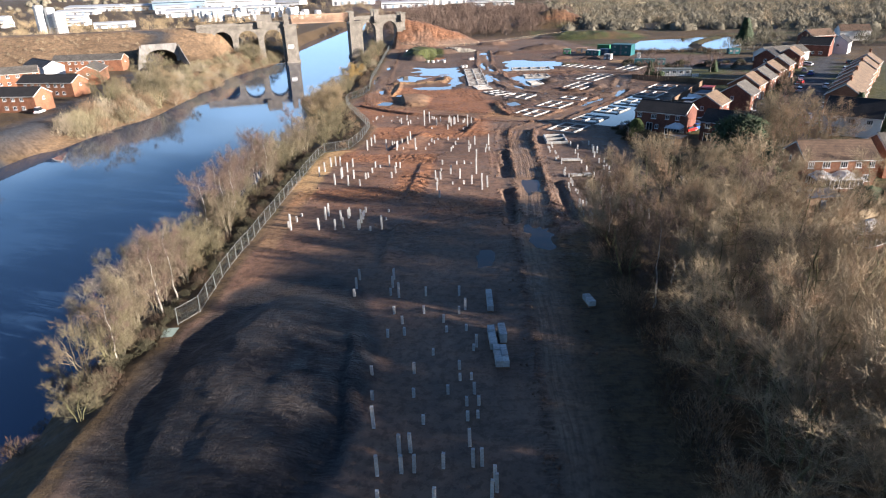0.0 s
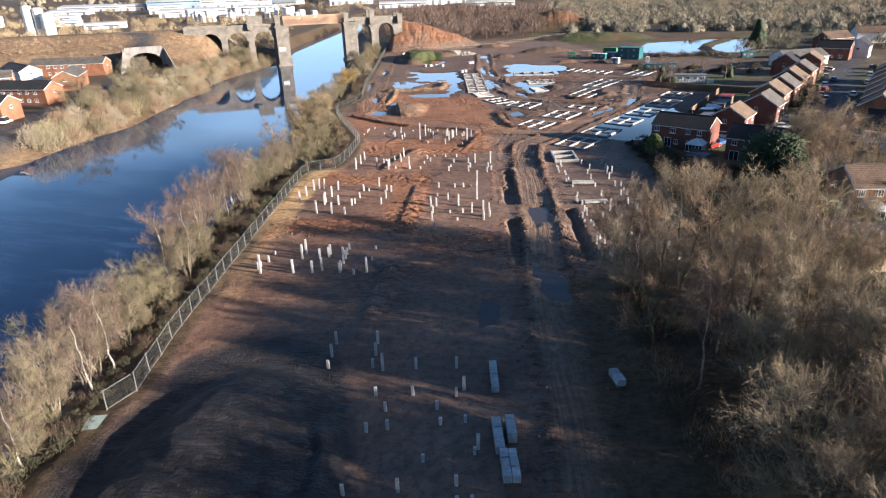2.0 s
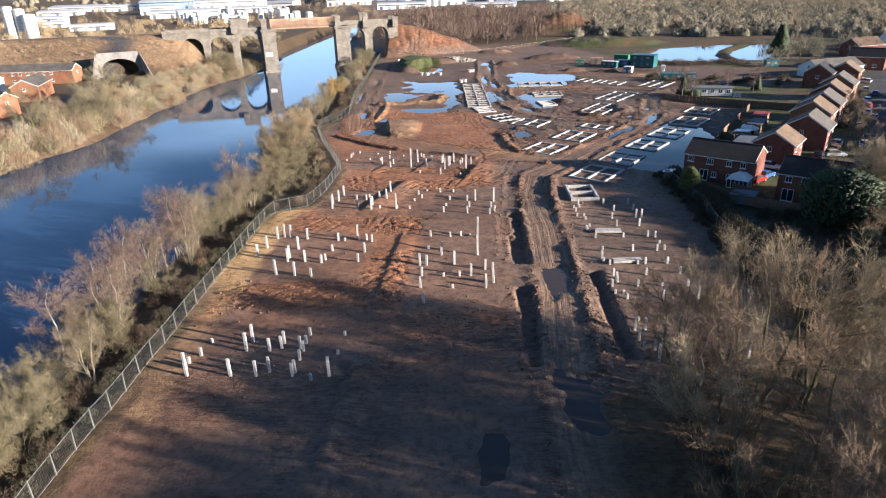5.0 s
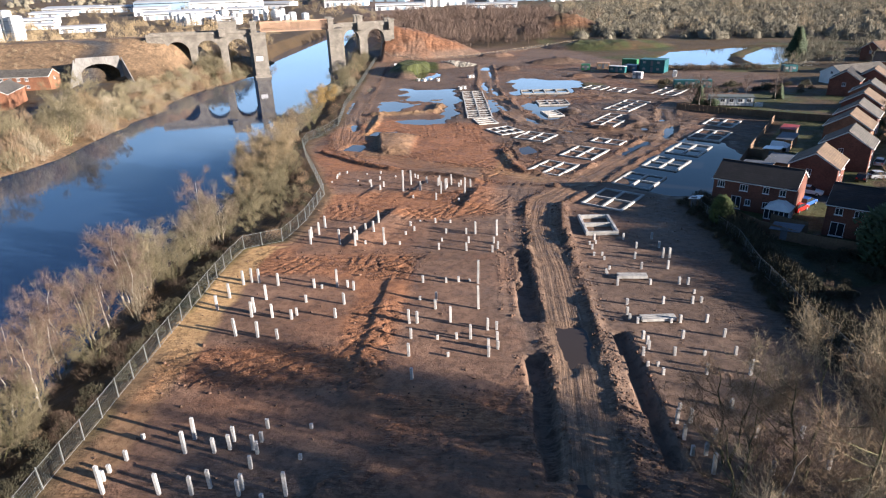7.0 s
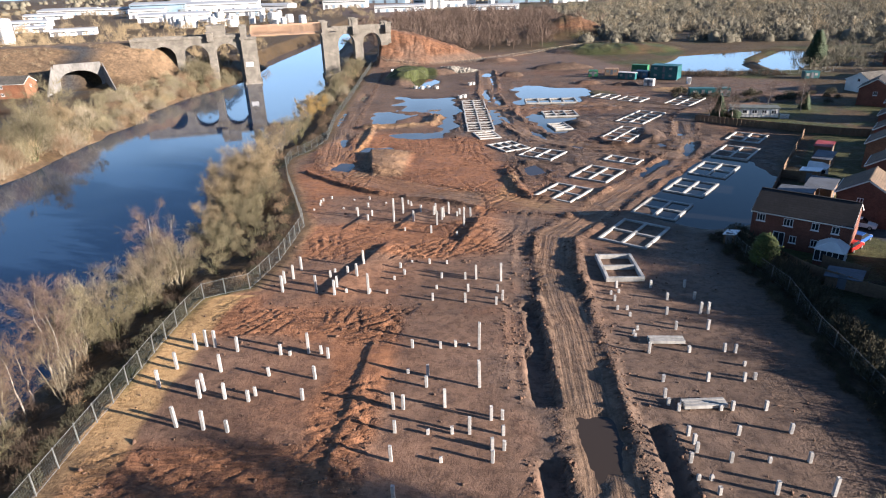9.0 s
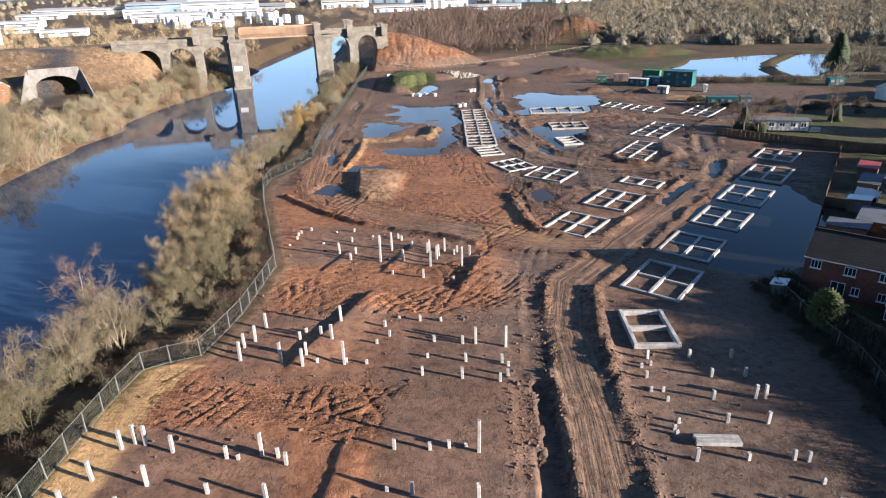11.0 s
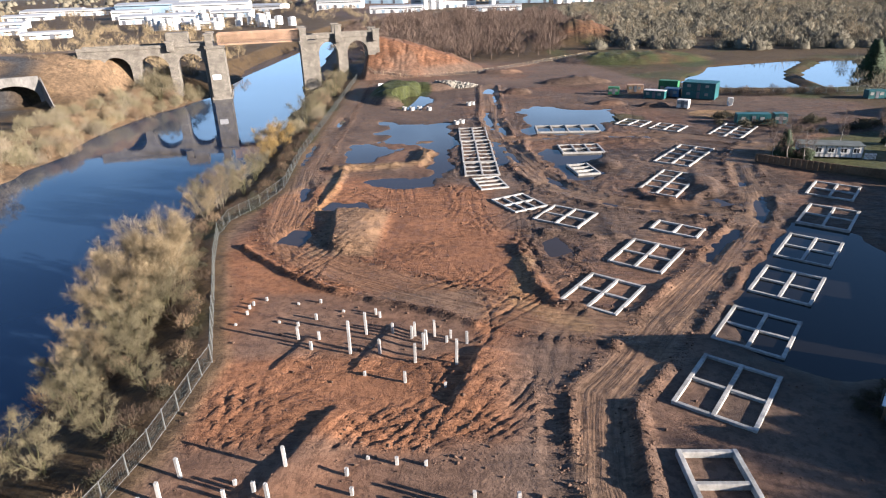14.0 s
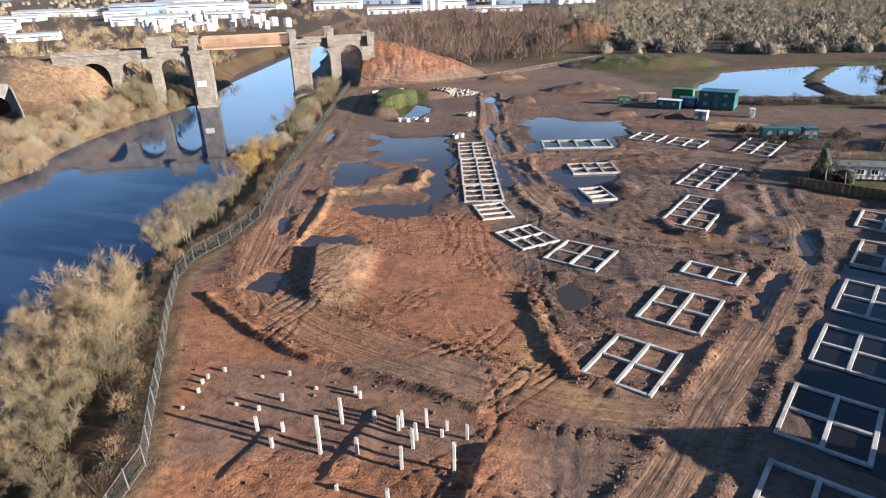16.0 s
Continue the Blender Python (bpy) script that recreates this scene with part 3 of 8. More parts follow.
def land(x, y):
    """The height of the bare ground, before ruts, and its distances to the banks."""
    fx, rx, lx = across([(-33.6, -60)] + FENCE + [(-60, 420), (-80, 500), (-95, 600), (-110, 760), (-170, 910), (-330, 1310)], y), across(BANK_RIGHT, y), across(BANK_LEFT, y)
    rx, lx = rx + 2.2 * fbm(x, y, 14, 3, 5), lx + 3.0 * fbm(x, y, 18, 3, 9)
    t = np.clip((x - rx) / np.maximum(fx - 0.5 - rx, 2.0), 0, 1)
    right = -5.3 + 5.3 * np.power(t, 0.45)
    left = -5.3 + 4.6 * smooth(0, 16, lx - x)
    z = np.where(x > rx, right, np.where(x < lx, left, -5.3 - 1.5 * smooth(0, 6, np.minimum(rx - x, x - lx))))
    # railway bank, mound at the far abutment and the scar in the woods
    crest = np.interp(x, [-400, -218, -165, -134, -108], [290, 327, 341, 355, 362])
    rail = 15.0 - np.maximum(0, crest - y) * 0.5 - np.maximum(0, y - crest - 14) * 0.58
    rail = rail - np.maximum(0, x + 139) * 0.9
    z = np.where(x < -112, np.maximum(z, rail), z)
    tip = np.interp(x, [-48, -44, -38, -25, -10, 3], [2, 14, 13.5, 10.5, 5.5, 0]) - np.maximum(0, np.abs(y - 393) - 5) * 0.62
    z = np.where((x > -48) & (x < 6), np.maximum(z, tip), z)
    scar = 12 * np.exp(-((x - 58) / 24) ** 2 - ((y - 500) / 13) ** 2)
    z = z + scar
    torn = np.abs(fbm(x + 0.4 * y, y, 5, 4, 37)) + 0.5 * np.abs(fbm(x, y, 2, 2, 38))
    z = z + 1.3 * (torn - 0.3) * (smooth(1.5, 4, z) * ((x > -47) & (x < 6) & (y > 365) & (y < 420)) + smooth(1.5, 4, scar))
    for mx, my, sx, sy, h in MOUNDS:
        r = ((x - mx) / sx) ** 2 + ((y - my) / sy) ** 2
        z = z + h * np.clip(1.25 * (1 - r), 0, 1) ** 0.8 * (1 + 0.25 * fbm(x, y, 4, 3, 31))
    left = -21.8 - 2.9 * (y - 195.5) / 18.5
    heap = smooth(0, 0.7, x - left + 0.2 * fbm(x, y, 2, 2, 33)) * smooth(194.0, 197.5, y + 0.8 * fbm(x, y, 3, 2, 34)) * smooth(215, 212, y) * smooth(-13.6, -18.5, x + 0.8 * fbm(x, y, 3, 2, 35))
    z = z + heap * (1.05 + 0.12 * fbm(x, y, 2.5, 3, 36))
    road = line_distance(x, y, LEFT_ROAD)[0]
    cut = np.where((y > 275) & (x < -120), smooth(12, 7, road), 0) * smooth(329, 326, y - 0.58 * (x + 155))
    z = z * (1 - cut) + (-1.2) * cut
    behind, beside_ = (y - 320.5) * 0.866 + (x + 155) * -0.5, np.abs((x + 155) * 0.866 + (y - 320.5) * 0.5)
    z = np.where(x < -120, np.maximum(z, (9.6 - np.maximum(0, beside_ - 9) * 0.9) * smooth(5, 6.5, behind) * (behind < 40)), z)
    far = smooth(520, 1500, y) * (14 * fbm(x, y, 300, 3, 3) + 6) * (np.minimum(np.abs(x - rx), np.abs(x - lx)) > 20)
    return z + far, fx, rx, lx


def axis(*spans):
    out = []
    for a, b, step in spans:
        out += list(np.arange(a, b, step))
    return np.array(out)


def reach(start, first, grow, end):
    out, step = [], first
    while start < end:
        out.append(start)
        step *= grow
        start += step
    return np.array(out + [end])


def build_ground():
    xs = np.concatenate([-reach(60, 1.5, 1.07, 3500)[::-1], axis((-60, -42, 1.0), (-42, -36, 0.6), (-36, 16, 0.34), (16, 40, 0.42), (40, 72, 0.6)), reach(72, 0.9, 1.07, 3500)])
    ys = np.concatenate([-reach(-30, 1.2, 1.12, 1500)[::-1], axis((30.8, 90, 0.55), (90, 200, 0.35), (200, 300, 0.48), (300, 420, 1.1)), reach(420, 1.6, 1.05, 4500)])
    X, Y = np.meshgrid(xs, ys)
    Z, fx, rx, lx = land(X, Y)
    site = smooth(0.5, 2.0, X - fx) * smooth(-400, 30, Y) * smooth(430, 400, Y) * smooth(0, 6, np.interp(Y, [0, 90, 104, 158, 168, 178, 190, 205, 220, 228, 240, 247, 254, 262, 272, 300, 330, 420], [12, 14, 38, 38, 46, 52, 59, 68, 76, 74, 60, 60, 70, 90, 112, 112, 70, 45]) - X)
    wood = smooth(0, 5, X - np.interp(Y, [0, 40, 60, 90, 104, 112], [18, 19, 18, 17, 24, 60])) * smooth(118, 108, Y)
    rough = site * (0.07 * fbm(X, Y, 9, 3, 11) + 0.025 * fbm(X, Y, 1.4, 3, 12))
    churn = 0.6 * smooth(-0.1, 0.3, fbm(X, Y, 13, 3, 21))
    for (x0, x1), (y0, y1), amount in CHURNED:
        patch = np.minimum(np.minimum(X - x0, x1 - X), np.minimum(Y - y0, y1 - Y)) + 2.5 * fbm(X, Y, 6, 3, 22)
        churn = np.maximum(churn, amount * smooth(-1.0, 1.5, patch))
    level = np.zeros(X.shape)
    for (x0, x1), (y0, y1) in PLOTS:
        plot = np.minimum(np.minimum(X - x0, x1 - X), np.minimum(Y - y0, y1 - Y)) + 1.2 * fbm(X, Y, 5, 2, 23)
        level = np.maximum(level, smooth(-0.5, 0.8, plot))
    churn = churn * (1 - 0.85 * level)
    churn = np.maximum(churn, 0.9 * smooth(1.2, 0.8, ((X + 22) / 11.5) ** 2 + ((Y - 52) / 26) ** 2))
    churn = np.clip(churn, 0, 1) * site
    wander = 2.0 * fbm(X, Y, 7, 2, 4)
    rough = rough + churn * (0.10 * np.abs(fbm(X + wander, Y * 0.55, 2.0, 3, 15)) + 0.12 * np.abs(fbm(X * 0.8 - wander, Y + wander, 1.1, 2, 16)) - 0.03)
    dug = site * smooth(4, 9, X + 2 * fbm(X, Y, 8, 2, 24)) * smooth(184, 192, Y) * smooth(312, 296, Y)
    dug = np.maximum(dug, site * smooth(228, 236, Y) * smooth(-10, -5, X) * smooth(352, 340, Y))
    rough = rough + dug * (1 - 0.6 * smooth(280, 300, Y)) * (0.27 * np.abs(fbm(X + wander, Y * 0.4, 1.7, 3, 18)) + 0.18 * np.abs(fbm(X * 0.4 - wander, Y + wander, 1.5, 2, 19)) - 0.09)
    churn = np.maximum(churn, 0.8 * dug)
    Z = Z + rough + (1 - site) * (X > rx) * 0.25 * fbm(X, Y, 5, 3, 17)
    # plot trenches
    for (a, b), half, depth in TRENCHES:
        size = math.hypot(b[0] - a[0], b[1] - a[1])
        ux, uy = (b[0] - a[0]) / size, (b[1] - a[1]) / size
        way, off = (X - a[0]) * ux + (Y - a[1]) * uy, (X - a[0]) * uy - (Y - a[1]) * ux + 0.2 * fbm(X, Y, 2.6, 3, 40)
        ends = np.minimum(way, size - way) + 0.8 * fbm(X, Y, 3, 2, 39)
        Z = Z - depth * smooth(half + 0.3, half - 0.2, off) * smooth(-half - 0.35, -half + 0.7, off) * smooth(-0.4, 1.0, ends)
        Z = Z + 0.2 * np.exp(-((off - half - 0.75) / 0.4) ** 2) * np.clip(0.5 + fbm(X, Y, 1.6, 3, 41), 0, 1) * smooth(-1, 1, ends)
    for line, height, half in RIDGES:
        d, _ = line_distance(X + 0.5 * fbm(X, Y, 3, 2, 45), Y + 0.5 * fbm(X, Y, 3, 2, 46), line)
        Z = Z + height * np.clip(1.35 * np.exp(-(d / half) ** 2), 0, 1) * (0.85 + 0.4 * fbm(X, Y, 2.2, 3, 47)) * (1 + 0.2 * fbm(X, Y, 0.8, 2, 48))
        churn = np.maximum(churn, 0.8 * smooth(2.2 * half, half, d))
    # low steps between the plots, higher on their right-hand side
    for a, b, height, back in STEPS:
        d, side = line_distance(X, Y, [a, b])
        along = along_line(X, Y, [a, b]) / math.hypot(b[0] - a[0], b[1] - a[1])
        s = -d * side + 0.35 * fbm(X, Y, 2.5, 3, 42)
        Z = Z + height * smooth(-0.15, 0.35, s) * smooth(back, 0.6, s) * smooth(0, 0.12, along) * smooth(1, 0.88, along)
    # ridge beside the haul road
    d, _ = line_distance(X, Y, [(13.2, 97), (13.3, 120), (13.8, 138), (14.2, 158)])
    Z = Z + 0.22 * np.exp(-(d / 0.8) ** 2) * (0.7 + 0.6 * fbm(X, Y, 2.5, 3, 44)) * smooth(95, 99, Y)
    # wheel ruts on the haul roads
    paved, beside, onward = np.zeros(X.shape), np.zeros(X.shape), np.zeros(X.shape)
    for line, width, berm in ((HAUL_ROAD, 2.5, 0.4), (YARD_ROAD, 3.4, 0.2), (INNER_ROAD, 2.8, 0.45), (BACK_ROAD, 2.4, 0.4)):
        d, side = line_distance(X, Y, line)
        s = d * side + 0.35 * fbm(X, Y, 9, 2, 51)
        flat = smooth(width + 0.6, width - 0.6, d)
        Z = Z * (1 - 0.8 * flat) + 0.10 * flat
        for c in (-1.8, -0.7, 0.6, 1.7):
            Z = Z - 0.07 * np.exp(-((s - c) / 0.28) ** 2) * flat
        beside, onward = np.where(flat > paved, s, beside), np.where(flat > paved, along_line(X, Y, line), onward)
        lumps = np.clip(0.5 + 0.9 * fbm(X, Y, 2.6, 2, 52) + 0.5 * fbm(X, Y, 0.9, 2, 53), 0, 1.5)
        Z = Z + berm * np.exp(-((d - width - 0.6) / 0.65) ** 2) * lumps * site
        churn = np.maximum(churn, 0.9 * site * smooth(width + 2.0, width + 0.4, d) * (d > width - 0.3))
        paved = np.maximum(paved, flat * site)
    # stray wheel tracks
    rng = random.Random(7)
    for k in range(190):
        x, y = rng.uniform(-30, 34), rng.uniform(90, 228)
        if k % 6 == 0:
            (xa, xb), (ya, yb), _ = CHURNED[k // 6 % 4]
            x, y = rng.uniform(xa, xb), rng.uniform(ya, yb)
        kept = (0.5, 2.6, 1.2, 2.0)[k // 6 % 4] + rng.gauss(0, 0.35)
        if 14 < x and y < 150 or x > 8 and y > 150 and k % 6:
            continue
        heading, bend, track = (kept, rng.uniform(0.05, 0.14), []) if k % 6 == 0 else (rng.choice((0.7, 1.4, 1.6, 2.4)) + rng.gauss(0, 0.3), rng.uniform(-0.10, 0.10), [])
        for _ in range(rng.randint(8, 22)):
            track.append((x, y))
            x, y, heading = x + 1.3 * math.cos(heading), y + 1.3 * math.sin(heading), heading + bend
        (i0, i1), (j0, j1) = np.searchsorted(ys, [min(p[1] for p in track) - 2, max(p[1] for p in track) + 2]), np.searchsorted(xs, [min(p[0] for p in track) - 2, max(p[0] for p in track) + 2])
        sub = np.s_[i0:i1, j0:j1]
        d, _ = line_distance(X[sub], Y[sub], track)
        Z[sub] += site[sub] * (0.25 + 0.9 * churn[sub]) * (1 - 0.9 * level[sub]) * (-0.13 * np.exp(-((d - 0.85) / 0.2) ** 2) + 0.08 * np.exp(-((d - 1.25) / 0.2) ** 2) + 0.05 * np.exp(-((d - 0.4) / 0.2) ** 2))
    # hollows that hold the standing water
    Z = np.where((site > 0.5) & (Z > -0.5) & (paved < 0.3), np.maximum(Z, -0.07 + 0.02 * fbm(X, Y, 1.5, 2, 61)), Z)
    for name, outline in PUDDLES.items():
        d = inside(X, Y, outline) + (1.3 if name in NARROW else 1.8 if name in ("flood", "hollow") else 5.0) * fbm(X, Y, 2.6 if name in NARROW else 6.5, 5, 71)
        Z = np.where(d > -0.8, np.minimum(Z, -0.05 - (0.24 * smooth(-0.6, 0.8, d) if name in NARROW else 0.45 * smooth(-0.6, 2.0, d))), Z)
    pond = inside(X, Y, POND) + 2.5 * fbm(X, Y, 14, 3, 81)
    Z = np.where(pond > -3, np.minimum(Z, 0.2 - 1.5 * smooth(-2.5, 4, pond)), Z)
    causeway, _ = line_distance(X, Y, CAUSEWAY)
    Z = np.where((causeway < 3.2) & (Y < 420), np.maximum(Z, 0.5 - np.maximum(0, causeway - 1.2) * 0.6), Z)
    # cover
    clay = smooth(-2.5, 4.0, inside(X, Y, CLAY) + 4 * fbm(X, Y, 9, 4, 91)) * site
    for (x0, x1), (y0, y1) in PLOTS:
        plot = np.minimum(np.minimum(X - x0, x1 - X), np.minimum(Y - y0, y1 - Y)) + 2.2 * fbm(X, Y, 6, 4, 92)
        clay = clay * (1 - 0.8 * smooth(-1.6, 1.4, plot))
    clay = np.clip(clay + site * 0.35 * smooth(-0.1, 0.5, fbm(X, Y, 16, 3, 93)), 0, 1)
    tip_clay = smooth(2.0, 4.5, Z) * ((X > -47) & (X < 6) & (Y > 360) & (Y < 425)) + smooth(2.5, 5, Z) * ((X > 30) & (X < 95) & (Y > 470) & (Y < 510))
    tip_clay = 0.8 * tip_clay * smooth(-0.5, 0.1, fbm(X, Y, 9, 3, 94))
    clay = np.maximum(clay, tip_clay)
    churn = np.maximum(churn, np.clip(tip_clay, 0, 1))
    bund = smooth(3.4, 2.2, np.abs(X - fx - 1.7) + 0.5 * fbm(X, Y, 3, 2, 95)) * (0.3 + 0.7 * smooth(108, 120, Y)) * (Y > 86) * (Y < 143)
    strip = smooth(2.6, 1.2, np.abs(X - fx - 0.2) + 0.7 * fbm(X, Y, 3, 2, 96)) * (Y > 143) * (Y < 380) * 0.18
    sand = np.clip(bund + strip, 0, 1)
    for line in ([(-29.5, 239), (-17, 241), (-11.8, 242.5), (-10.6, 252), (-11.4, 261), (-20, 265)], [(6.5, 192), (5.5, 180), (12, 174)], [(-28, 240), (-27, 215)]):
        d, _ = line_distance(X, Y, line)
        sand = np.maximum(sand, 0.35 * smooth(2.4, 0.6, d + 0.9 * fbm(X, Y, 2.5, 3, 97)))
    sand = np.maximum(sand, 0.10 * paved)
    clay = clay * (1 - 0.35 * paved)
    on_heap = smooth(0, 1.5, np.minimum(np.minimum(X + 25.5, -14 - X), np.minimum(Y - 193.5, 215 - Y)))
    clay, sand = clay * (1 - 0.75 * on_heap), np.maximum(sand, 0.2 * on_heap)
    sand = np.maximum(sand, 0.6 * smooth(1.1, 0.8, ((X - 66) / 8.0) ** 2 + ((Y - 288) / 6.0) ** 2))
    spoil = smooth(1.25, 0.8, ((X + 22) / 11.5) ** 2 + ((Y - 52) / 26) ** 2 + 0.3 * fbm(X, Y, 6, 3, 104))
    clay, sand = clay * (1 - spoil), sand * (1 - spoil)
    outside = (1 - np.clip(site, 0, 1))
    scrub = (outside * (X > -60) + (X < rx + 1)) * (1 - np.clip(1.2 * sand, 0, 1))
    grass = outside * 0.8 * smooth(0.0, 0.5, fbm(X, Y, 20, 3, 98)) * (X > 36) + smooth(2.4, 1.0, np.abs(X - fx + 1.4 + 0.8 * fbm(X, Y, 6, 2, 99))) * (Y > 90) * (Y < 390) * smooth(-0.1, 0.4, fbm(X, Y, 14, 2, 100))
    grass = np.maximum(grass, smooth(1.3, 0.9, ((X + 26) / 10) ** 2 + ((Y - 334) / 19) ** 2))
    grass = np.maximum(grass, smooth(1.1, 0.7, ((X - 76) / 26) ** 2 + ((Y - 400) / 24) ** 2) * smooth(-0.4, 0.2, fbm(X, Y, 9, 3, 101)))
    grass = np.maximum(grass, 0.7 * smooth(1.1, 0.6, ((X - 39) / 7) ** 2 + ((Y - 285) / 7) ** 2))
    gardens = smooth(0, 1, X - np.interp(Y, [90, 160, 168, 178, 190, 205, 222, 232, 240, 246, 262], [38, 38, 46, 52, 59, 68, 78, 74, 62, 60, 92])) * ((Y > 90) & (Y < 262)) * (fbm(X, Y, 12, 2, 102) > -0.25)
    grass = np.clip(np.maximum(grass, gardens * 0.85), 0, 1) * (1 - wood) * (1 - spoil)
    asphalt = np.zeros(X.shape)
    for line, half in ((ESTATE_STREET, 4.2), (LEFT_ROAD, 4.8)):
        asphalt = np.maximum(asphalt, smooth(half + 0.35, half - 0.35, line_distance(X, Y, line)[0]))
    asphalt = np.maximum(asphalt, 0.75 * spoil)
    d, _ = line_distance(X, Y, [(57, 169), (61, 161), (74, 155)])
    asphalt = np.maximum(asphalt, smooth(4.0, 3.4, d))
    rail_bank = smooth(0.5, 2.0, Z) * ((X < -112) & (Y > 262) & (Y < 425)) * smooth(-0.75, -0.2, fbm(X, Y, 12, 3, 103))
    rail_bank = np.maximum(rail_bank, 0.85 * smooth(26, 20, lx - X) * (X < lx + 3) * (Y > 100) * (Y < 362) * smooth(-0.6, 0.0, fbm(X, Y, 7, 3, 112)))
    clay = clay * (1 - asphalt)
    soaked_shaded = smooth(-9, 1.5, inside(X, Y, PUDDLES["flood"]) + 2 * fbm(X, Y, 5, 3, 105)) * 0.8 * (1 - 0.75 * paved)
    # right-hand strip: shade from fence and gardens put into the colour, over wet mud
    soaked_shaded = np.maximum(soaked_shaded, smooth(22, 34, X + 2 * fbm(X, Y, 6, 3, 106)) * (Y > 100) * (Y < 175) * site * 0.55)
    soaked_shaded = np.maximum(soaked_shaded, spoil)
    for name in ("plots", "lake", "yard", "hollow", "pit", "corner"):
        soaked_shaded = np.maximum(soaked_shaded, 0.5 * smooth(-2.5, 0.5, inside(X, Y, PUDDLES[name]) + 1.2 * fbm(X, Y, 3, 3, 107)))
    soaked_shaded = np.maximum(soaked_shaded, (0.7 - 0.35 * smooth(280, 300, Y)) * dug * (1 - paved) * smooth(-0.15, 0.3, fbm(X, Y, 4, 4, 108)))
    soaked_shaded = np.maximum(soaked_shaded, 0.3 * site * smooth(0.1, 0.35, fbm(X, Y, 4.5, 4, 109)) * (1 - level))
    # dark garden soil, with the shade lying on it painted in
    soaked_shaded = np.maximum(soaked_shaded, 0.8 * outside * ((X > 36) & (X < 54) & (Y > 98) & (Y < 146)))
    soaked_shaded = np.maximum(soaked_shaded, tip_clay * (0.3 + 0.45 * smooth(-0.1, 0.3, fbm(X, Y, 5, 4, 110))))
    soaked_shaded = np.maximum(soaked_shaded, 0.6 * smooth(0.4, 1.2, Z) * ((Y > 296) & (Y < 362) & (X > -2) & (X < 62)))
    d, _ = line_distance(X, Y, YARD_ROAD)
    soaked_shaded = np.maximum(soaked_shaded, 0.4 * site * smooth(0.9, 0.3, np.abs(d - 4.0 + 0.6 * fbm(X, Y, 3, 3, 111))) * (Y < 215))
    soaked_shaded = np.clip(soaked_shaded, 0, 1)
    verts = np.stack([X.ravel(), Y.ravel(), Z.ravel()], axis=1)
    ny, nx = X.shape
    i = (np.arange(ny - 1)[:, None] * nx + np.arange(nx - 1)[None, :]).ravel()
    me = raw_mesh("ground", verts, np.stack([i, i + 1, i + nx + 1, i + nx], axis=1), M_GROUND)
    for name, channels in (("track", (beside, onward, paved)), ("cover", (clay, grass, sand)), ("cover_more", (np.clip(scrub, 0, 1) * (1 - tip_clay), asphalt, rail_bank))):
        layer = me.color_attributes.new(name, "FLOAT_COLOR", "POINT")
        data = np.ones((X.size, 4), dtype=np.float32)
        data[:, 3] = (np.clip(churn * (1 - 0.6 * paved) + 0.35 * (1 - site), 0, 1) if name == "cover" else soaked_shaded).ravel()
        for k, c in enumerate(channels):
            data[:, k] = (c if name == "track" else np.clip(c, 0, 1)).ravel()
        layer.data.foreach_set("color", data.ravel())
    me.polygons.foreach_set("use_smooth", np.ones(len(me.polygons), dtype=bool))
    tagged(new("ground", me), "bare churned red-brown earth with ruts and puddles, river banks and scrub beyond", "ground", kind="structure")
    return xs, ys, Z


POND = [(72, 346), (84, 331), (104, 328), (122, 328), (140, 352), (160, 396), (135, 398), (96, 384)]
CAUSEWAY = [(112, 322), (113, 348), (121, 366), (137, 388), (150, 410)]
GRID = build_ground()


def ground_at(x, y):
    """The height of the finished ground."""
    xs, ys, Z = GRID
    j, i = int(np.clip(np.searchsorted(xs, x) - 1, 0, len(xs) - 2)), int(np.clip(np.searchsorted(ys, y) - 1, 0, len(ys) - 2))
    u, v = (x - xs[j]) / (xs[j + 1] - xs[j]), (y - ys[i]) / (ys[i + 1] - ys[i])
    return float((Z[i, j] * (1 - u) + Z[i, j + 1] * u) * (1 - v) + (Z[i + 1, j] * (1 - u) + Z[i + 1, j + 1] * u) * v)


def water_sheet(name, outline, z, mat, label):
    bm = bmesh.new()
    bm.faces.new([bm.verts.new((x, y, z)) for x, y in outline])
    tagged(new(name, mesh_of(name, bm, mat)), label, "water", kind="structure")


right_edge, left_edge = [(x + 6, y) for x, y in BANK_RIGHT], [(x - 8, y) for x, y in BANK_LEFT]
water_sheet("river", right_edge + left_edge[::-1], -5.0, M_RIVER, "calm blue river mirroring the sky and its wooded banks")
water_sheet("pond", [(66, 322), (165, 322), (165, 402), (66, 402)], -0.55, M_POND, "still flood pond beside rough grass")
for level, (key, outline) in enumerate(PUDDLES.items()):
    more = 0.3 if key.startswith("rut_") else 1.4 if key in NARROW else 2.6
    xs_, ys_ = [p[0] for p in outline], [p[1] for p in outline]
    wide = [(min(xs_) - more, min(ys_) - more), (max(xs_) + more, min(ys_) - more), (max(xs_) + more, max(ys_) + more), (min(xs_) - more, max(ys_) + more)]
    water_sheet("puddle", wide, -0.11 - 0.004 * level, M_POND if key in ("flood",) else M_PUDDLE, "shallow muddy puddle lying on the bare earth")


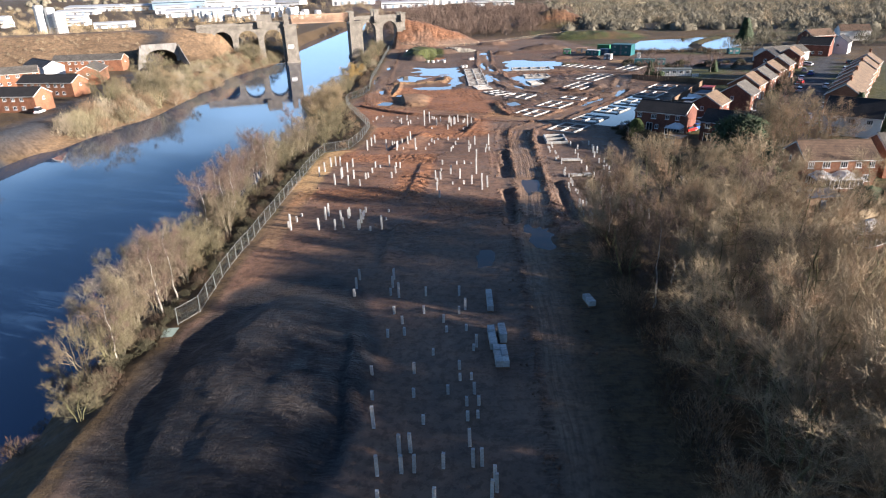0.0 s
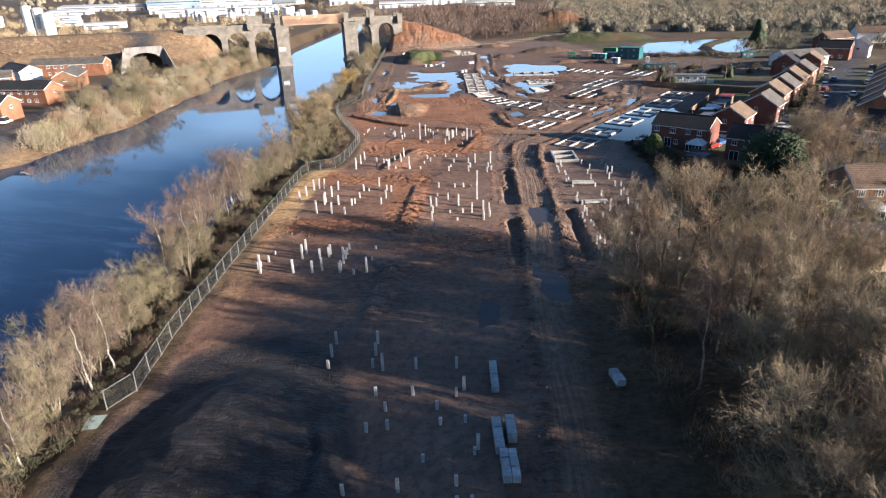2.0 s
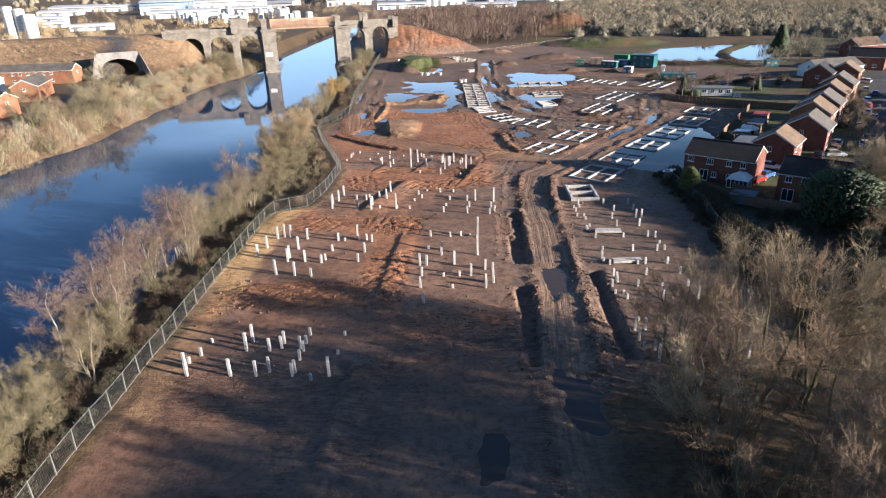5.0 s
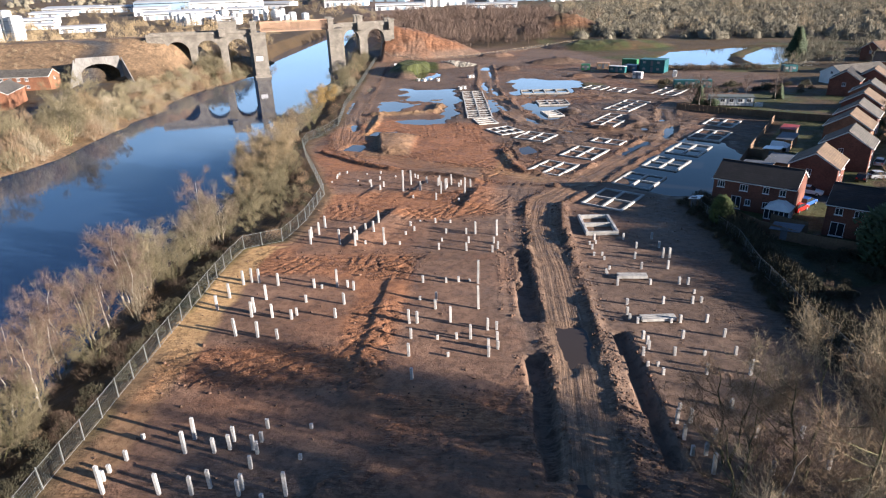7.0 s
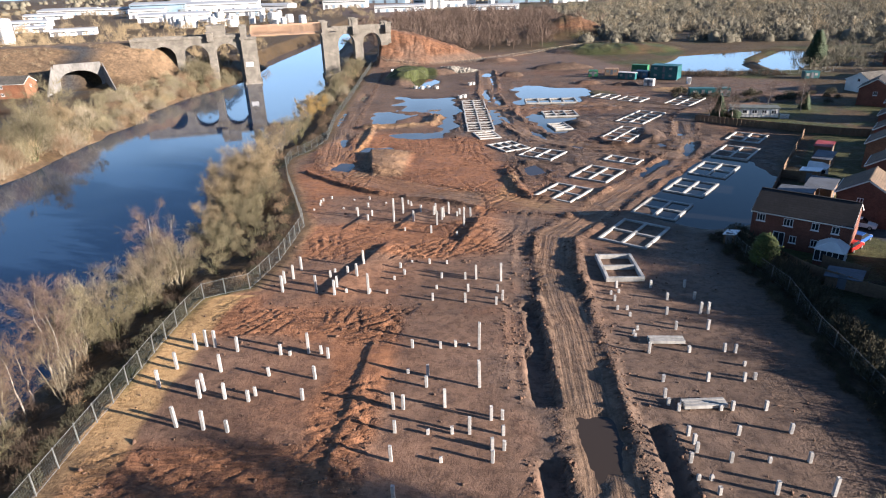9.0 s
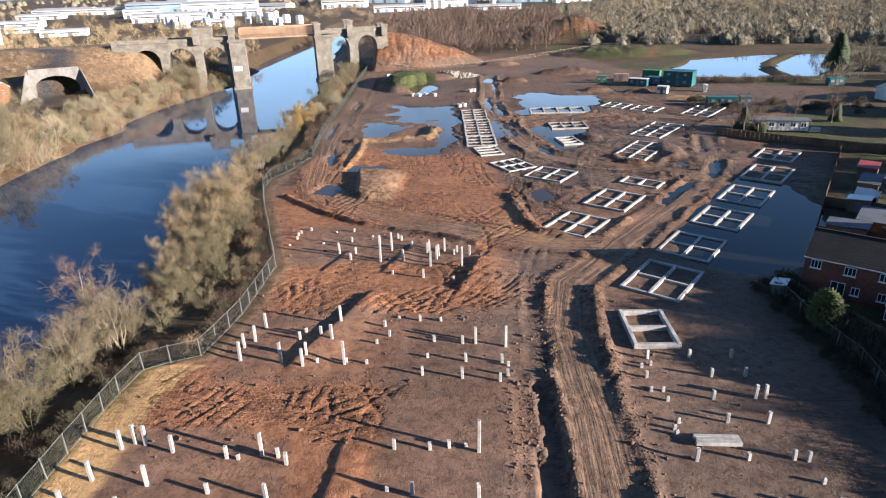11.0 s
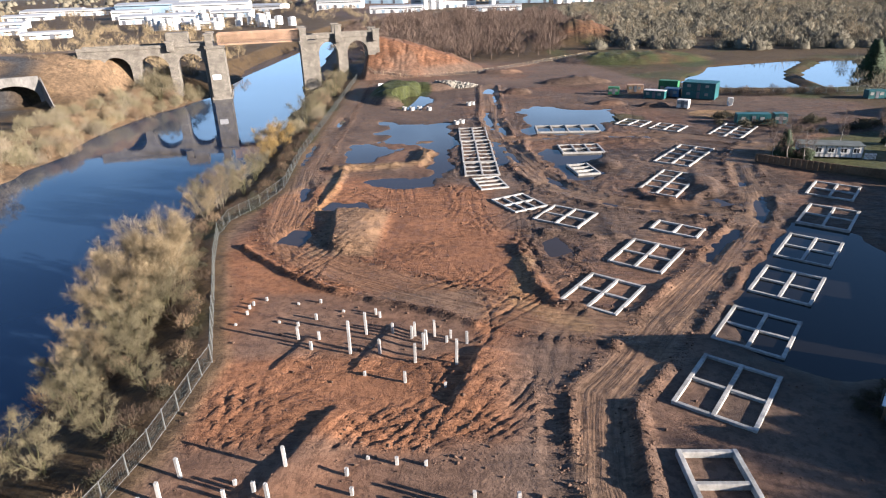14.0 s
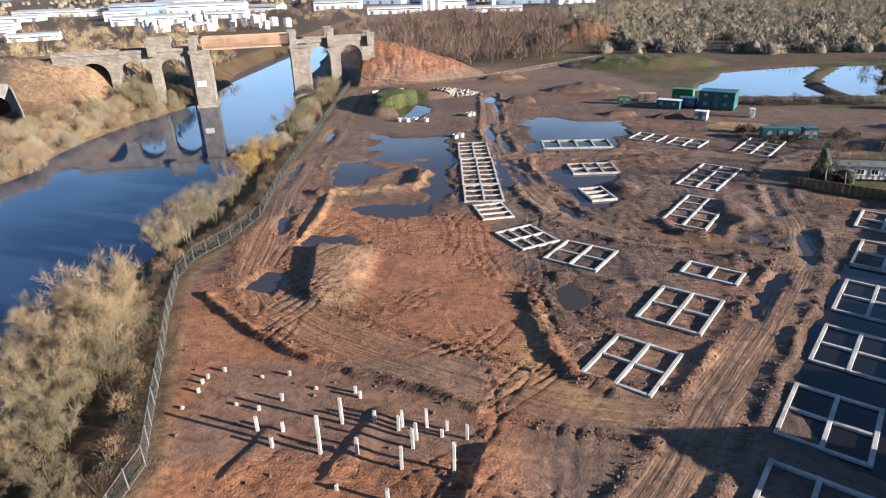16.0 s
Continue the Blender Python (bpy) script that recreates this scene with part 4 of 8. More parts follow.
def clods():
    """Lumps of dug earth along the road edges, trench sides and churned patches."""
    rng = np.random.default_rng(5)
    spots = []
    for line, width, n in ((HAUL_ROAD, 3.2, 2600), (YARD_ROAD, 4.0, 2200), (INNER_ROAD, 3.5, 1200), (BACK_ROAD, 3.0, 500)):
        pts = np.array(line)
        lengths = np.hypot(*np.diff(pts, axis=0).T)
        ends = np.concatenate([[0], np.cumsum(lengths)])
        u = rng.uniform(0, ends[-1], n)
        x, y = np.interp(u, ends, pts[:, 0]), np.interp(u, ends, pts[:, 1])
        dx, dy = np.interp(u + 1, ends, pts[:, 0]) - x, np.interp(u + 1, ends, pts[:, 1]) - y
        size = np.maximum(np.hypot(dx, dy), 1e-3)
        off = np.where(rng.uniform(size=n) < 0.6, 1, -1) * (width + rng.normal(0, 0.5, n))
        spots.append(np.stack([x - dy / size * off, y + dx / size * off], 1))
    for (x0, x1), (y0, y1), amount in CHURNED:
        n = int((x1 - x0) * (y1 - y0) * 1.2 * amount)
        spots.append(np.stack([rng.uniform(x0, x1, min(n, 900)), rng.uniform(y0, y1, min(n, 900))], 1))
    for (a, b), half, _ in TRENCHES:
        n = 160
        u, off = rng.uniform(0, 1, n), (half + 0.5 + rng.normal(0, 0.25, n)) * rng.choice([-1, 1], n)
        spots.append(np.stack([a[0] + (b[0] - a[0]) * u + off, a[1] + (b[1] - a[1]) * u], 1))
    n = 600
    spots.append(np.stack([13.6 + rng.normal(0, 0.7, n), rng.uniform(97, 160, n)], 1))
    spots.append(np.stack([rng.uniform(-33, 4, 900), rng.uniform(90, 225, 900)], 1))
    spots.append(np.stack([rng.uniform(14, 40, 400), rng.uniform(95, 165, 400)], 1))
    xy = np.concatenate(spots)
    keep = [k for k, (x, y) in enumerate(xy) if ground_at(x, y) > -0.1 and x < 62]
    xy = xy[keep]
    n = len(xy)
    size = np.minimum(0.04 + rng.gamma(1.5, 0.04, n), 0.3)
    z = np.array([ground_at(x, y) for x, y in xy]) + size * 0.15
    shape = np.array([(1, 0, 0), (0, 1, 0), (-1, 0, 0), (0, -1, 0), (0, 0, 0.8), (0, 0, -0.8)], dtype=float)
    verts = shape[None] * rng.uniform(0.6, 1.25, (n, 6, 1)) * size[:, None, None] + 0.25 * rng.normal(size=(n, 6, 3)) * size[:, None, None]
    turn = rng.uniform(0, 6.28, n)
    c, s = np.cos(turn)[:, None], np.sin(turn)[:, None]
    verts = np.stack([verts[:, :, 0] * c - verts[:, :, 1] * s, verts[:, :, 0] * s + verts[:, :, 1] * c, verts[:, :, 2]], 2)
    verts = verts + np.concatenate([xy, z[:, None]], 1)[:, None, :]
    tri = np.array([(0, 1, 4), (1, 2, 4), (2, 3, 4), (3, 0, 4), (1, 0, 5), (2, 1, 5), (3, 2, 5), (0, 3, 5)])
    faces = (np.arange(n)[:, None, None] * 6 + tri[None]).reshape(-1, 3)
    tagged(new("earth_clods", raw_mesh("earth_clods", verts.reshape(-1, 3), faces, M_CLOD)), "loose lumps of red-brown earth strewn over the site", "earth", kind="stuff")


clods()

# ---- foundations, piles and fences of the building site ----
def foundation_frame(x, y, turn, size_u, size_v, cells_u, cells_v, label="pale concrete foundation ring beams round a house plot", lift=0.0, mat=None):
    """Ring beams of a house, u across and v along, with cross beams between the cells."""
    ob = thing("foundation_frame", pose(x, y, 0, 0, 0, turn), label, "foundation", "foundations")
    w, z0, z1 = 0.40, -0.35 + lift, 0.30 + lift
    hu, hv = size_u / 2, size_v / 2
    for i in range(cells_u + 1):
        u = -hu + w / 2 + (size_u - w) * i / cells_u
        part("beam", box(u - w / 2, u + w / 2, -hv, hv, z0, z1, 0.03), mat or M_BEAM, ob)
    for j in range(cells_v + 1):
        v = -hv + w / 2 + (size_v - w) * j / cells_v
        for i in range(cells_u):
            u0, u1 = -hu + w + (size_u - w) * i / cells_u, -hu + (size_u - w) * (i + 1) / cells_u
            part("beam", box(u0 + 0.004, u1 - 0.004, v - w / 2, v + w / 2, z0, z1 - 0.04, 0.03), mat or M_BEAM, ob)
    for u in (-hu + 0.3, hu - 0.3):
        for v in (-hv + 0.3, hv - 0.3):
            part("stub", box(u - 0.14, u + 0.14, v - 0.14, v + 0.14, -1.2, z0), M_CONCRETE, ob)
    return ob


FRAMES = [(15.7, 182.2, -35, 7.3, 9.0, 2, 2), (23.8, 193.6, -34, 7.5, 9.6, 2, 2), (30.7, 203.3, -35, 7.3, 4.3, 2, 1), (7.5, 216.5, -60, 7.9, 6.7, 2, 3), (14.6, 209.5, -33, 8.0, 7.9, 2, 2),
          (2.7, 228.2, -76, 7.5, 5.4, 3, 1), (23.2, 273.5, 0, 15.8, 7.4, 4, 1), (23.6, 253.1, 3, 9.4, 7.3, 3, 2), (21.6, 236.7, 12, 4.7, 7.3, 1, 3), (44.5, 246.0, -35, 7.5, 16.6, 2, 4)]
FRAMES += [(36.0, 226.7, -33, 7.3, 15.4, 2, 4), (41.0, 278.6, -36, 7.0, 7.6, 2, 2), (48.4, 272.6, -36, 7.4, 7.6, 2, 2), (62.4, 267.5, -36, 7.7, 15.4, 2, 4), (23.7, 162.3, -35, 7.4, 9.8, 2, 2),
           (30.8, 173.4, -35, 7.3, 9.0, 2, 2), (38.9, 184.6, -36, 7.1, 9.0, 2, 2), (46.7, 195.5, -36, 7.1, 9.8, 2, 2), (55.4, 207.8, -36, 7.3, 10.2, 2, 2), (62.6, 220.7, -36, 7.4, 8.8, 2, 2),
           (1.1, 238.0, 2.8, 7.1, 9.4, 2, 3), (0.3, 252.6, 2.8, 7.1, 18.6, 2, 6), (-0.7, 269.4, 2.8, 7.1, 14.0, 2, 4)]
for row in FRAMES:
    foundation_frame(*row, lift=-0.17 if row[:2] in ((30.8, 173.4), (38.9, 184.6), (46.7, 195.5)) else 0.0)
foundation_frame(18.8, 149.8, 1, 4.9, 7.5, 1, 2, "pale concrete beams laid out on the bare earth", 0.35)


def concrete_pile(h):
    bm = box(-0.14, 0.14, -0.14, 0.14, -0.7, h, 0.025)
    top = max(v.co.z for v in bm.verts)
    for v in bm.verts:
        if v.co.z > top - 0.05:
            v.co.z += random.uniform(-0.05, 0.03)
    return bm


PILES_MID_LEFT = [(-30.4, 130.2, 2.0), (-29.5, 130.9, 1.9), (-28.5, 130.7, 1.9), (-25.7, 129.8, 1.8), (-30.9, 126.5, 1.9), (-26.1, 126.0, 1.9), (-31.3, 123.3, 1.9), (-26.5, 121.6, 2.1), (-26.5, 122.7, 1.9), (-24.0, 121.5, 1.8), (-21.6, 121.1, 1.3), (-21.2, 122.0, 1.0), (-26.9, 117.3, 2.2), (-24.3, 117.0, 2.0), (-22.0, 116.7, 1.2), (-20.8, 129.2, 1.2), (-19.8, 129.1, 0.5), (-17.9, 129.5, 2.4), (-16.5, 129.4, 1.1), (-15.6, 128.6, 1.3), (-20.9, 125.3, 0.9), (-16.1, 124.8, 1.4), (-16.5, 121.4, 1.3)]
PILES_UPPER_LEFT = [(-24.0, 150.4, 2.0), (-24.4, 147.7, 1.9), (-24.8, 143.9, 2.2), (-25.2, 146.4, 1.7), (-19.5, 148.1, 1.1), (-19.2, 149.7, 0.5), (-17.2, 148.5, 1.0), (-15.8, 147.6, 1.8), (-15.5, 151.3, 1.9), (-20.3, 143.5, 2.4), (-17.8, 142.6, 2.1), (-17.8, 144.3, 1.5), (-13.6, 143.2, 2.8), (-16.4, 143.2, 0.4), (-13.5, 143.6, 0.6)]
PILES_UPPER_MID = [(-10.4, 150.8, 0.8), (-9.0, 152.7, 0.3), (-6.5, 152.1, 0.8), (-4.1, 152.0, 0.6), (-10.8, 147.2, 0.6), (-9.6, 148.7, 0.7), (-4.6, 147.6, 0.7), (-1.5, 147.2, 1.1), (-0.1, 147.2, 2.1), (3.1, 146.6, 2.4), (-5.1, 144.5, 0.6), (-1.1, 143.8, 1.0), (2.6, 143.6, 1.0), (3.2, 143.0, 0.5), (3.1, 141.3, 0.8), (2.3, 140.3, 1.0), (-1.4, 140.8, 1.2), (-5.4, 141.3, 1.1), (-11.3, 143.3, 0.6)]
PILES_MID = [(0.2, 130.3, 3.3), (0.2, 123.5, 3.1), (-6.9, 130.5, 1.1), (-3.9, 130.5, 0.7), (-2.3, 130.8, 0.8), (-0.9, 131.0, 0.3), (-6.9, 125.8, 0.6), (-4.9, 125.4, 1.2), (-4.9, 123.5, 1.2), (-7.7, 120.1, 1.8), (-6.8, 120.1, 1.6), (-3.0, 120.4, 1.9), (1.2, 118.6, 1.4), (2.2, 118.7, 1.0), (-7.2, 116.8, 1.3), (-4.3, 116.6, 0.5), (-2.2, 116.7, 0.8), (-0.7, 116.7, 1.7), (2.2, 116.6, 1.0), (1.2, 114.7, 1.2), (2.2, 114.7, 1.1), (1.2, 113.2, 1.2), (-7.1, 113.3, 1.5), (-3.0, 113.2, 0.6), (-6.4, 109.2, 1.2)]
PILES_RIGHT_A = [(17.4, 144.4, 0.9), (16.4, 142.7, 0.5), (17.4, 143.1, 0.6), (16.5, 141.0, 0.7), (16.4, 138.8, 0.5), (17.5, 138.8, 0.5), (17.5, 137.3, 0.5), (17.6, 134.2, 0.4), (17.0, 133.3, 0.5), (17.0, 132.6, 0.4), (21.6, 144.5, 0.9), (25.7, 144.4, 0.9), (22.7, 141.1, 0.9), (25.9, 141.2, 0.9), (25.5, 137.7, 1.4), (26.4, 137.7, 1.4), (25.2, 134.2, 1.3), (21.7, 137.6, 1.0), (21.8, 134.3, 1.0), (17.7, 129.5, 1.2), (21.8, 129.6, 0.7), (25.4, 129.7, 0.9), (26.4, 129.5, 1.0), (26.4, 127.1, 0.6), (25.4, 124.5, 1.0), (26.5, 124.8, 0.8), (17.8, 124.5, 0.8), (22.0, 124.5, 1.1)]
PILES_RIGHT_B = [(17.3, 122.0, 0.9), (17.3, 120.9, 0.8), (18.0, 120.1, 0.7), (21.7, 120.1, 0.6), (22.7, 120.1, 1.0), (25.6, 120.1, 0.9), (22.0, 116.8, 1.0), (26.4, 117.0, 1.1), (17.8, 116.7, 1.1), (18.0, 115.7, 1.1), (17.9, 114.7, 1.0), (17.0, 113.4, 0.9), (17.0, 111.5, 0.5), (18.0, 111.5, 0.5), (20.2, 113.5, 0.9), (23.2, 113.5, 0.6), (26.3, 113.5, 0.9), (18.1, 110.0, 0.8), (22.3, 110.1, 1.2), (26.4, 110.0, 1.7), (18.2, 104.8, 0.6), (17.3, 102.7, 1.6), (18.5, 102.8, 1.4), (22.7, 104.8, 1.1), (17.3, 100.6, 1.4), (17.4, 98.7, 0.9), (18.5, 98.8, 1.2), (19.9, 100.8, 0.9), (18.4, 96.7, 1.9), (23.3, 100.9, 1.2), (27.0, 100.9, 1.3), (22.9, 96.7, 1.3), (27.4, 97.3, 2.0)]
PILES_NEAR_LEFT = [(-29.1, 100.2, 0.5), (-29.2, 97.5, 0.9), (-29.2, 93.8, 2.7), (-29.9, 95.2, 1.0), (-29.9, 96.1, 0.8), (-24.6, 98.4, 2.2), (-24.5, 100.2, 2.2), (-24.7, 93.8, 1.9), (-22.1, 93.8, 1.7), (-22.1, 98.5, 1.6), (-20.9, 94.5, 1.7), (-20.9, 98.9, 1.4), (-20.9, 99.9, 1.5), (-18.4, 93.8, 1.4), (-18.3, 94.4, 1.4), (-18.4, 96.7, 1.3), (-18.9, 98.9, 1.6), (-18.4, 98.4, 1.2), (-18.5, 99.9, 0.9), (-18.5, 101.7, 1.0), (-14.7, 93.8, 2.2), (-14.6, 97.8, 0.5), (-14.6, 101.7, 0.4), (-16.4, 93.2, 0.8)]
PILES_NEAR_A = [(-15.2, 75.9, 1.4), (-15.2, 73.4, 1.4), (-15.1, 71.2, 1.1), (-10.7, 76.0, 1.6), (-10.6, 73.7, 1.6), (-10.6, 71.5, 1.1), (-9.5, 70.9, 1.9), (-6.2, 71.3, 1.2), (-2.1, 71.4, 1.3), (-1.3, 67.7, 1.5), (-2.0, 66.7, 0.9), (-9.6, 66.7, 1.1), (-6.1, 66.8, 0.9), (-8.4, 64.4, 1.0), (-3.7, 64.7, 0.9), (-3.3, 62.6, 0.7), (-1.1, 62.9, 0.7), (-9.7, 61.5, 1.1), (-7.9, 61.9, 0.9), (0.0, 59.5, 1.6), (-0.3, 58.8, 0.8), (-4.5, 57.9, 0.8), (-6.2, 54.6, 1.3), (-1.7, 55.3, 0.9), (-1.6, 53.4, 0.7), (-0.5, 53.5, 0.8)]
PILES_NEAR_B = [(-10.3, 53.9, 1.1), (-9.7, 50.1, 1.0), (-5.9, 50.7, 1.1), (-2.7, 51.2, 1.0), (-0.2, 51.2, 1.3), (-0.9, 49.4, 1.0), (0.2, 49.5, 1.1), (-0.8, 47.3, 0.9), (0.1, 47.7, 0.7), (-9.0, 46.1, 2.3), (-4.7, 46.8, 1.0), (-6.4, 43.0, 1.9), (-5.5, 43.2, 1.9), (-0.6, 44.0, 1.7), (-0.3, 41.6, 1.8), (0.4, 41.7, 1.8), (-2.7, 41.4, 1.6), (-7.9, 40.5, 1.9), (-6.0, 40.8, 1.8), (-5.0, 40.9, 1.8), (1.4, 40.0, 1.6), (1.5, 38.9, 1.7), (1.1, 38.3, 1.7), (-7.4, 37.4, 1.4), (-3.2, 37.5, 1.8)]
PILES_FAR = [(-27.5, 177.3, 0.4), (-27.7, 178.8, 0.6), (-27.5, 179.7, 0.6), (-26.2, 180.9, 0.5), (-28.0, 174.7, 0.3), (-23.0, 175.3, 0.3), (-19.8, 171.7, 1.5), (-17.8, 169.5, 1.0), (-17.4, 171.5, 0.9), (-18.8, 176.1, 0.7), (-21.9, 179.8, 0.3), (-19.2, 180.2, 0.6), (-20.6, 174.6, 0.6), (-15.9, 177.9, 0.3), (-13.4, 168.7, 4.1), (-12.3, 172.7, 2.7), (-11.9, 177.3, 0.8), (-11.3, 176.5, 0.8), (-9.3, 172.6, 1.3), (-10.2, 168.5, 1.8), (-7.1, 171.8, 1.6), (-6.8, 172.3, 1.8), (-6.3, 167.0, 2.2), (-5.6, 169.5, 1.9), (-5.4, 170.6, 1.7), (-4.6, 172.3, 2.1), (-3.2, 171.0, 0.8), (-2.8, 171.9, 1.1), (-2.0, 166.7, 3.1), (-1.0, 170.7, 1.5), (-3.0, 162.9, 0.5), (-7.0, 163.5, 1.2), (-11.2, 164.7, 0.4)]
PILE_MESHES = {}
pile_rng = random.Random(3)
for rows in (PILES_MID_LEFT, PILES_UPPER_LEFT, PILES_UPPER_MID, PILES_MID, PILES_RIGHT_A, PILES_RIGHT_B, PILES_NEAR_LEFT, PILES_NEAR_A, PILES_NEAR_B, PILES_FAR):
    for x, y, h in rows:
        key = round(max(h, 0.3) * 4) / 4
        if key not in PILE_MESHES:
            PILE_MESHES[key] = mesh_of("concrete_post", concrete_pile(key), M_CONCRETE)
        ob = new("concrete_post", PILE_MESHES[key])
        ob.matrix_basis = pose(x, y, ground_at(x, y), pile_rng.uniform(-1.5, 1.5), pile_rng.uniform(-1.5, 1.5), pile_rng.uniform(-8, 8))
        tagged(ob, "tall square white concrete foundation post standing in bare earth" if key > 1.6 else "short square white concrete foundation post in bare earth", "foundation post", "foundation posts")


def fence_panel_parts(length, height, mat, wires=12):
    rail_bm, mesh_bm = bmesh.new(), bmesh.new()
    bm_bar(rail_bm, (0, 0, 0), (length, 0, 0), 0.035)
    for k in range(wires):
        x = length * (k + 0.5) / wires
        bm_bar(mesh_bm, (x, 0, 0.12), (x, 0, height), 0.009)
    for z in np.linspace(0.3, height - 0.15, 7):
        bm_bar(mesh_bm, (0, 0, z), (length, 0, z), 0.008)
    return mesh_of("rail", rail_bm, mat), mesh_of("wire_mesh", mesh_bm, M_WIRE)


def run_fence(points, spacing, height, label, mat, base=ground_at, category="fence"):
    ob = thing("fence", pose(points[0][0], points[0][1], 0), label, category)
    rail, mesh = fence_panel_parts(spacing, height, mat)
    post = mesh_of("post", box(-0.04, 0.04, -0.04, 0.04, -0.4, height + 0.12), mat)
    origin = Vector((points[0][0], points[0][1], 0))
    for (ax, ay), (bx, by) in zip(points, points[1:]):
        length = math.hypot(bx - ax, by - ay)
        n = max(1, round(length / spacing))
        for k in range(n):
            p, q = Vector((ax + (bx - ax) * k / n, ay + (by - ay) * k / n, 0)), Vector((ax + (bx - ax) * (k + 1) / n, ay + (by - ay) * (k + 1) / n, 0))
            p.z, q.z = base(p.x, p.y), base(q.x, q.y)
            m = Matrix.Translation(p - origin) @ (q - p).to_track_quat("X", "Z").to_matrix().to_4x4() @ Matrix.Diagonal(((q - p).length / spacing, 1, 1, 1))
            part("post", post, None, ob, m=Matrix.Translation(p - origin) @ pose(0, 0, 0, FENCE_RNG.uniform(-2, 2), FENCE_RNG.uniform(-2, 2)))
            for z in (0.12, height):
                part("rail", rail, None, ob, m=m @ Matrix.Translation((0, 0, z)))
            tagged(part("wire_mesh", mesh, None, ob, m=m), kind="stuff")
    return ob


FENCE_RNG = random.Random(8)
run_fence(FENCE[:6], 3.0, 2.1, "grey mesh site fence along the wooded river bank", M_STEEL)
run_fence(FENCE[5:13], 3.0, 2.1, "grey mesh site fence bending round the corner of the plots", M_STEEL)
run_fence(FENCE[12:18], 3.0, 2.1, "grey mesh site fence beside the haul road corner", M_WIRE)
run_fence(FENCE[17:], 3.4, 1.9, "pale mesh site fence running towards the railway bridge", M_WIRE)
run_fence([(36.2, 160), (36.6, 150), (37.6, 143), (36.6, 133.5), (36.7, 124), (37.0, 113), (36.9, 106)], 3.0, 1.9, "grey mesh fence between the site and the gardens", M_WIRE)


def loose_panel(x, y, turn, label, mat):
    """A mesh fence panel lying flat beside the fence."""
    ob = thing("hurdle", pose(x, y, ground_at(x, y) + 0.12, 0, 4, turn), label, "hurdle")
    bm = bmesh.new()
    for a, b in (((0, 0, 0), (3.4, 0, 0)), ((0, 2, 0), (3.4, 2, 0)), ((0, 0, 0), (0, 2, 0)), ((3.4, 0, 0), (3.4, 2, 0))):
        bm_bar(bm, a, b, 0.05)
    part("panel_frame", bm, M_STEEL, ob)
    part("sheet", box(0.05, 3.35, 0.05, 1.95, -0.02, 0.02), mat, ob)


loose_panel(-35.4, 61.6, 14, "pale green sheeted fence panel lying on the bank", material("pale_green_sheet", (0.30, 0.38, 0.33), 0.6, spread=0.2, grain=1.5))

# ---- trees ----
def cone_arrays(starts, ends, radius):
    """Three-sided tapering twigs as vertex and face arrays."""
    starts, ends, radius = np.asarray(starts), np.asarray(ends), np.asarray(radius)[:, None]
    way = ends - starts
    way = way / np.maximum(np.linalg.norm(way, axis=1, keepdims=True), 1e-6)
    ref = np.where(np.abs(way[:, 2:3]) > 0.9, np.array([[1.0, 0, 0]]), np.array([[0, 0, 1.0]]))
    a = np.cross(way, ref)
    a /= np.maximum(np.linalg.norm(a, axis=1, keepdims=True), 1e-6)
    b = np.cross(way, a)
    verts = np.stack([starts + radius * a, starts + radius * (-0.5 * a + 0.87 * b), starts + radius * (-0.5 * a - 0.87 * b), ends], axis=1)
    i = np.arange(len(starts))[:, None] * 4
    faces = np.concatenate([np.concatenate([i, i + 1, i + 3], 1), np.concatenate([i + 1, i + 2, i + 3], 1), np.concatenate([i + 2, i, i + 3], 1)])
    return verts.reshape(-1, 3), faces


def blade_arrays(starts, ends, radius, rng):
    """The finest twigs: one slender tapering sliver each."""
    starts, ends = np.asarray(starts), np.asarray(ends)
    across_ = np.cross(ends - starts, rng.normal(size=starts.shape))
    across_ *= np.asarray(radius)[:, None] / np.maximum(np.linalg.norm(across_, axis=1, keepdims=True), 1e-6)
    return np.stack([starts + across_, starts - across_, ends], axis=1).reshape(-1, 3), np.arange(3 * len(starts)).reshape(-1, 3)


def bent(start, middle, end, n):
    """Points along a bow from start to end."""
    t = np.linspace(0, 1, n)[:, None]
    return start * (1 - t) ** 2 + middle * 2 * t * (1 - t) + end * t ** 2


def on_path(points, t):
    u = t * (len(points) - 1)
    i = min(int(u), len(points) - 2)
    return points[i] + (points[i + 1] - points[i]) * (u - i), points[i + 1] - points[i]


def unit(v):
    return v / np.maximum(np.linalg.norm(v, axis=-1, keepdims=True), 1e-6)


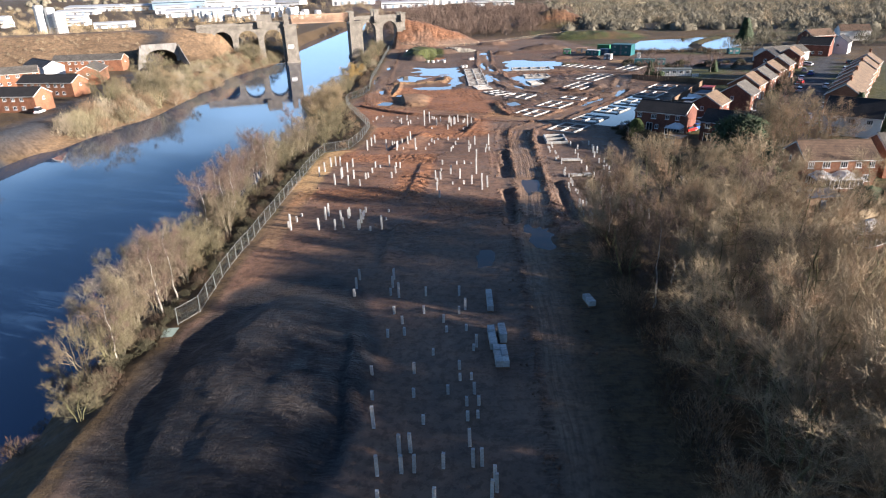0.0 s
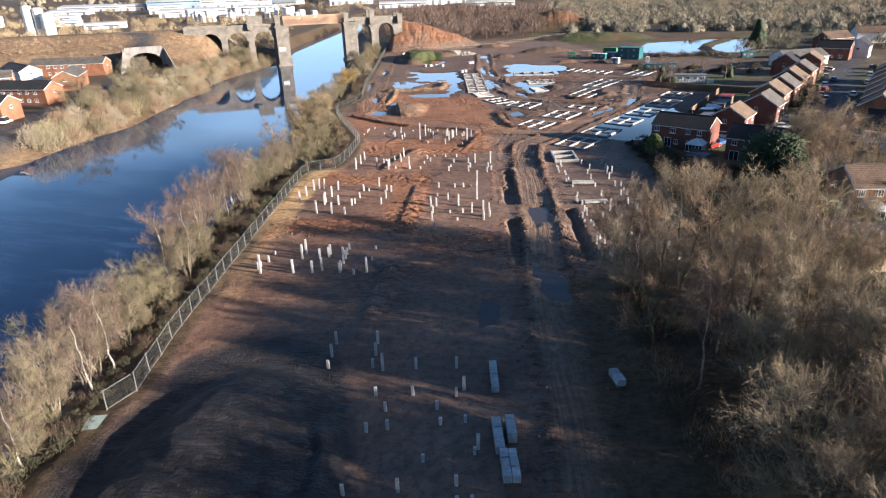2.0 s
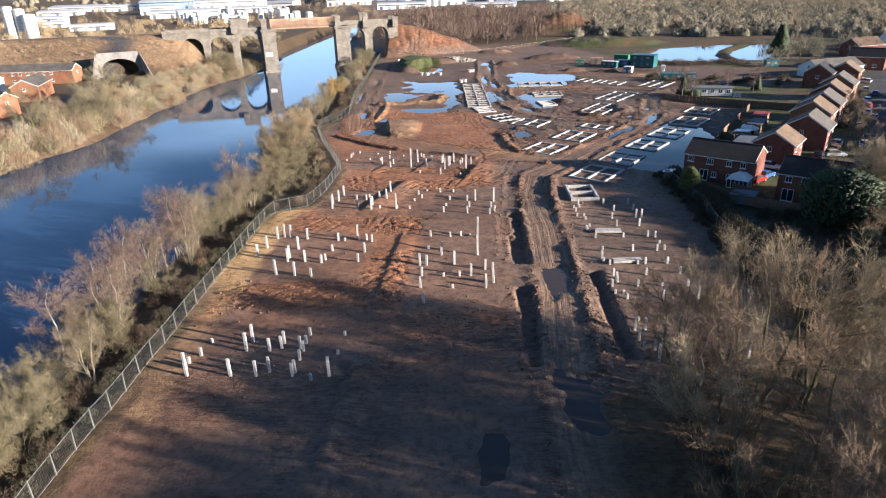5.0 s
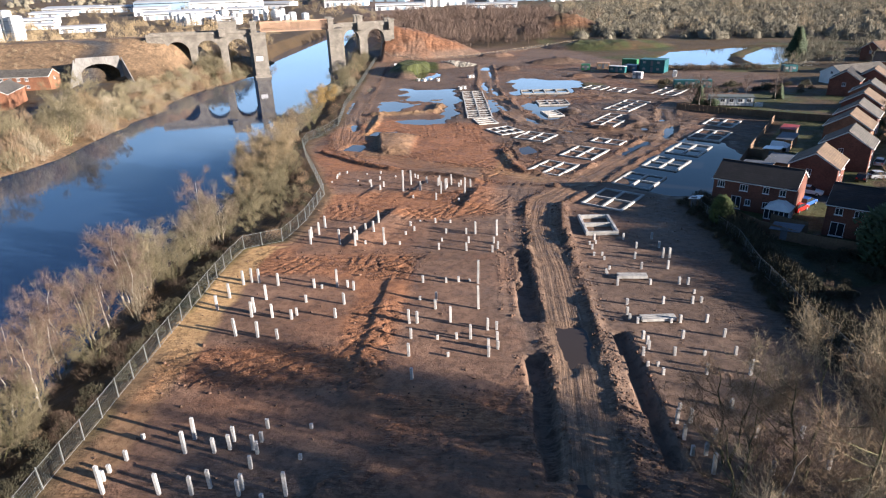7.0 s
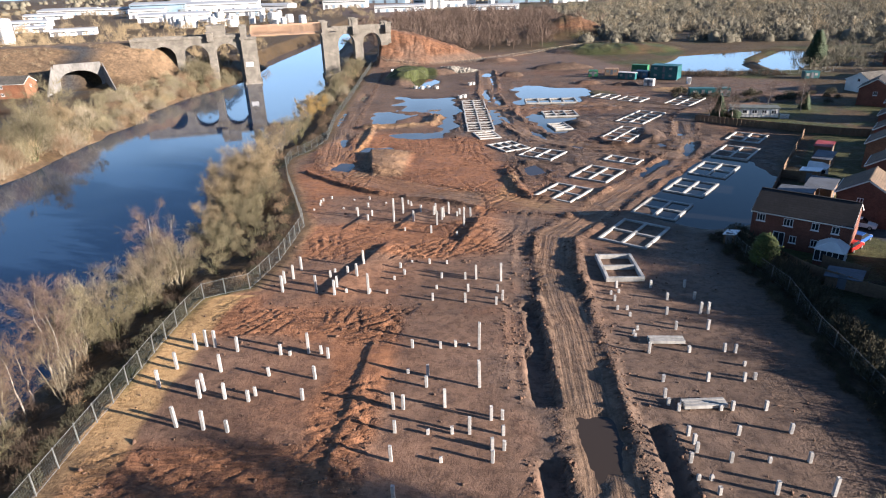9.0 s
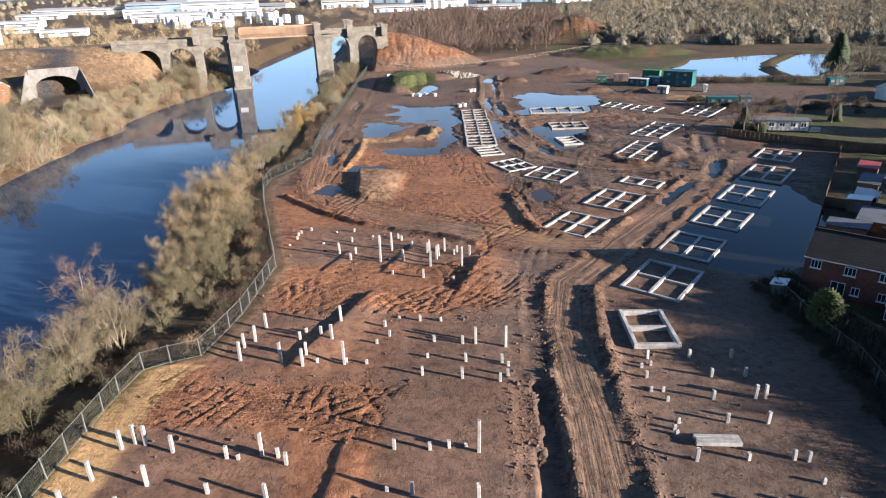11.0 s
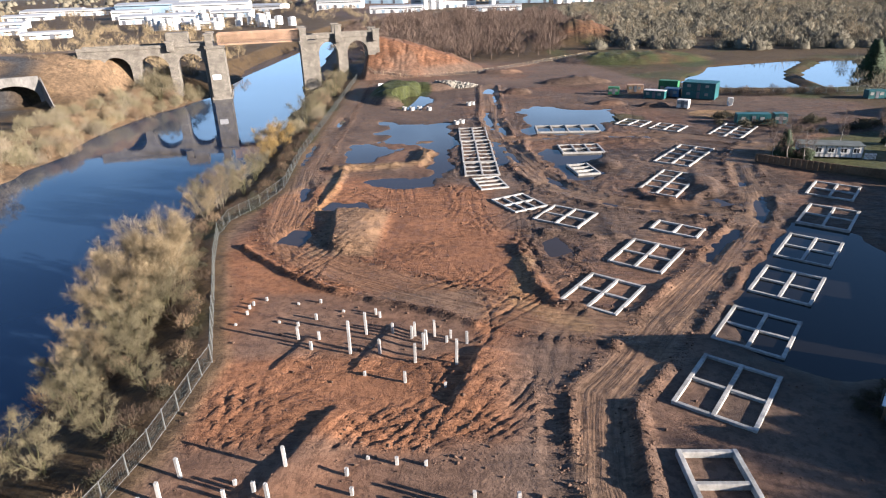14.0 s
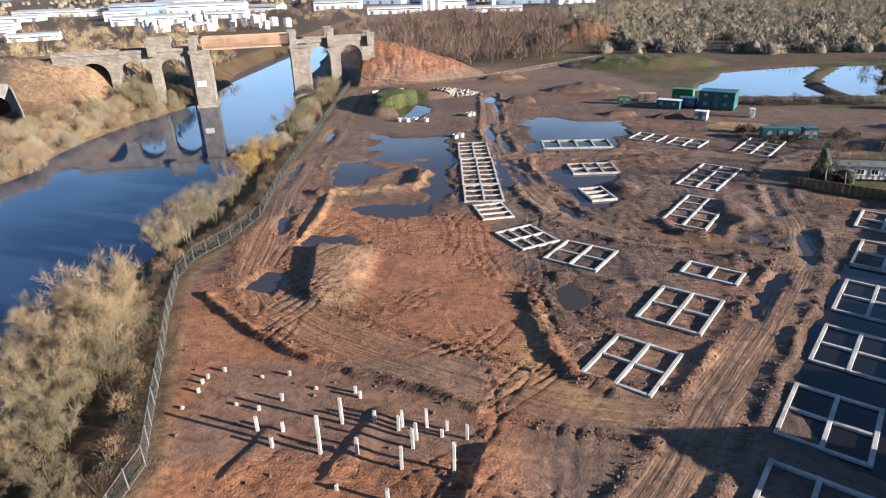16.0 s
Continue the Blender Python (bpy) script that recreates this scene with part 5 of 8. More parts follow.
def tree_meshes(seed, height, radius, stems, limbs, branches, sprays, twigs, bark, twig, fine=0.008, long=0.9, low=0.2, girth=0.2, up=0.6, lean=0.5, hang=0.0, slim=False):
    """A bare tree: trunk and boughs in one mesh; branches, sprays and fine twigs in another."""
    rng = np.random.default_rng(seed)
    bm = bmesh.new()
    at, way, size, thick, slims = [], [], [], [], []
    for s in range(stems):
        turn = 2.4 * s + rng.uniform(-0.4, 0.4)
        out = np.array([math.cos(turn), math.sin(turn), 0])
        far = 0.05 * radius if stems == 1 else lean * radius * rng.uniform(0.45, 1.0)
        tip = out * far + np.array([0, 0, height * rng.uniform(0.82, 0.98) * (1 - 0.3 * (far / radius) ** 2)])
        foot = out * (0.22 if stems > 1 else 0) + np.array([0, 0, -0.4])
        trunk = bent(foot, (foot + tip) / 2 - 0.12 * far * out + 0.03 * height * rng.normal(size=3), tip, 9)
        trunk[1:] += 0.012 * height * rng.normal(size=(8, 3)) * np.array([1, 1, 0.2])
        g = girth / stems ** 0.4
        bm_tube(bm, trunk, [g * (1 - 0.9 * k / 8) for k in range(9)], 6)
        for k in range(limbs):
            t = low + (0.94 - low) * (k + rng.uniform(0, 1)) / limbs
            p, _ = on_path(trunk, t)
            a = k * 2.4 + rng.uniform(-0.5, 0.5) if stems == 1 else turn + 1.1 * rng.normal()
            reach_ = radius * (0.45 + 0.55 * math.sin(math.pi * min(1, 0.25 + 0.7 * (t - low) / (1 - low)))) * rng.uniform(0.7, 1.08) / stems ** 0.3
            end = p + reach_ * np.array([math.cos(a), math.sin(a), up * rng.uniform(0.5, 1.4)])
            end[2] = min(end[2], height * rng.uniform(0.93, 1.02))
            bough = bent(p, p + 0.55 * (end - p) - np.array([0, 0, 0.14 * reach_]) + 0.07 * reach_ * rng.normal(size=3), end, 5)
            r = max(0.018, g * (1 - 0.8 * t) * 0.45)
            if slim:
                slims.append(bough)
            else:
                bm_tube(bm, bough, [r * (1 - 0.19 * j) for j in range(5)], 4, False)
            for _ in range(branches):
                q, d = on_path(bough, rng.uniform(0.22, 1.0))
                at.append(q), way.append(d), size.append(reach_ * rng.uniform(0.3, 0.75)), thick.append(r * 0.4)
    at, way, size, thick = np.array(at), unit(np.array(way)), np.array(size)[:, None], np.array(thick)
    lift = np.array([0, 0, 1.0])
    d1 = unit(way + 0.5 * rng.normal(size=at.shape) + (0.35 - hang) * lift)
    mid = at + 0.5 * size * d1
    end = mid + 0.5 * size * unit(d1 + 0.25 * rng.normal(size=at.shape) + (0.35 - 2 * hang) * lift)
    verts, faces = cone_arrays(np.concatenate([at, mid]), np.concatenate([mid + 0.1 * (mid - at), end]), np.concatenate([np.maximum(0.014, thick), np.maximum(0.010, 0.6 * thick)]))

    if slims:
        runs = np.array(slims)
        more, tris = cone_arrays(runs[:, :-1].reshape(-1, 3), runs[:, 1:].reshape(-1, 3), np.tile([0.028, 0.024, 0.019, 0.014], len(runs)))
        verts, faces = np.concatenate([verts, more]), np.concatenate([faces, tris + len(verts)])

    def shoots(a, m, b, count, length, spread, rise, width):
        """Fine shoots springing from bowed branches a-m-b."""
        i = np.repeat(np.arange(len(a)), count)
        u = rng.uniform(0.1, 1, len(i))[:, None]
        p = np.where(u < 0.5, a[i] + (m[i] - a[i]) * 2 * u, m[i] + (b[i] - m[i]) * (2 * u - 1))
        d = unit(unit(np.where(u < 0.5, m[i] - a[i], b[i] - m[i])) + spread * rng.normal(size=p.shape) + rise * lift)
        q = p + d * length * rng.uniform(0.55, 1.3, (len(i), 1))
        more, tris = blade_arrays(p, q, np.full(len(i), width), rng)
        return p, q, more, tris

    p, q, more, tris = shoots(at, mid, end, sprays, long * 1.0, 0.7, 0.3 - 2 * hang, fine * 1.7)
    verts, faces = np.concatenate([verts, more]), np.concatenate([faces, tris + len(verts)])
    _, _, more, tris = shoots(p, (p + q) / 2, q, twigs, long * 0.75, 0.55, 0.25 - 3 * hang, fine)
    verts, faces = np.concatenate([verts, more]), np.concatenate([faces, tris + len(verts)])
    return mesh_of("trunk", bm, bark), raw_mesh("crown", verts, faces, twig)


def shell_arrays(centres, sizes, n, long, thick, rng, loose=0.45):
    """Slivers of twig lying in the rounded outer surface of a crown, thinning inwards."""
    verts = []
    for (x, y, z), (rx, rz) in zip(centres, sizes):
        a, up = rng.uniform(0, 2 * math.pi, n), rng.uniform(0.0, 1, n)
        flat = np.sqrt(1 - up ** 2)
        d = np.stack([np.cos(a) * flat, np.sin(a) * flat, up], 1)
        lobes = (1 + 0.14 * np.sin(3 * a + x) + 0.1 * np.sin(7 * a + 5 * up) + 0.09 * rng.normal(size=n))[:, None]
        base = np.array([x, y, z]) + d * np.array([rx, rx, rz]) * lobes * np.sqrt(rng.uniform(0.5, 1, (n, 1)))
        way = np.array([0, 0, 0.8]) + 0.7 * d + 0.4 * rng.normal(size=(n, 3))
        way *= rx * long * rng.uniform(0.5, 1.2, (n, 1)) / np.linalg.norm(way, axis=1, keepdims=True)
        side = np.cross(way, d + loose * rng.normal(size=(n, 3)))
        side *= rx * thick / np.maximum(np.linalg.norm(side, axis=1, keepdims=True), 1e-6)
        verts.append(np.stack([base + side, base - side, base + way], 1).reshape(-1, 3))
    verts = np.concatenate(verts)
    return verts, np.arange(len(verts)).reshape(-1, 3)


def bush_meshes(seed, height, radius, lobes, n, bark, twig, long=0.42, thick=0.03):
    """A rounded bush: a few stems, and a crown of several lobes of fine twigs."""
    rng = np.random.default_rng(seed)
    bm = bmesh.new()
    centres, sizes = [], []
    for k in range(lobes):
        turn, off = 2.4 * k + rng.uniform(-0.4, 0.4), radius * (0.15 + 0.4 * (k > 0)) * rng.uniform(0.8, 1.1)
        r = radius * rng.uniform(0.5, 0.72)
        c = (off * math.cos(turn), off * math.sin(turn), height * (0.3 if k == 0 else rng.uniform(0.02, 0.2)))
        centres.append(c), sizes.append((r, height * rng.uniform(0.55, 0.72)))
        bm_tube(bm, [(0.2 * c[0], 0.2 * c[1], -0.3), (0.7 * c[0], 0.7 * c[1], height * 0.35), (c[0], c[1], c[2] + height * 0.55)], [0.07, 0.05, 0.02], 4)
    verts, faces = shell_arrays(centres, sizes, n, long, thick, rng)
    return mesh_of("trunk", bm, bark), raw_mesh("crown", verts, faces, twig)


def tree_kind(name, label, category, variants, group):
    """The first of each variant is kept as a pattern for later copies."""
    return [(name, label, category, group, trunk, crown) for trunk, crown in variants]


def plant(kind, x, y, size=1.0, turn=0.0, z=None, lean=0.0):
    name, label, category, group, trunk, crown = kind
    ob = thing(name, pose(x, y, (ground_at(x, y) if z is None else z) - 0.1, lean, 0, turn) @ Matrix.Diagonal((size, size, size, 1)), label, category, group)
    ob.scale = (size, size, size)
    part("trunk", trunk, None, ob), part("crown", crown, None, ob)
    return ob


WOOD = tree_kind("bare_tree", "bare winter tree with a broad olive-brown twiggy crown", "tree",
                 [tree_meshes(k, 11.0, 5.2, 2, 8, 9, 7, 7, M_BARK_MOSS, M_TWIG_BROWN if k % 3 else M_TWIG_RUSSET, 0.008, 0.95, 0.22, 0.24, 0.55, 0.5) for k in range(6)], "trees of the wood")
BIRCH = tree_kind("birch_tree", "slender leafless birch with white trunk and reddish twigs", "tree",
                  [tree_meshes(20 + k, 11.5, 2.7, 1, 15, 6, 7, 8, M_BIRCH, M_TWIG_BIRCH, 0.0085, 0.8, 0.2, 0.15, 0.95, 0.3, 0.08, True) for k in range(3)], "birches")
WILLOW = tree_kind("willow_tree", "leafless many-stemmed straw-coloured willow on the bank", "tree",
                   [tree_meshes(40 + k, 8.4, 4.3, 6, 5, 6, 6, 8, M_BARK_MOSS, M_TWIG_OLIVE, 0.008, 0.85, 0.14, 0.2, 0.6, 0.9) for k in range(4)], "willows")
GOLDEN = tree_kind("willow_tree", "golden-twigged pollard willow on the bank", "tree",
                   [tree_meshes(60, 7.5, 4.0, 6, 5, 7, 6, 7, M_BARK, M_TWIG_WILLOW, 0.012, 1.0, 0.15, 0.2, 0.8, 0.7)], "willows")
PALE = tree_kind("willow_tree", "tall leafless willow with a rounded pale straw crown", "tree",
                 [tree_meshes(64 + k, 9.6, 4.8, 5, 7, 7, 7, 9, M_BARK_PALE, M_TWIG_STRAW, 0.008, 0.9, 0.15, 0.24, 0.75, 0.75) for k in range(2)], "willows")
BUSH = tree_kind("bush", "round leafless straw-brown bush on the river bank", "bush",
                 [bush_meshes(70 + k, 5.0, 3.2, 6, 270, M_BARK_PALE, (M_TWIG_FAR, M_TWIG_FAR_OLIVE, M_TWIG_STRAW, M_TWIG_FAR_OLIVE, M_TWIG_RUSSET)[k], 0.5, 0.014) for k in range(5)], "bank bushes")
HEDGE = tree_kind("shrub", "dense dark bramble shrub growing along a site fence", "shrub",
                  [bush_meshes(75 + k, 1.9, 1.7, 4, 150, M_BARK, M_TWIG_HEDGE, 0.4, 0.05) for k in range(3)], "fence thicket")
UPRIGHT = tree_kind("bank_tree", "slender pale many-stemmed leafless tree on the river bank", "tree",
                    [tree_meshes(50 + k, 9.6, 3.5, 6, 5, 5, 5, 6, M_BARK_PALE, M_TWIG_BANK if k else M_TWIG_OLIVE, 0.0085, 0.85, 0.22, 0.2, 0.95, 0.75) for k in range(3)], "bank trees")
SCRUB = tree_kind("thicket", "low bare brown thicket of brambles and saplings", "thicket",
                  [bush_meshes(80 + k, 2.6, 2.1, 4, 130, M_BARK, M_TWIG_BRAMBLE if k else M_TWIG_RUSSET, 0.55, 0.02) for k in range(3)], "bank thicket")

rng = random.Random(11)
# the wood beside the site
for i in range(8):
    for j in range(24):
        x, y = 20.0 + 4.7 * i + rng.uniform(-1.4, 1.4), -18 + 5.1 * j + rng.uniform(-1.6, 1.6)
        if y < 16 or y > 98 - 0.6 * max(0, x - 27) or y < 60 and x < 20.0 or i > 4 and (y > 74 or y < 22) or i < 5 and rng.random() < 0.12:
            continue
        edge = x < 23
        kind = rng.choice(BIRCH) if rng.random() < 0.10 and y > 58 else rng.choice(WOOD)
        plant(kind, x, y, (rng.uniform(0.86, 1.06) if edge else rng.uniform(1.06, 1.28)) * (0.8 if i > 4 else 1.05 if x > 28 else 1.0), rng.uniform(0, 360))
for k in range(34):
    y = 30 + 2.1 * k
    plant(rng.choice(SCRUB), 18.2 + rng.uniform(-0.8, 1.8) + (3.5 if y > 90 else 0), y, rng.uniform(0.8, 1.3), rng.uniform(0, 360))
for k in range(24):
    plant(rng.choice(SCRUB), rng.uniform(21, 42), rng.uniform(22, 92), rng.uniform(0.9, 1.6), rng.uniform(0, 360))
for x, y, s in ((43, 100, 0.8), (46, 92, 0.7), (49, 110, 0.6)):
    plant(WILLOW[0], x, y, s, 30)
for x, y, s in ((53, 84, 0.8), (59, 80, 0.85)):
    plant(rng.choice(WOOD), x, y, s, rng.uniform(0, 360))
# the near river bank
for k in range(40):
    y = 56.5 + 2.4 * k + rng.uniform(-1, 1)
    for _ in range(2):
        x = rng.uniform(-45.5, -39.0) + (1.3 if y < 82 else -1.5 if y > 100 else 0)
        pick = rng.random()
        birch = 0.1 if y < 70 else 0.25 if y < 84 else 0.12 if y < 104 else 0.55 if y < 132 else 0.2
        kind = rng.choice(BIRCH if pick < birch else UPRIGHT if pick < birch + (0.75 if y < 80 else 0.1 if y < 106 else 0.3) else WILLOW)
        plant(kind, x, y + rng.uniform(-1.2, 1.2), rng.uniform(0.7, 1.05) * (0.85 if kind in WILLOW else 1.0), rng.uniform(0, 360))
for k in range(64):
    y = 50 + 1.55 * k
    plant(HEDGE[k % 3], rng.uniform(-38.2, -35.4), y, rng.uniform(0.35, 0.7), rng.uniform(0, 360))
plant(WILLOW[1], -36.5, 47.5, 0.6, 40), plant(WILLOW[2], -44, 40, 0.5, 10)
for k in range(100):
    y = rng.uniform(36, 150)
    plant(rng.choice(SCRUB), rng.uniform(-45, -36.0), y, rng.uniform(0.35, 0.75), rng.uniform(0, 360))
for k in range(72):
    y = 103 + 0.82 * k
    plant(HEDGE[k % 3], np.interp(y, [103, 124, 143, 162], [38.5, 38.3, 39.2, 37.9]) + rng.uniform(-0.4, 1.0), y, rng.uniform(0.95, 1.3), rng.uniform(0, 360))
    plant(HEDGE[(k + 1) % 3], np.interp(y, [103, 124, 143, 162], [35.6, 35.4, 36.0, 35.4]) + rng.uniform(-1.2, 0.8), y, rng.uniform(0.3, 0.55), rng.uniform(0, 360))
for k in range(50):
    plant(HEDGE[k % 3], rng.uniform(38.5, 54), rng.uniform(100, 141), rng.uniform(0.4, 0.8), rng.uniform(0, 360))
for x, y, s in ((-41, 149, .68), (-37, 152, .62), (-33.4, 156, .5), (-43, 155, .7), (-38, 159, .66), (-33, 163, .5), (-41, 164, .6), (-36, 166, .55)):
    plant(rng.choice(WILLOW), x, y, s, rng.uniform(0, 360))
GROUP_BY_THE_BEND = [("pale", -44.5, 191, 1.05), ("pale", -41.2, 186, 0.95), ("willow", -39.5, 171, 0.68), ("willow", -43.8, 166, 0.6), ("pale", -47, 188, 0.8), ("willow", -41, 180, 0.75), ("willow", -45, 182, 0.8), ("willow", -39.5, 176, 0.6), ("willow", -48.5, 184, 0.5), ("upright", -40.8, 184, 0.8),
                     ("willow", -41.5, 174.5, 0.78), ("willow", -38.3, 179, 0.72), ("willow", -44.2, 177, 0.75), ("willow", -42.5, 169.5, 0.6), ("willow", -37.2, 170.5, 0.5), ("bush", -43, 173, 0.9), ("bush", -38, 183, 1.0), ("bush", -47, 196, 0.8), ("upright", -50, 216, 0.8), ("upright", -46.5, 219, 0.8), ("upright", -48, 224, 0.85), ("upright", -52, 226, 0.75), ("willow", -45, 227, 0.7), ("upright", -49.5, 232, 0.8),
                     ("willow", -46, 237, 0.75), ("birch", -48, 221, 0.65), ("willow", -47.5, 244, 0.65), ("upright", -50, 249, 0.7),
                     ("pale", -43.0, 183, 1.0), ("pale", -45.6, 178.5, 0.85), ("pale", -42.2, 177.5, 0.8), ("pale", -43.2, 189, 0.9), ("pale", -46.2, 185.2, 0.95), ("willow", -40.2, 188.5, 0.6), ("willow", -43.5, 195, 0.6), ("pale", -44.8, 172.0, 0.65), ("pale", -41.5, 167, 0.6),
                     ("willow", -46.2, 170, 0.55), ("willow", -40.4, 164.5, 0.55), ("bush", -44.5, 164, 1.0), ("bush", -41.5, 161, 0.9), ("bush", -46, 167, 1.0), ("bush", -39.2, 168, 0.8), ("bush", -46.8, 175, 1.0), ("pale", -47.5, 214, 0.6), ("pale", -49.5, 221, 0.7), ("pale", -48.5, 230, 0.65)]
# three bare trees added to cast soft shade over the ground west of them
for x, y, s in ((69, 126, 0.72), (72.5, 131, 0.8), (68.5, 136, 0.7)):
    plant(WOOD[int(y) % 4], x, y, s, 30 * x)
for kind, x, y, s in GROUP_BY_THE_BEND:
    plant({"pale": PALE, "willow": WILLOW, "birch": BIRCH, "upright": UPRIGHT, "bush": SCRUB}[kind][int(y) % 2], x, y, s, 37 * x)
plant(GOLDEN[0], -49.5, 257, 0.75, 10), plant(GOLDEN[0], -50.5, 262, 0.95, 140), plant(GOLDEN[0], -47.5, 264, 0.8, 60)
for k in range(26):
    y = 274 + 5.0 * k + rng.uniform(-2, 2)
    x = across(FENCE, min(y, 375)) - rng.uniform(3.5, 9)
    plant(rng.choice(BUSH if k % 3 else WILLOW), x - (4 if y > 370 else 0), y, rng.uniform(0.7, 1.15), rng.uniform(0, 360))
for k in range(20):
    y = rng.uniform(168, 300)
    plant(rng.choice(SCRUB), across(FENCE, y) - rng.uniform(2, 7), y, rng.uniform(0.4, 0.8), rng.uniform(0, 360))
# the far river bank
for k in range(190):
    y = 140 + 1.2 * k + rng.uniform(-2, 2)
    by_portal = 262 < y < 345
    x = across(BANK_LEFT, y) - rng.uniform(2, 17 if by_portal else 20)
    if line_distance(np.array([x]), np.array([y]), LEFT_ROAD)[0][0] < 9:
        continue
    plant(rng.choice(BUSH if by_portal or rng.random() < 0.86 else WILLOW), x, y, rng.uniform(0.7, 1.0) if by_portal else rng.uniform(0.8, 1.6), rng.uniform(0, 360))


def dome_arrays(stems, rng, sides=9, rings=4):
    """Lumpy rounded thickets, each a crown of two scales of swelling."""
    verts, faces = [], []
    for x, y, z, h, s in stems:
        base, turn, a1, a2 = len(verts), rng.uniform(0, 6.28), rng.uniform(0, 6.28), rng.uniform(0, 6.28)
        for i in range(rings + 1):
            up = i / rings * 1.5
            for j in range(sides):
                a = turn + 2 * math.pi * j / sides
                k = 1 + 0.12 * math.sin(2 * a + a1) + 0.07 * math.sin(5 * a + a2 + 2 * up) + 0.10 * rng.normal()
                verts.append((x + 0.40 * h * k * math.cos(a) * math.cos(up), y + 0.40 * h * k * math.sin(a) * math.cos(up), z - 0.6 + 0.45 * h * k * math.sin(up)))
        for i in range(rings):
            for j in range(sides):
                a, b = base + i * sides + j, base + i * sides + (j + 1) % sides
                faces += [(a, b, b + sides), (a, b + sides, a + sides)]
    return np.array(verts), np.array(faces)


def woods(name, count, place, size, mat, label, per=46, thick=0.11, seed=1, long=0.2, dense=False):
    """Far woods: many crowns of bare twigs in one mesh."""
    rng = np.random.default_rng(seed)
    starts, ends, radii, stems = [], [], [], []
    for _ in range(count):
        spot = place(rng)
        if spot is None:
            continue
        x, y, s = spot
        z, h = ground_at(x, y), size * s
        n = per
        a, up = rng.uniform(0, 2 * math.pi, n), rng.uniform(0.05, 1, n)
        flat = np.sqrt(1 - up ** 2)
        d = np.stack([np.cos(a) * flat, np.sin(a) * flat, up], 1)
        lobes = (1 + 0.18 * np.sin(3 * a + x) + 0.15 * rng.normal(size=n))[:, None]
        base = np.array([x, y, z + 0.12 * h]) + d * np.array([0.42, 0.42, 0.62]) * h * lobes * rng.uniform(0.6, 1, (n, 1))
        tip = base + (d + np.array([0, 0, 0.5]) + 0.4 * rng.normal(size=(n, 3))) * h * rng.uniform(0.08, long, (n, 1))
        starts.append(base), ends.append(tip), radii.append(np.full(n, thick) * s)
        stems.append((x, y, z, h, s))
    stems = np.array(stems)
    verts, faces = blade_arrays(np.concatenate(starts), np.concatenate(ends), np.concatenate(radii), rng)
    more, cones = cone_arrays(stems[:, :3] - np.array([0, 0, 0.5]), stems[:, :3] + np.array([0, 0, 0.8]) * stems[:, 3:4], 0.2 * stems[:, 4])
    verts, faces = np.concatenate([verts, more]), np.concatenate([faces, cones + len(verts)])
    if dense:
        verts, faces = dome_arrays(stems, rng)
        fringe, slivers = shell_arrays(stems[:, :3], np.stack([0.52 * stems[:, 3], 0.54 * stems[:, 3]], 1), per, 0.30, 0.024, rng, 1.2)
        verts, faces = np.concatenate([verts, fringe]), np.concatenate([faces, slivers + len(verts)])
    me = raw_mesh(name, verts, faces, mat)
    me.polygons.foreach_set("use_smooth", np.ones(len(me.polygons), dtype=bool))
    tagged(new(name, me), label, "woodland", kind="stuff")


def in_area(outline, lo, hi, skip=None):
    xs, ys = [p[0] for p in outline], [p[1] for p in outline]

    def place(rng):
        x, y = rng.uniform(min(xs), max(xs)), rng.uniform(min(ys), max(ys))
        if inside(np.array([x]), np.array([y]), outline)[0] < 0 or skip and skip(x, y):
            return None
        return x, y, rng.uniform(lo, hi)
    return place


woods("birch_wood", 620, in_area([(-48, 412), (0, 415), (40, 440), (55, 520), (95, 560), (60, 760), (-70, 760), (-90, 560)], 0.8, 1.35), 9.5, M_TWIG_BIRCH, "reddish leafless birch wood beyond the earthworks", 230, 0.085, 1)
woods("willow_wood", 1900, in_area([(60, 452), (100, 440), (150, 430), (230, 400), (330, 460), (440, 760), (250, 900), (80, 800), (75, 560)], 0.5, 1.45), 9.0, M_DOME, "grey-green leafless willow wood beyond the pond", 300, 0.10, 2, 0.15, True)
woods("riverside_wood", 300, in_area([(-95, 470), (-60, 440), (-48, 470), (-80, 700), (-140, 900), (-160, 1000), (-190, 1000), (-112, 745), (-90, 560)], 0.7, 1.1), 7.5, M_TWIG_BROWN, "brown leafless trees along the far river reach", 160, 0.1, 3)
woods("bank_wood", 330, in_area([(-112, 392), (-150, 402), (-420, 405), (-420, 450), (-260, 470), (-190, 560), (-150, 560), (-122, 440)], 0.7, 1.15), 8.0, M_TWIG_STRAW, "leafless trees behind the railway bank", 190, 0.09, 4)
woods("estate_wood", 200, in_area([(120, 300), (180, 300), (330, 420), (240, 420), (160, 400), (120, 340)], 0.6, 1.0), 8.0, M_TWIG_GREY, "bare trees behind the housing estate", 220, 0.1, 5)
woods("bracken_scrub", 1500, in_area([(-400, 262), (-218, 303), (-165, 316), (-128, 338), (-112, 362), (-134, 353), (-165, 339), (-218, 325), (-400, 288)], 0.35, 0.7, lambda x, y: math.hypot(x + 154, y - 324) < 15), 3.2, M_TWIG_BROWN, "brown bracken and scrub on the railway bank", 60, 0.06, 6)

woods("works_trees", 300, in_area([(-560, 470), (-170, 470), (-190, 690), (-560, 700)], 0.7, 1.2, lambda x, y: math.hypot(x + 350, y - 640) < 30), 8.5, M_TWIG_STRAW, "leafless trees in front of the white works", 160, 0.1, 7)


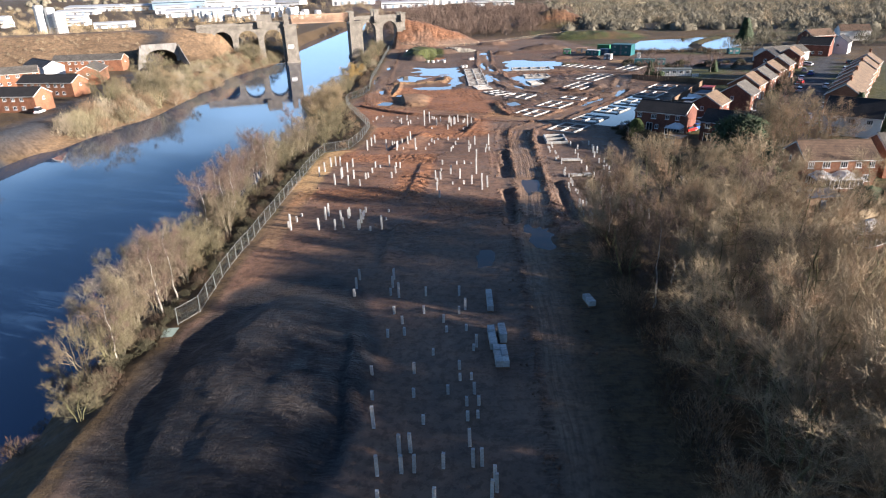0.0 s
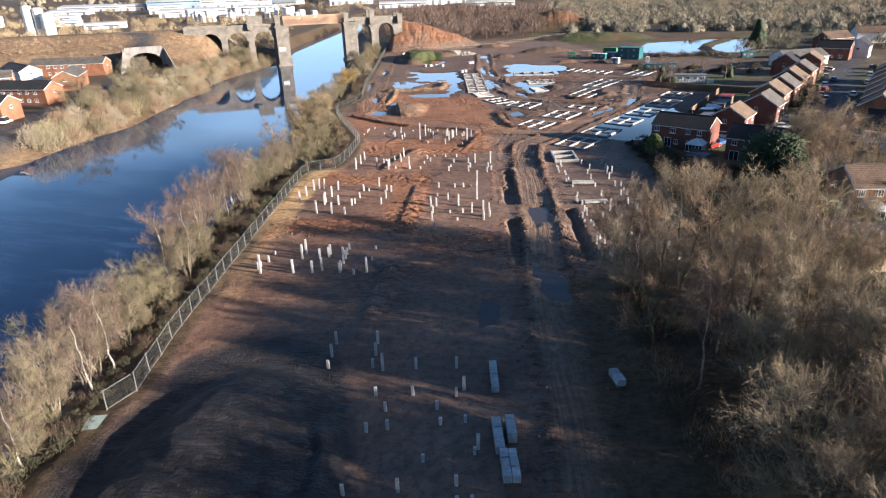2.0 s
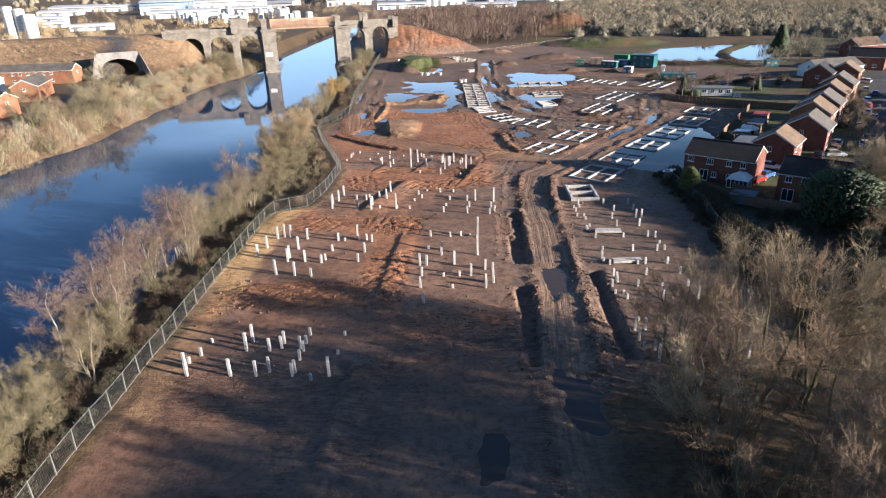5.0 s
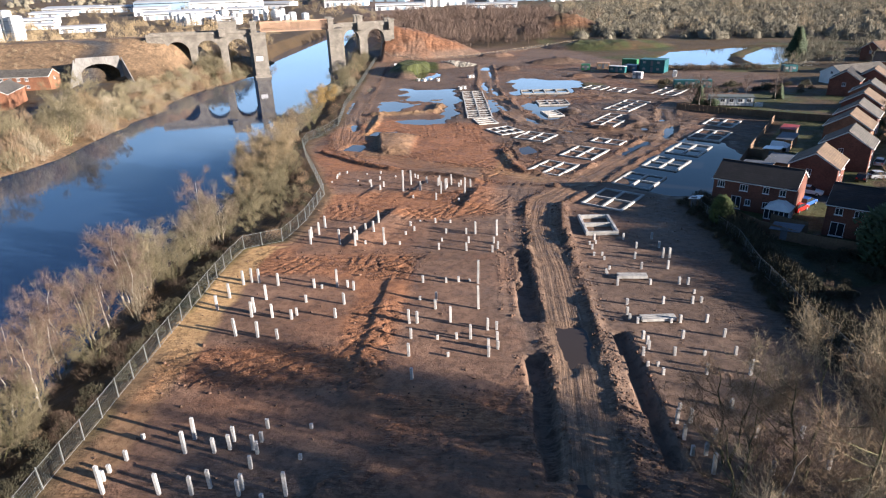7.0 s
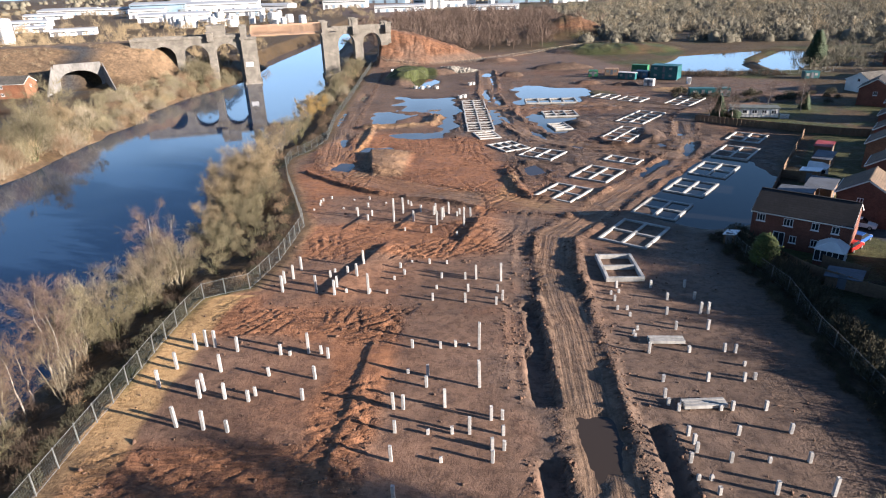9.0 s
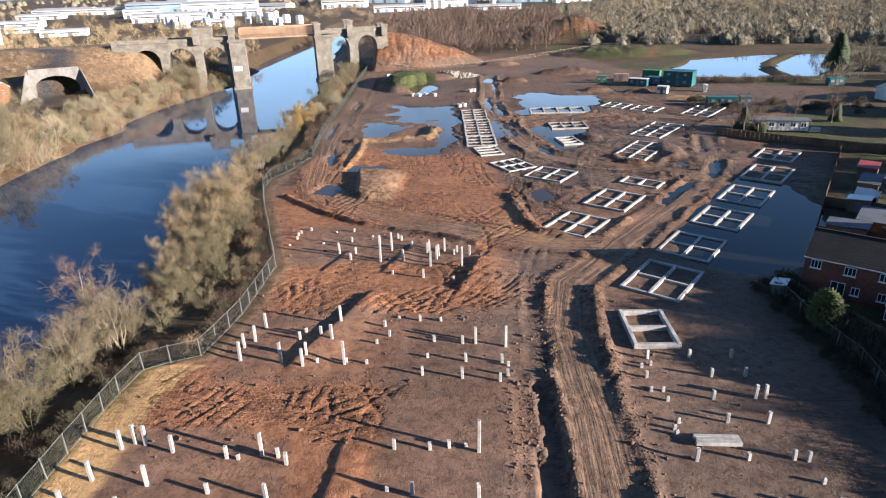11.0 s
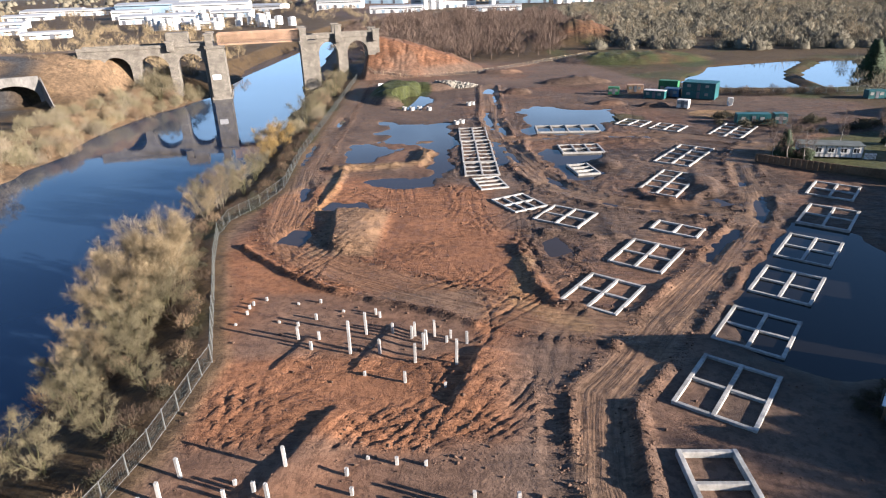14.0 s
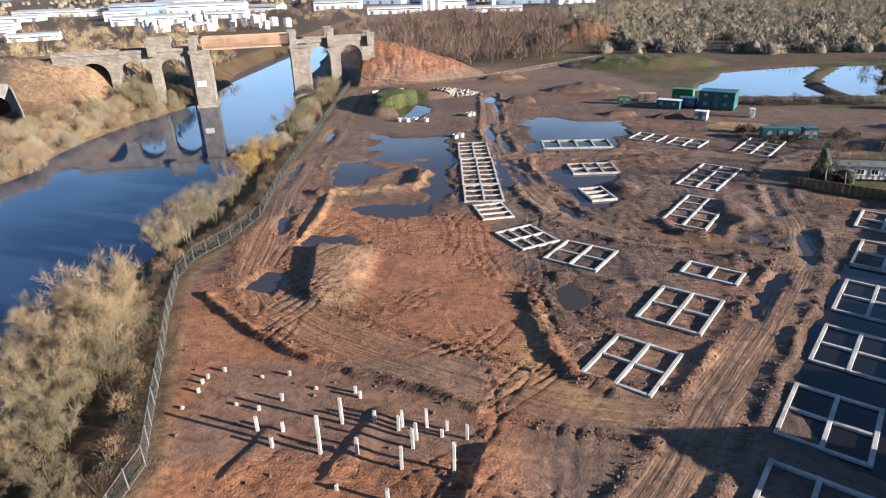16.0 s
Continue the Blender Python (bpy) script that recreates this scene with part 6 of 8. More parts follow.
# ---- evergreens and garden trees ----
def leafy_meshes(seed, height, radius, cone, mat):
    """A dense evergreen: short trunk, and a crown of many small leaf sprays."""
    rng = np.random.default_rng(seed)
    n = 2600
    t = rng.uniform(0.02, 1, n)
    girth = radius * (1 - t) ** 0.8 if cone else radius * np.sqrt(np.clip(1 - (2 * t - 0.9) ** 2 / 1.25, 0.05, 1))
    a = rng.uniform(0, 2 * math.pi, n)
    lobes = 1 + 0.22 * np.sin(3 * a + 5 * t) + 0.12 * rng.normal(size=n)
    r = girth * lobes * rng.uniform(0.7, 1.0, n)
    base = np.stack([r * np.cos(a), r * np.sin(a), 0.15 + t * height * 0.95], 1)
    out = np.stack([np.cos(a), np.sin(a), rng.uniform(0.0, 0.9, n)], 1)
    tip = base + (out + 0.5 * rng.normal(size=(n, 3))) * 0.1 * (height ** 0.5) * 1.3
    verts, faces = cone_arrays(base, tip, np.full(n, 0.075 * height ** 0.4))
    bm = bmesh.new()
    bm_tube(bm, [(0, 0, -0.2), (0, 0, height * 0.5), (0, 0, height * 0.85)], [0.16, 0.1, 0.03], 6)
    return mesh_of("trunk", bm, M_BARK), raw_mesh("crown", verts, faces, mat)


CONIFER = tree_kind("conifer", "dense dark green conifer in a garden", "tree", [leafy_meshes(90, 5.0, 1.5, True, M_LEAF)], "evergreens")
HOLLY = tree_kind("evergreen_bush", "rounded dark evergreen bush by the gardens", "bush", [leafy_meshes(91, 3.2, 1.9, False, M_LEAF)], "evergreens")
YELLOW = tree_kind("conifer", "yellow-green column conifer beside a brick house", "tree", [leafy_meshes(92, 4.6, 1.35, False, material("yellow_green_leaves", (0.09, 0.12, 0.025), 0.7, spread=0.5, grain=1.5))], "evergreens")
plant(YELLOW[0], 37.6, 150.6, 1.0, 0)
for x, y, s in ((55.2, 134.4, 2.5), (57.8, 138.4, 2.1), (60.6, 136.5, 1.6), (57.0, 128.5, 1.0), (59.5, 125.5, 1.1), (54.5, 126.0, 0.8), (56.0, 139.5, 1.1), (56.5, 104.5, 0.9), (61.5, 99.5, 1.2), (64.0, 98.8, 1.1), (53.0, 110.0, 1.1), (51.5, 113.5, 1.2), (49.5, 117.5, 1.0), (66.8, 240.6, 0.8), (64.0, 241.8, 0.8), (62.0, 182.0, 0.8)):
    plant(HOLLY[0], x, y, s, x * 40)
plant(CONIFER[0], 64.4, 244.6, 1.1, 0), plant(CONIFER[0], 134.6, 340.3, 2.6, 0), plant(CONIFER[0], 91, 146, 1.2, 0), plant(CONIFER[0], 90.0, 252.0, 0.9, 20), plant(CONIFER[0], 96, 166, 1.3, 0)
for x, y, s in ((66.5, 140.5, 1.05), (69.5, 144.0, 1.05), (62.5, 139.2, 0.95), (58.8, 138.4, 0.9), (60.8, 141.0, 0.8), (63.5, 135.5, 0.85), (64.5, 128.5, 1.1), (71.0, 134.0, 1.05), (60, 126, 0.8), (74, 160, 0.6), (92, 196, 0.6), (100, 215, 0.6), (83, 178, 0.55), (66, 107, 0.7), (78, 108, 0.8), (55, 121, 0.7)):
    plant(WOOD[int(x) % 4], x, y, s, x * 30)
for x, y, s in ((66.3, 141.5, 1.0), (68.2, 143.4, 0.95), (64.8, 144.0, 0.8), (63.0, 240.0, 0.85), (65.4, 238.4, 0.7), (61.6, 243.0, 0.6), (88, 250, 0.7), (82, 256, 0.6), (95, 262, 0.7)):
    plant(BIRCH[int(x) % 3], x, y, s, x * 30)
for k in range(20):
    y = rng.uniform(102, 142)
    plant(rng.choice(SCRUB), rng.uniform(38.2, 52), y, rng.uniform(0.35, 0.75), rng.uniform(0, 360))


woods("town_trees", 420, in_area([(-760, 640), (-190, 640), (-120, 800), (-200, 1150), (-760, 1150)], 0.6, 1.2), 8.5, M_TWIG_STRAW, "leafless trees between the works buildings", 70, 0.12, 8)
woods("distant_trees", 700, in_area([(-900, 1150), (700, 1000), (900, 1500), (-900, 1600)], 0.8, 1.6), 11.0, M_DOME, "hazy leafless trees towards the horizon", 60, 0.3, 9, 0.2, True)

for k in range(40):
    plant(rng.choice(SCRUB), 58 + 1.4 * k + rng.uniform(-1, 1), 318 + rng.uniform(-4, 5) - 0.05 * k, rng.uniform(0.5, 1.1), rng.uniform(0, 360))
for k in range(30):
    plant(rng.choice(HEDGE), 62 + 1.6 * k, 262 + rng.uniform(-3, 22), rng.uniform(0.6, 1.2), rng.uniform(0, 360))

for k in range(75):
    y = 143 + 2.0 * k + rng.uniform(-0.6, 0.6)
    kind = HEDGE if k % 3 == 0 else SCRUB
    plant(rng.choice(kind), across(FENCE, y) - rng.uniform(1.6, 4.2), y, rng.uniform(0.45, 0.8), rng.uniform(0, 360))
woods("alder_wood", 330, in_area([(66, 470), (110, 450), (230, 420), (330, 480), (430, 760), (250, 880), (90, 780)], 0.7, 1.2), 11.0, M_TWIG_BROWN, "taller leafless trees standing among the willow thickets", 120, 0.08, 12)

# ---- the railway bridge, its bank and the road portal ----
def arch(x0, x1, spring, crown, n=10):
    """Points of an arch's underside from x1 to x0."""
    return [((x0 + x1) / 2 + (x1 - x0) / 2 * math.cos(math.pi * k / n), spring + (crown - spring) * math.sin(math.pi * k / n)) for k in range(n + 1)]


def build_bridge():
    ob = thing("railway_bridge", pose(-89.1, 368.9, 0, 0, 0, 18), "old stone railway bridge with a rusty lattice girder over the river", "bridge")
    X = 90

    def wall(name, outline, y0, y1, mat, label=""):
        bm = bmesh.new()
        bm_profile(bm, [(x + X, z) for x, z in outline], y0, y1)
        return part(name, bm, mat, ob, label)

    left = [(-151, -2), (-151, 15.2), (-106, 15.2), (-106, -6), (-107.4, -6)] + arch(-117.2, -107.4, 8.2, 12.8) + [(-117.2, -4), (-120.2, -4)] + arch(-130.6, -120.2, 8.2, 12.8) + [(-130.6, -2), (-133.6, -2)] + arch(-143.6, -133.6, 8.2, 12.8) + [(-143.6, -2)]
    wall("viaduct_wall", left, -4.6, 4.6, M_STONE, "weathered grey-brown stone arches")
    right = [(-64.5, -6), (-64.5, 15.6), (-39, 15.6), (-39, 0), (-43.8, 0)] + arch(-52.2, -43.8, 9.6, 14.2)[0:] + [(-52.2, -2), (-56.0, -2)] + arch(-63.6, -56.0, 9.6, 14.2) + [(-63.6, -6)]
    wall("viaduct_wall", right, -4.6, 4.6, M_STONE, "weathered grey-brown stone arches")
    for x0, x1, name in ((-106, -99.6, "pier"), (-70.6, -64.5, "pier")):
        bm = bmesh.new()
        bm_box(bm, x0 + X, x1 + X - 0.01, -6.2, 6.2, -7, 14.2)
        bm_box(bm, x0 + X - 0.5, x1 + X + 0.4, -6.7, 6.7, 14.2, 15.2)
        bm_box(bm, x0 + X - 0.5, x1 + X + 0.5, -6.8, 6.8, -7, -3.9)
        part(name, bm, M_STONE, ob, "tall dark stone pier standing in the water")
    part("sign_board", box(-105.2 + X, -102.0 + X, -6.35, -6.22, 2.7, 4.6), M_UPVC, ob, "plain white notice board")
    for x0, x1, y0, y1, z0, z1 in ((-151, -105, -4.9, -4.2, 15.2, 16.4), (-151, -105, 4.2, 4.9, 15.2, 16.4), (-68, -39, -4.9, -4.2, 15.6, 17.2), (-68, -39, 4.2, 4.9, 15.6, 17.2)):
        part("parapet", box(x0 + X, x1 + X, y0, y1, z0, z1, 0.05), M_STONE, ob)
    for x, top in ((-118.6, 17.6), (-104.6, 19.6), (-69.3, 20.0), (-55.5, 20.6), (-40.5, 18.4)):
        for y in (-5.4, 5.4):
            bm = box(x + X - 1.3, x + X + 1.3, y - 1.1, y + 1.1, 14, top, 0.06)
            bm_box(bm, x + X - 1.6, x + X + 1.6, y - 1.4, y + 1.4, top - 0.5, top + 0.1)
            part("pilaster", bm, M_STONE, ob)
    part("hut", box(-119.8 + X, -112 + X, -3.8, 2.6, 15.2, 20.4), M_STONE, ob, "flat-roofed grey hut on the deck")
    # lattice girders
    for y in (-4.0, 4.0):
        girder = part("girder", bmesh_of_chords(-101.4 + X, -70 + X, y), M_RUST, ob, "rusty brown iron lattice girder")
        bm = bmesh.new()
        n, x0, x1, z0, z1 = 34, -101.4 + X, -70 + X, 15.4, 18.9
        step = (x1 - x0) / n
        for k in range(-3, n):
            for a, b in ((z0, z1), (z1, z0)):
                p, q = x0 + k * step, x0 + (k + 3) * step
                lo, hi = max(p, x0), min(q, x1)
                za, zb = a + (b - a) * (lo - p) / (q - p), a + (b - a) * (hi - p) / (q - p)
                bm_bar(bm, (lo, y + (0.06 if a < b else -0.06), za), (hi, y + (0.06 if a < b else -0.06), zb), 0.09, 0.2)
        part("lattice", bm, M_RUST, girder)
    part("deck", box(-101.4 + X, -70 + X, -3.8, 3.8, 15.1, 15.5), M_STONE, ob)
    return ob


def bmesh_of_chords(x0, x1, y):
    bm = bmesh.new()
    for z in (15.2, 19.1):
        bm_box(bm, x0, x1, y - 0.35, y + 0.35, z - 0.2, z + 0.2)
    for k in range(0, 13):
        x = x0 + (x1 - x0) * k / 12
        bm_box(bm, x - 0.1, x + 0.1, y - 0.15, y + 0.15, 15.2, 19.1)
    return bm


build_bridge()


M_GREY_WALL = material("grey_concrete_wall", (0.27, 0.25, 0.21), 0.85, spread=0.3, grain=1.5)


M_PORTAL = material("weathered_portal_concrete", (0.235, 0.225, 0.21), 0.85, spread=0.35, grain=1.2, bump=0.02)


def build_portal():
    ob = thing("road_tunnel_portal", pose(-155, 320.5, -1.4, 0, 0, 30) @ Matrix.Diagonal((0.7, 0.8, 1.28, 1)), "weathered grey concrete road tunnel portal in the railway bank", "tunnel")
    bm = bmesh.new()
    outline = [(-12.5, 0), (-12.5, 6.4), (-11.5, 9.0), (11.5, 9.0), (12.5, 6.4), (12.5, 0), (10.3, 0)] + arch(-10.3, 10.3, 3.6, 6.9) + [(-10.3, 0)]
    bm_profile(bm, outline, -0.6, 0.6)
    part("portal_wall", bm, M_PORTAL, ob)
    bm = bmesh.new()
    bm_profile(bm, [(-10.5, 0), (-10.5, 3.6)] + arch(-10.5, 10.5, 3.6, 7.1)[::-1][1:-1] + [(10.5, 3.6), (10.5, 0), (10.9, 0), (10.9, 7.5), (-10.9, 7.5), (-10.9, 0)], 0.6, 10)
    part("tunnel_lining", bm, M_STONE, ob)
    for side in (-1, 1):
        bm = bmesh.new()
        a, b = [(12.2 * side, -0.6), (16.5 * side, -15.0), (17.0 * side, -15.0), (12.7 * side, -0.6)], 0
        low, high = [bm.verts.new((x, y, -0.5)) for x, y in a], [bm.verts.new((x, y, z)) for (x, y), z in zip(a, (8.6, 1.2, 1.2, 8.6))]
        for k in range(4):
            bm.faces.new((low[k], low[(k + 1) % 4], high[(k + 1) % 4], high[k]))
        bm.faces.new(high), bm.faces.new(low[::-1])
        part("wing_wall", bm, M_PORTAL, ob)
    bm = bmesh.new()
    for x in (-5.2, 5.6):
        bm_box(bm, x - 0.05, x + 0.05, -34, 10, 0.55, 0.85)
    part("crash_barrier", bm, M_STEEL, ob)


build_portal()

# ---- houses ----
M_DOOR = material("painted_door", (0.12, 0.13, 0.15), 0.5, spread=0.15, grain=2)
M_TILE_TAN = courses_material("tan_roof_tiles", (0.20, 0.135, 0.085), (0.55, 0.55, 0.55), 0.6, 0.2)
M_FASCIA = material("pale_fascia", (0.66, 0.65, 0.62), 0.6, spread=0.1, grain=2)


def window_parts(parent, x, y, z, w, h, turn, bars=1):
    """A casement: frame with mullions, pane and sill, on a wall whose outside is local -y."""
    bm, t = bmesh.new(), 0.07
    us = [0, t] + [w * (k + 1) / (bars + 1) + e * t / 2 for k in range(bars) for e in (-1, 1)] + [w - t, w]
    grid = [[bm.verts.new((u, -0.06, v)) for u in us] for v in (0, t, h - t, h)]
    for i in range(3):
        for j in range(len(us) - 1):
            if i != 1 or j % 2 == 0:
                bm.faces.new((grid[i][j], grid[i][j + 1], grid[i + 1][j + 1], grid[i + 1][j]))
    back = bmesh.ops.extrude_face_region(bm, geom=bm.faces[:])
    for v in back["geom"]:
        if isinstance(v, bmesh.types.BMVert):
            v.co.y = 0.03
    bmesh.ops.recalc_face_normals(bm, faces=bm.faces[:])
    m = pose(x, y, z, 0, 0, turn) @ Matrix.Translation((-w / 2, 0, 0))
    ob = part("window", bm, M_UPVC, parent, "white plastic casement window", m)
    part("pane", box(t, w - t, -0.015, 0.02, t, h - t), M_GLASS, ob)
    part("sill", box(-0.08, w + 0.08, -0.14, 0.0, -0.1, -0.004), M_UPVC, ob)
    return ob


def house(x, y, turn, length, depth, eave, ridge, wall_mat, roof_mat, label, front=(), gable_left=(), gable_right=(), z=None, chimney=False, shaded_roof=None):
    """A gabled house: ridge along local x, front facing local -y. front and gables: rows of (place, height, width, tall, bars)."""
    ob = thing("house", pose(x, y, ground_at(x, y) if z is None else z, 0, 0, turn), label, "house", "estate houses")
    L, D = length / 2, depth / 2
    bm = bmesh.new()
    a = [bm.verts.new(p) for p in ((-L, -D, -0.6), (-L, D, -0.6), (-L, D, eave), (-L, 0, ridge), (-L, -D, eave))]
    b = [bm.verts.new((L, v.co.y, v.co.z)) for v in a]
    bm.faces.new(a), bm.faces.new(b[::-1])
    for k in range(5):
        bm.faces.new((a[k], b[k], b[(k + 1) % 5], a[(k + 1) % 5]))
    part("wall", bm, wall_mat, ob)
    slope = (ridge - eave) / D
    for side in (-1, 1):
        bm, over, thick = bmesh.new(), 0.35, 0.12
        y1, z1 = side * (D + over), eave - over * slope
        vs = []
        for px in (-L - 0.15, L + 0.15):
            vs += [bm.verts.new(q) for q in ((px, side * 0.003, ridge + 0.03), (px, y1, z1 + 0.03), (px, y1, z1 + thick), (px, side * 0.003, ridge + thick + 0.06))]
        for f in ((0, 1, 2, 3), (7, 6, 5, 4), (0, 4, 5, 1), (1, 5, 6, 2), (2, 6, 7, 3), (3, 7, 4, 0)):
            bm.faces.new([vs[k] for k in f])
        # darker tiles on the slope away from the sun paint its shade in
        slope_ob = part("roof", bm, (shaded_roof if shaded_roof and side > 0 else roof_mat), ob)
        part("gutter", box(-L - 0.1, L + 0.1, min(y1, y1 + 0.1 * side), max(y1, y1 + 0.1 * side), z1 - 0.06, z1 + 0.06), M_FASCIA, slope_ob)
    part("ridge_tiles", box(-L - 0.15, L + 0.15, -0.14, 0.14, ridge + 0.1, ridge + 0.24, 0.04), roof_mat, ob)
    for px in (-L - 0.16, L + 0.16):
        bm = bmesh.new()
        for side in (-1, 1):
            bm_bar(bm, (px, side * (D + 0.35), eave - 0.35 * slope - 0.02), (px, 0, ridge - 0.02), 0.05, 0.2)
        part("bargeboard", bm, M_FASCIA, ob)
    for u, h, w, t, bars in front:
        window_parts(ob, u, -D - 0.002, h, w, t, 0, bars)
    for u, h, w, t, bars in gable_left:
        window_parts(ob, -L - 0.002, u, h, w, t, -90, bars)
    for u, h, w, t, bars in gable_right:
        window_parts(ob, L + 0.002, u, h, w, t, 90, bars)
    if chimney:
        bm = box(L - 1.6, L - 0.8, -0.35, 0.35, ridge - 0.5, ridge + 1.0)
        bm_box(bm, L - 1.68, L - 0.72, -0.43, 0.43, ridge + 1.0, ridge + 1.12)
        stack = part("chimney", bm, wall_mat, ob)
        bm = bmesh.new()
        bm_tube(bm, [(L - 1.2, 0, ridge + 1.1), (L - 1.2, 0, ridge + 1.5)], [0.13, 0.1], 8)
        part("chimney_pot", bm, M_BRICK_BROWN, stack)
    return ob


def aerial(parent, x, z):
    bm = bmesh.new()
    bm_tube(bm, [(x, 0.1, z - 0.2), (x, 0.1, z + 1.7)], [0.025, 0.025], 5)
    bm_bar(bm, (x - 0.7, 0.1, z + 1.6), (x + 0.7, 0.1, z + 1.6), 0.03)
    for k in range(6):
        bm_bar(bm, (x - 0.6 + 0.24 * k, -0.2, z + 1.6), (x - 0.6 + 0.24 * k, 0.4, z + 1.6), 0.02)
    part("aerial", bm, M_STEEL, parent)


BACK = [(-4.9, 3.3, 1.1, 1.05, 2), (-1.4, 3.2, 1.2, 1.05, 2), (1.9, 3.3, 0.9, 1.0, 1), (4.3, 3.3, 0.9, 1.0, 1), (-2.3, 0.1, 1.5, 2.05, 1), (-0.5, 0.9, 0.85, 1.0, 1), (2.3, 0.9, 1.2, 1.0, 2)]
h1 = house(46.5, 159.0, -36, 12.2, 8.0, 4.75, 6.7, M_BRICK, M_TILE_DARK, "red-brick semi-detached house with a charcoal tiled roof", BACK)
aerial(h1, 1.0, 6.7)
h2 = house(57.9, 145.4, -36, 12.4, 8.0, 4.75, 6.7, M_BRICK, M_TILE_DARK, "shaded red-brick semi-detached house with a dark tiled roof",
           [(-4.6, 3.3, 1.0, 1.0, 1), (-2.2, 3.3, 1.0, 1.0, 1), (1.6, 3.3, 1.2, 1.05, 2), (-4.4, 0.1, 1.8, 2.05, 1), (-1.6, 0.9, 0.9, 1.0, 1), (2.4, 0.3, 2.2, 2.0, 3)])
row = [(60.0, 168.0), (72.4, 181.6), (80.3, 196.2), (88.4, 208.0), (96.6, 221.0), (106.0, 235.0), (121.0, 260.0)]
# back slopes in brown tiles: their shade is put into the tile colour
for k, (x, y) in enumerate(row):
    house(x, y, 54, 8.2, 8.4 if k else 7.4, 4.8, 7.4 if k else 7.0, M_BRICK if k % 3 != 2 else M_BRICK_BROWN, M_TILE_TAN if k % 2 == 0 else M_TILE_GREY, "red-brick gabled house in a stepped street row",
          [(-2.2, 3.3, 1.2, 1.0, 2), (2.2, 3.3, 1.2, 1.0, 2), (-2.0, 0.8, 1.8, 1.2, 3), (2.2, 0.1, 1.0, 2.05, 0)], [(0.6, 3.2, 0.8, 1.0, 1)], shaded_roof=M_TILE_BROWN)
for k, (x, y) in enumerate([(97.6, 175.5), (103.2, 184.6), (108.8, 193.6), (114.2, 202.2), (119.6, 210.8), (127, 222), (135, 234)]):
    house(x, y, 54, 8.0, 8.2, 4.9, 7.6, M_BRICK_BROWN, M_TILE_TAN, "orange-brick terraced house with a tan tiled roof stepping down the street", [(-2, 3.3, 1.2, 1.0, 2), (2, 3.3, 1.2, 1.0, 2), (2, 0.1, 1.0, 2.05, 0)],
          [(1.0, 3.3, 0.9, 1.0, 1), (-1.5, 0.9, 1.2, 1.1, 2)], chimney=k % 2 == 0)
house(87.5, 152.0, -36, 11.5, 9.5, 4.6, 7.8, M_RENDER, M_TILE_DARK, "white-walled house with a dark tiled roof beside the street", [(-3.5, 3.0, 1.2, 1.0, 2), (0, 3.0, 1.2, 1.0, 2), (3.5, 3.0, 1.2, 1.0, 2), (-3, 0.7, 2.0, 1.3, 3)],
      [(-1.6, 0.6, 2.2, 2.0, 2), (1.8, 3.0, 1.0, 1.0, 1)])
brown = house(64.0, 116.4, 0, 12.6, 8.2, 4.8, 7.1, M_BRICK_BROWN, M_TILE_BROWN, "orange-brick pair of houses with brown tiled roof and white conservatories",
              [(-5.2, 3.3, 1.0, 1.0, 2), (-2.6, 3.3, 1.3, 1.1, 2), (0.4, 3.3, 1.2, 1.1, 2), (2.9, 3.3, 0.9, 0.9, 1), (5.1, 3.3, 1.0, 1.0, 2), (-5.0, 0.8, 1.2, 1.2, 2), (4.6, 0.8, 1.2, 1.2, 2)], [(1.2, 3.2, 0.6, 1.1, 0)])
house(80.5, 120.5, 0, 13, 8.2, 4.8, 7.2, M_BRICK_BROWN, M_TILE_GREY, "orange-brick house with a grey tiled roof and white windows", [(-5, 3.2, 1.2, 1.1, 2), (-2, 3.2, 1.1, 1.1, 2), (2, 3.2, 1.2, 1.1, 2), (-4.5, 0.3, 2.2, 1.9, 3)], [(0, 3.2, 0.7, 1.0, 0)])
house(62.0, 72.0, 8, 13, 9, 4.8, 7.4, M_BRICK, M_TILE_DARK, "brick house with a dark tiled roof beyond the wood", [(-4, 3.3, 1.2, 1.0, 2), (3, 3.3, 1.2, 1.0, 2)], [(0, 3.2, 0.8, 1.0, 1)])
for x, y, t, l, d, w, r in ((127, 281, 20, 20, 9, M_RENDER, M_TILE_GREY), (112, 258, 54, 9, 8, M_BRICK, M_TILE_DARK), (148, 296, -36, 12, 9, M_BRICK, M_TILE_DARK), (166, 333, 20, 14, 9, M_BRICK, M_TILE_BROWN), (193, 352, -10, 14, 9, M_RENDER, M_TILE_BROWN), (160, 300, 54, 9, 8, M_RENDER, M_TILE_DARK)):
    house(x, y, t, l, d, 3.4 if d == 9 and l > 15 else 4.8, 5.6 if l > 15 else 7.4, w, r, "house beyond the estate street" + (" with white walls" if w == M_RENDER else " with brick walls"), [(-3, 1.0, 1.4, 1.1, 2), (3, 1.0, 1.4, 1.1, 2), (0, 1.0, 1.0, 1.1, 1)], [(0, 3.0, 1.0, 1.0, 1)])
